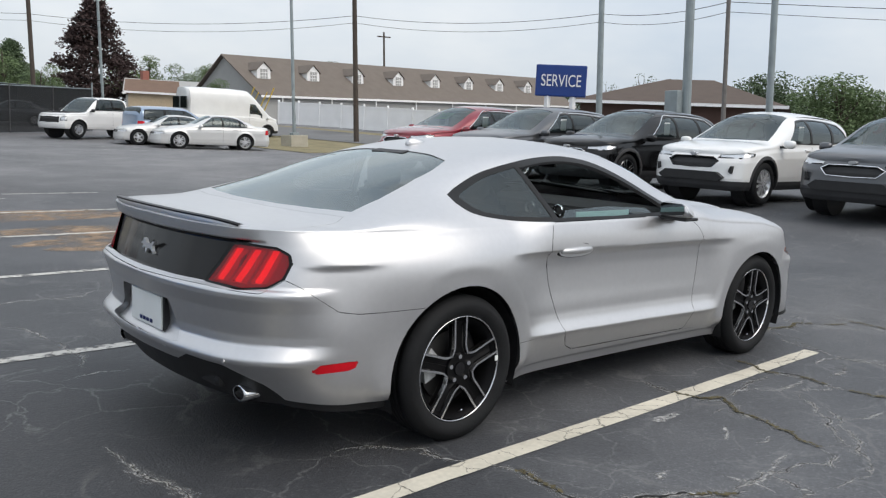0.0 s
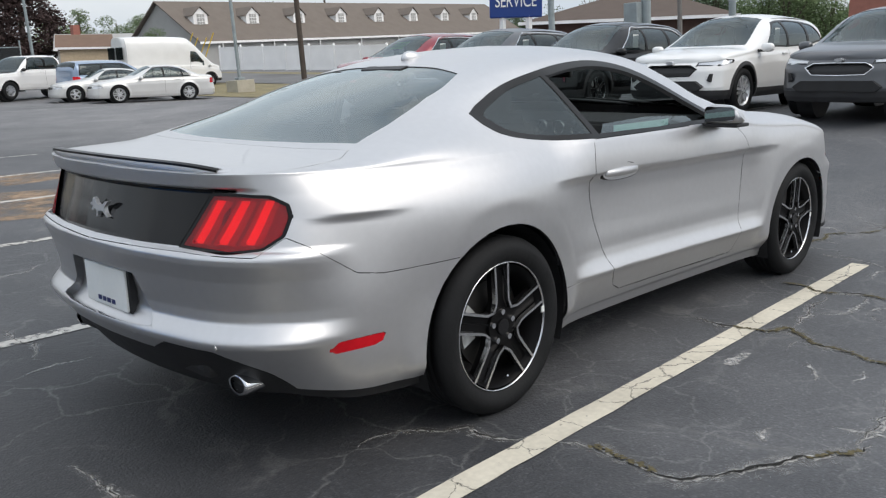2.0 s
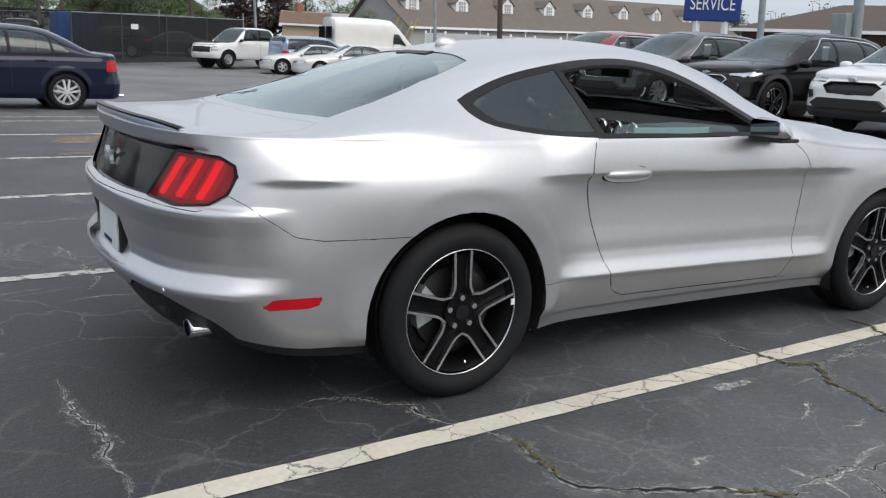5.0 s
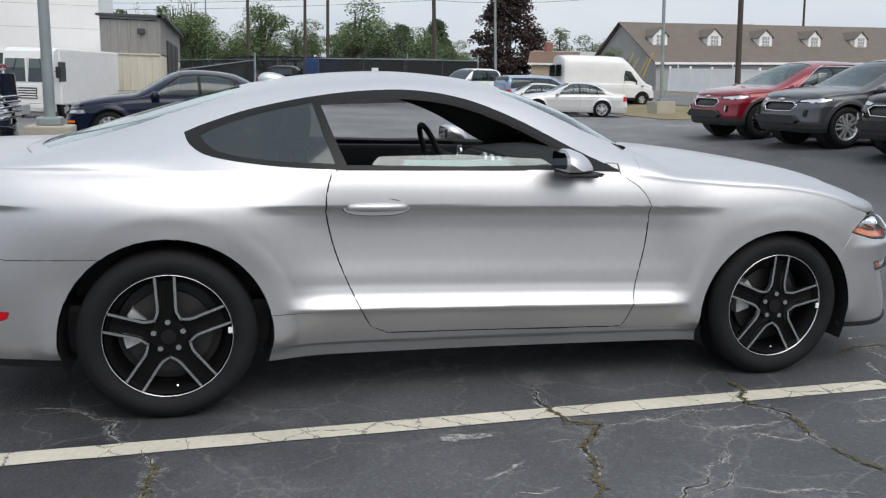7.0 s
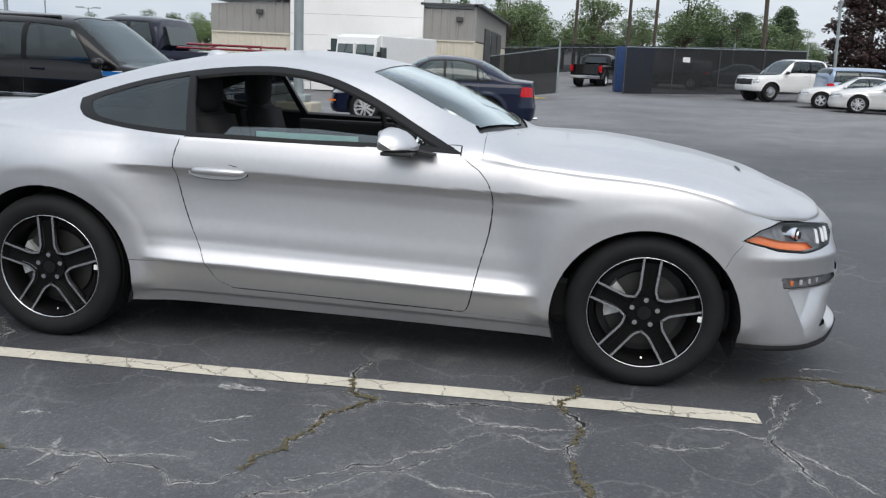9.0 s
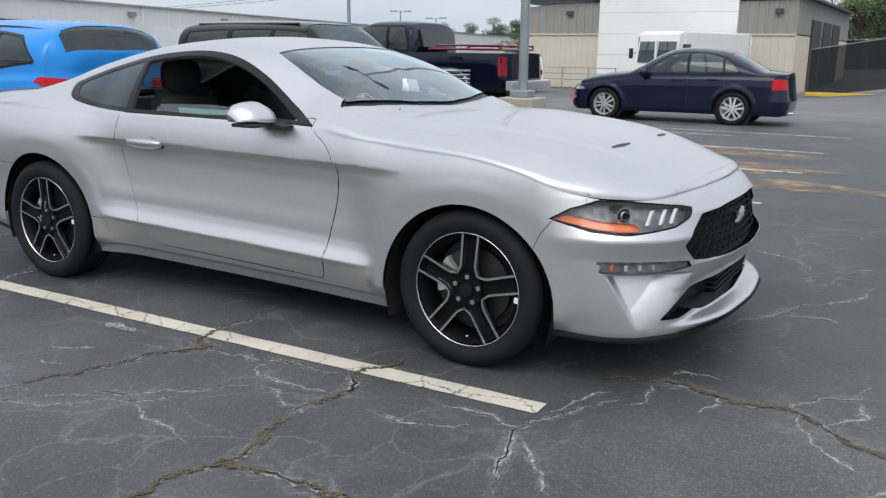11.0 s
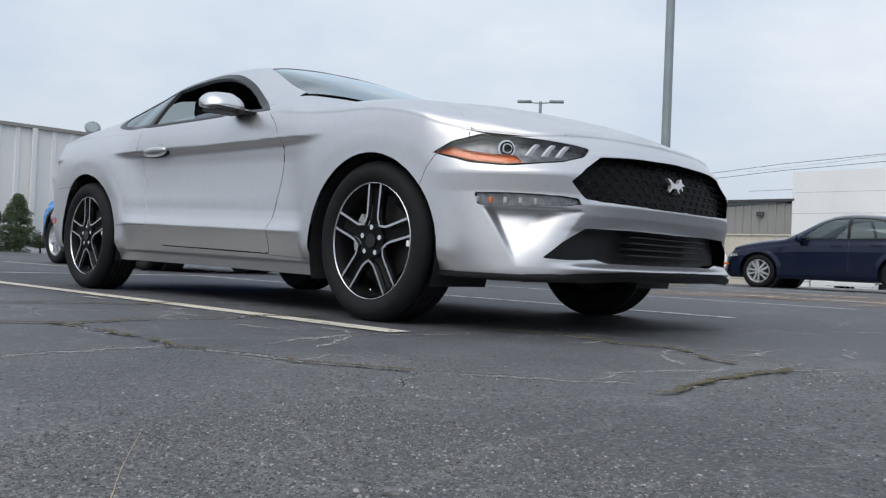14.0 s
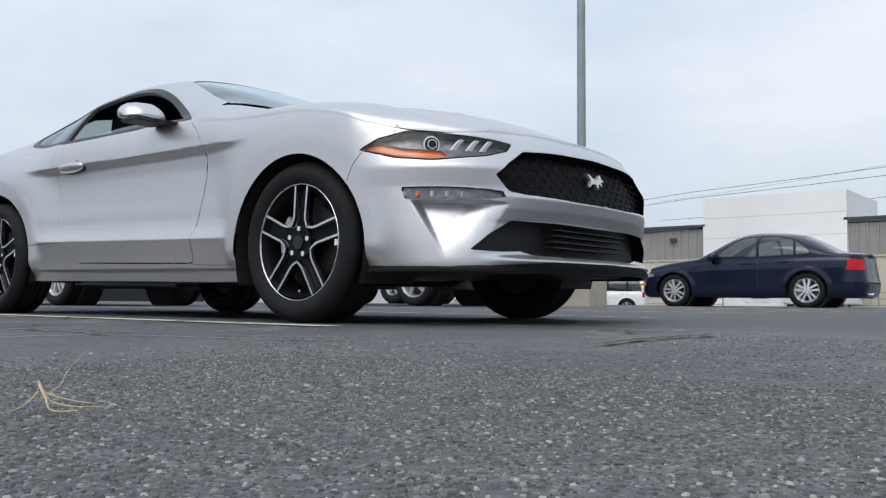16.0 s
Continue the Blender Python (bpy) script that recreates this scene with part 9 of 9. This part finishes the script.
for h0, h1, sg_, r_ in ((11.6, 11.4, 0.5, 0.012), (9.2, 9.0, 0.7, 0.022), (7.6, 7.4, 0.9, 0.014), (7.2, 7.0, 1.0, 0.012)):
    wire((27.8, 37.4, h0), (32.6, 23.3, h1), sg_ * 0.5, r_)
    wire((32.6, 23.3, h1), (30.5, 15.2, h1 - 0.3), sg_ * 0.3, r_)
    wire((30.5, 15.2, h1 - 0.3), (60.0, -30.0, h1 + 1), sg_, r_)
    wire((27.8, 37.4, h0), (14.9, 53.8, h0 - 0.4), sg_ * 0.6, r_)
    wire((14.9, 53.8, h0 - 0.4), (-40.0, 96.0, h0 + 1), sg_, r_)
wire((27.8, 37.4, 10.8), (20.9, 11.0, 10.6), 0.4, 0.018)
wire((20.9, 11.0, 10.6), (40.0, -40.0, 11.0), 0.8, 0.018)
wire((-16.0, 48.0, 6.6), (-64.0, 48.0, 4.1), 0.3, 0.015)
wire((-16.0, 48.0, 6.6), (30.0, 52.0, 10.2), 0.3, 0.015)
wire((-16.0, 48.0, 7.0), (-64.0, 48.0, 4.2), 0.3, 0.015)
wire((-16.0, 48.0, 7.0), (30.0, 52.0, 10.9), 0.3, 0.015)
sp = thing("splice_box", "black splice box on the overhead cable", "box")
part("body", box_bm(28.7, 29.3, 33.9, 34.3, 8.8, 9.05, bevel=0.05), M["wire"], sp)
for k, (x, y) in enumerate(((24.6, 45.5), (24.9, 44.2), (25.5, 46.0), (24.0, 45.0))):
    gw = thing("guy_guard", "yellow guy-wire guard leaning over the verge", "guard", "yellow guy guards")
    part("guard", add_cyl(bmesh.new(), (x, y, gz(x, y)), (x + 0.75, y - 1.0, gz(x, y) + 2.6 + 0.3 * (k % 2)), 0.035, 0.035, 8), M["yellow"], gw)


def service_sign():
    s = thing("service_sign", "blue service sign on two white posts", "sign")
    a, b = Vector((18.03, 14.82)), Vector((19.07, 13.61))
    d = (b - a).normalized()
    ang = math.atan2(d.y, d.x)
    m = Matrix.Translation((a.x, a.y, 2.56)) @ Matrix.Rotation(ang, 4, "Z")
    ln = (b - a).length
    pn = box_bm(0, ln, -0.10, 0.10, 0, 0.985, bevel=0.04)
    bmesh.ops.transform(pn, matrix=m, verts=pn.verts)
    part("panel", pn, M["signblue"], s, smooth=False)
    cu_ = bpy.data.curves.new("lettering", "FONT")
    cu_.body, cu_.size, cu_.extrude, cu_.align_x = "SERVICE", 0.80, 0.01, "CENTER"
    ob = new("tmp_text", cu_)
    dg = bpy.context.evaluated_depsgraph_get()
    me = bpy.data.meshes.new_from_object(ob.evaluated_get(dg))
    bpy.data.objects.remove(ob)
    me.materials.clear()
    me.materials.append(M["signtext"])
    wd = max(v.co.x for v in me.vertices) - min(v.co.x for v in me.vertices)
    k = ln * 0.78 / wd
    t = part_mesh("lettering", me, s, "white capital letters")
    t.matrix_basis = m @ Matrix.Translation((ln / 2, -0.112, 0.32)) @ Matrix.Rotation(radians(90), 4, "X") @ Matrix.Diagonal((k, 0.66, 1, 1))
    for f in (0.25, 0.75):
        q = a + (b - a) * f
        part("post", box_bm(q.x - 0.07, q.x + 0.07, q.y - 0.07, q.y + 0.07, gz(q.x, q.y), 2.6), M["vinyl"], s)


service_sign()


# ---------- small things by the service hall ----------
cn = thing("safety_post", "orange and white safety post by the hall", "traffic cone")
part("post", add_cyl(bmesh.new(), (-23.4, 5.3, 0.05), (-23.4, 5.3, 1.15), 0.07, 0.05, 14), M["cone"], cn)
part("foot", add_cyl(bmesh.new(), (-23.4, 5.3, 0.0), (-23.4, 5.3, 0.06), 0.24, 0.22, 16), M["trim"], cn)
part("band", add_cyl(bmesh.new(), (-23.4, 5.3, 0.75), (-23.4, 5.3, 0.88), 0.072, 0.07, 14), M["paper"], cn)
rk_ = thing("wire_rack", "empty black wire rack standing by the hall wall", "rack")
for x, y in ((-24.6, 5.68), (-24.6, 6.10), (-24.6, 6.22), (-24.6, 6.64)):
    part("upright", add_cyl(bmesh.new(), (x, y, 0), (x, y, 1.30), 0.02, 0.02, 6), M["trim"], rk_)
for y0 in (5.68, 6.22):
    for z_ in (0.15, 0.42, 0.70, 1.0, 1.28):
        part("shelf", box_bm(-24.75 if z_ < 0.2 else -24.62, -24.58, y0, y0 + 0.42, z_, z_ + 0.025), M["trim"], rk_)
mc = thing("motorcycle", "chrome and red motorcycle parked by the hall", "motorcycle")
for x in (-0.68, 0.68):
    v, f = revolve([(0.24, -0.05), (0.31, -0.05), (0.33, 0.0), (0.31, 0.05), (0.24, 0.05), (0.24, -0.05)], 28)
    part_mesh("tyre", mesh_from("tyre", v + np.array([x, 0, 0.33]), f, M["rubber"]), mc)
fr_ = bmesh.new()
for a, b in (((0.68, 0, 0.33), (0.42, 0, 0.95)), ((0.42, 0, 0.9), (-0.3, 0, 0.62)), ((-0.68, 0, 0.33), (-0.2, 0, 0.45)), ((0.42, -0.35, 1.05), (0.42, 0.35, 1.05))):
    add_cyl(fr_, a, b, 0.03, 0.03, 8)
part("frame", fr_, M["chrome"], mc)
part("engine", box_bm(-0.25, 0.25, -0.18, 0.18, 0.25, 0.58, bevel=0.06), M["alloy"], mc)
part("tank", box_bm(-0.05, 0.42, -0.14, 0.14, 0.68, 0.88, bevel=0.07), M["red"], mc)
part("saddle", box_bm(-0.62, -0.02, -0.14, 0.14, 0.62, 0.74, bevel=0.05), M["interior"], mc)
mc.matrix_world = pose(-24.1, 5.05, 0, 0, 0, 70)
kb = thing("parking_kerb", "yellow painted kerb block at the workshop", "kerb")
part("block", box_bm(-1.2, 1.6, 36.6, 36.9, gz(0, 36.7) - 0.02, gz(0, 36.7) + 0.15, bevel=0.03), M["yellow"], kb)


# ---------- trees ----------
def leaf_material(name, colour):
    m = material(name, colour, rough=0.8, var=0.3, scale=0.6, fine=0.2)
    return m


# leaf_a and leaf_c are paled: distance haze is mixed into their colour
M["leaf_a"] = leaf_material("hazy_green_leaves", (0.125, 0.18, 0.08))
M["leaf_b"] = leaf_material("bright_leaves", (0.16, 0.23, 0.085))
M["leaf_c"] = leaf_material("hazy_dark_leaves", (0.085, 0.125, 0.065))
M["leaf_d"] = leaf_material("purple_brown_leaves", (0.055, 0.034, 0.032))
M["bark"] = material("tree_bark", (0.08, 0.062, 0.05), rough=0.95, var=0.2, scale=4, fine=0.2)
TREES = {}


def tree_meshes(kind, leaf, seed):
    """Trunk with limbs, and a crown of many small leaf clumps; unit height 1."""
    key = (kind, leaf, seed)
    if key in TREES:
        return TREES[key]
    rnd = np.random.RandomState(seed)
    bm = bmesh.new()
    add_cyl(bm, (0, 0, -0.02), (0.01, 0, 0.45), 0.026, 0.016, 9)
    add_cyl(bm, (0.01, 0, 0.44), (0.0, 0.01, 0.86), 0.016, 0.004, 8)
    blobs = []
    if kind == "round":
        for k in range(16):
            a, r, z = rnd.uniform(0, 6.28), rnd.uniform(0.05, 0.28), rnd.uniform(0.36, 0.88)
            r *= 1 - 0.5 * abs(z - 0.6) / 0.3
            blobs.append((r * math.cos(a), r * math.sin(a), z, rnd.uniform(0.09, 0.16)))
            add_cyl(bm, (0.005, 0, 0.25 + 0.4 * (z - 0.3)), (r * math.cos(a), r * math.sin(a), z), 0.009, 0.003, 5)
        n = 6500
    elif kind == "dense":
        for k in range(240):
            z = rnd.uniform(0.02, 0.97)
            w_ = 0.23 * min(1.0, (1 - z) * 1.7 + 0.06) * min(1.0, 0.8 + z)
            a, r = rnd.uniform(0, 6.28), w_ * rnd.uniform(0.2, 1.0) ** 0.6
            blobs.append((r * math.cos(a), r * math.sin(a), z, rnd.uniform(0.04, 0.07)))
        n = 20000
    elif kind == "bare":
        for k in range(26):
            a, z = rnd.uniform(0, 6.28), rnd.uniform(0.4, 0.98)
            r = rnd.uniform(0.05, 0.22) * (1.1 - z * 0.5)
            add_cyl(bm, (0, 0, z * 0.55), (r * math.cos(a), r * math.sin(a), z), 0.006, 0.0015, 4)
            blobs.append((r * math.cos(a), r * math.sin(a), z, 0.05))
        n = 160
    else:
        for k in range(44):
            z = rnd.uniform(0.06, 0.97)
            w_ = 0.27 * min(1.0, (1 - z) * 1.55 + 0.03) * (0.85 + 0.15 * min(1, z / 0.2)) if kind == "cone" else 0.22 * math.sin(math.pi * min(1, 0.15 + 0.85 * z)) ** 0.7
            a, r = rnd.uniform(0, 6.28), w_ * rnd.uniform(0.35, 0.95)
            blobs.append((r * math.cos(a), r * math.sin(a), z, 0.055 + 0.05 * (1 - z)))
            add_cyl(bm, (0, 0, max(z - 0.04, 0.02)), (r * math.cos(a), r * math.sin(a), z), 0.006, 0.002, 4)
        n = 5200
    B = np.array(blobs)
    pick = rnd.choice(len(B), n, p=B[:, 3] ** 2 / (B[:, 3] ** 2).sum())
    dirs = rnd.normal(size=(n, 3))
    dirs /= np.linalg.norm(dirs, axis=1, keepdims=True)
    c = B[pick, :3] + dirs * (B[pick, 3] * rnd.uniform(0.5, 1.12, n))[:, None] * np.array([1, 1, 0.8])
    size = rnd.uniform(0.006, 0.016, n) * (0.9 if kind == "round" else 1.0)
    t1 = rnd.normal(size=(n, 3))
    t1 /= np.linalg.norm(t1, axis=1, keepdims=True)
    t2 = np.cross(t1, rnd.normal(size=(n, 3)))
    t2 /= np.linalg.norm(t2, axis=1, keepdims=True)
    s = size[:, None]
    v = np.stack([c - t1 * s, c - t2 * s * 0.6 + t1 * s * 0.1, c + t1 * s, c + t2 * s * 0.6], 1).reshape(-1, 3)
    f = np.arange(4 * n).reshape(-1, 4)
    tm = bpy.data.meshes.new("trunk")
    bm.to_mesh(tm)
    bm.free()
    tm.materials.append(M["bark"])
    cm = mesh_from("crown", v, f, M[leaf], False)
    TREES[key] = (tm, cm)
    return TREES[key]


def tree(x, y, h, kind="round", leaf="leaf_a", seed=1, wide=1.0, label="leafy green tree in the distance", sink=0.0):
    t = thing("tree", label, "tree", "background trees")
    tm, cm = tree_meshes(kind, leaf, seed)
    part_mesh("trunk", tm, t)
    part_mesh("crown", cm, t)
    t.matrix_world = Matrix.Translation((x, y, gz(x, y) - 0.1 - sink * h)) @ Matrix.Rotation(x * 1.7 + y, 4, "Z") @ Matrix.Diagonal((h * wide, h * wide, h, 1))
    return t


tree(39.0, 109.3, 14.4, "dense", "leaf_d", 3, 1.5, "tall dense purple-brown tree behind the fence")
tree(27.7, 104.0, 8.2, "dense", "leaf_c", 5, 1.4, "dark evergreen tree behind the fence")
tree(23.4, 105.0, 7.4, "dense", "leaf_c", 5, 1.6, "dark evergreen tree behind the fence")
rt = random.Random(5)
# row behind the storage yard
for k in range(66):
    ang = radians(65 + 50 * k / 66 + rt.uniform(-0.8, 0.8))
    d_ = rt.uniform(78, 112)
    if 65.5 < math.degrees(ang) < 74.5:
        continue
    tree(2 + d_ * math.cos(ang), -4 + d_ * math.sin(ang), rt.uniform(4.6, 7.8) * (0.75 if k < 16 else 1.0), rt.choice(["round", "round", "round", "cone", "oval"]), rt.choice(["leaf_a", "leaf_b", "leaf_c", "leaf_a"]), rt.randint(1, 4), rt.uniform(1.2, 1.7))
for k in range(4):
    tree(-10 + 3 * k + rt.uniform(-1, 1), 84 + rt.uniform(-2, 2), rt.uniform(7, 9), "bare", "leaf_b", 7, 1.2, "thin half-bare tree in the distance")
# behind the fence of the street, far to the front
for k in range(40):
    ang = radians(4 + 24.5 * k / 40 + rt.uniform(-0.6, 0.6))
    d_ = rt.uniform(95, 135)
    tree(d_ * math.cos(ang), -4 + d_ * math.sin(ang), rt.uniform(8.0, 12.0), rt.choice(["round", "round", "oval"]), rt.choice(["leaf_a", "leaf_c", "leaf_a"]), rt.randint(1, 4), rt.uniform(1.2, 1.6), sink=0.24)
for k in range(14):
    ang = radians(31 + 32 * k / 14)
    d_ = rt.uniform(130, 165)
    tree(d_ * math.cos(ang), -4 + d_ * math.sin(ang), rt.uniform(7.0, 11.0), rt.choice(["round", "bare"]), "leaf_c", rt.randint(1, 4), 1.4)
for k, (x, y, h) in enumerate(((47, 118, 8.5), (51.5, 121, 9.5), (56, 119, 8.0), (61, 121, 8.5), (66, 119, 7.5))):
    tree(x, y, h, "round" if k != 1 else "cone", "leaf_b" if k == 0 else "leaf_a", k + 1, 1.3)
tree(-24.7, 7.2, 2.05, "dense", "leaf_c", 2, 1.25, "small clipped evergreen bush by the hall")
for k in range(5):
    tree(-24.7, 8.0 + 0.55 * k, 0.95, "round", "leaf_d" if k % 2 else "leaf_c", k % 3 + 1, 1.6, "low dark shrub by the hall wall")
for k in range(12):
    tree(-80 + 4 * k, 140 + 2 * k, rt.uniform(6, 8), "round", "leaf_c", k % 4 + 1, 1.4)
# dry straw on the asphalt close to the lens
st = thing("dry_straw", "pale dry grass stalks lying on the asphalt", "plant litter")
def stalk(pts, r0):
    q = curve_through(pts, 6)
    bm = bmesh.new()
    for k in range(len(q) - 1):
        add_cyl(bm, q[k], q[k + 1], r0 * (1 - 0.7 * k / len(q)), r0 * (1 - 0.7 * (k + 1) / len(q)), 5)
    part("stalk", bm, M["straw"], st)


M["straw"] = material("dry_straw", (0.50, 0.42, 0.24), rough=0.8, var=0.25, scale=40)
stalk([(4.66, -2.888, 0.010), (4.60, -2.84, 0.014), (4.50, -2.78, 0.020), (4.35, -2.68, 0.030)], 0.00068)
stalk([(4.655, -2.887, 0.022), (4.68, -2.893, 0.012), (4.715, -2.905, 0.006), (4.735, -2.893, 0.006)], 0.00124)
stalk([(4.65, -2.885, 0.024), (4.672, -2.886, 0.010), (4.70, -2.882, 0.006), (4.72, -2.865, 0.006)], 0.00099)
stalk([(4.655, -2.888, 0.024), (4.66, -2.882, 0.014), (4.68, -2.868, 0.008), (4.70, -2.858, 0.006)], 0.00087)
stalk([(4.66, -2.890, 0.016), (4.69, -2.915, 0.010), (4.715, -2.94, 0.008), (4.735, -2.975, 0.010)], 0.00074)
stalk([(4.70, -2.945, 0.010), (4.72, -2.955, 0.007), (4.74, -2.985, 0.007)], 0.00136)
# aggregate of the bare strip: thousands of small worn stones, half sunk in the binder
M["aggregate"] = stone_material()
rg = np.random.default_rng(8)


def aggregate(name, count, x0, x1, y0, y1, r0, r1):
    x, y = rg.uniform(x0, x1, count), rg.uniform(y0, y1, count)
    keep = (x - 0.55 * y + 0.45 * np.sin(x * 5.1 + y * 3.3) > 5.35 + rg.uniform(-0.5, 0.3, count)) & (0.92 * (x - 5.6) + 2.3 * (y + 3.7) > -0.6)
    x, y = x[keep], y[keep]
    n = len(x)
    r = rg.uniform(r0, r1, n) * rg.choice([0.7, 1.0, 1.35], n)
    h = r * rg.uniform(0.30, 0.62, n)
    a = np.arange(6) * math.pi / 3 + rg.uniform(0, 1, n)[:, None]
    k = rg.uniform(0.72, 1.25, (n, 6))
    turn, long = rg.uniform(0, math.pi, n)[:, None], rg.uniform(0.6, 1.0, n)[:, None]

    def ring(scale, z):
        u, w = k * np.cos(a) * r[:, None] * scale, k * np.sin(a) * r[:, None] * scale * long
        return np.stack([x[:, None] + u * np.cos(turn) - w * np.sin(turn), y[:, None] + u * np.sin(turn) + w * np.cos(turn), z], -1)
    lean = rg.uniform(-0.25, 0.25, n)[:, None] * np.cos(a)
    v = np.concatenate([ring(1.0, np.full((n, 6), -0.0005)), ring(0.62, h[:, None] * (0.9 + lean))], 1).reshape(-1, 3)
    b = np.arange(n)[:, None] * 12
    i = np.arange(6)
    side = np.stack([b + i, b + (i + 1) % 6, b + 6 + (i + 1) % 6, b + 6 + i], -1).reshape(-1, 4)
    top = np.concatenate([b + np.array([[6, 7, 8, 9]]), b + np.array([[6, 9, 10, 11]])], 0)
    ob = new(name, mesh_from(name, v, np.vstack([side, top]), M["aggregate"], False))
    tagged(ob, "pale and dark stones of worn asphalt laid open", "gravel", kind="stuff")


aggregate("aggregate", 68000, 4.2, 5.6, -3.5, -2.2, 0.0012, 0.0024)
aggregate("aggregate", 34000, 3.2, 6.2, -3.6, -0.6, 0.0018, 0.0034)
pb = random.Random(4)
vs, fs = [], []
for k in range(450):
    x, y = pb.uniform(3.4, 6.2), pb.uniform(-3.2, -0.9)
    r_ = pb.choice([0.002, 0.003, 0.0045]) * pb.uniform(0.7, 1.4)
    b0 = len(vs)
    for (dx, dy, dz) in ((1, 0, 0), (0, 1, 0.1), (-1, 0.1, 0), (0.1, -1, 0), (0, 0, 0.55)):
        vs.append((x + dx * r_ * pb.uniform(0.6, 1.2), y + dy * r_ * pb.uniform(0.6, 1.2), 0.001 + max(dz, 0) * r_))
    fs += [(b0, b0 + 1, b0 + 4), (b0 + 1, b0 + 2, b0 + 4), (b0 + 2, b0 + 3, b0 + 4), (b0 + 3, b0, b0 + 4)]
M["grit"] = material("loose_grit", (0.12, 0.11, 0.10), rough=0.9, var=0.4, scale=25)
tagged(new("loose_grit", mesh_from("loose_grit", vs, fs, M["grit"], False)), "loose grit and small stones on the asphalt", "gravel", kind="stuff")
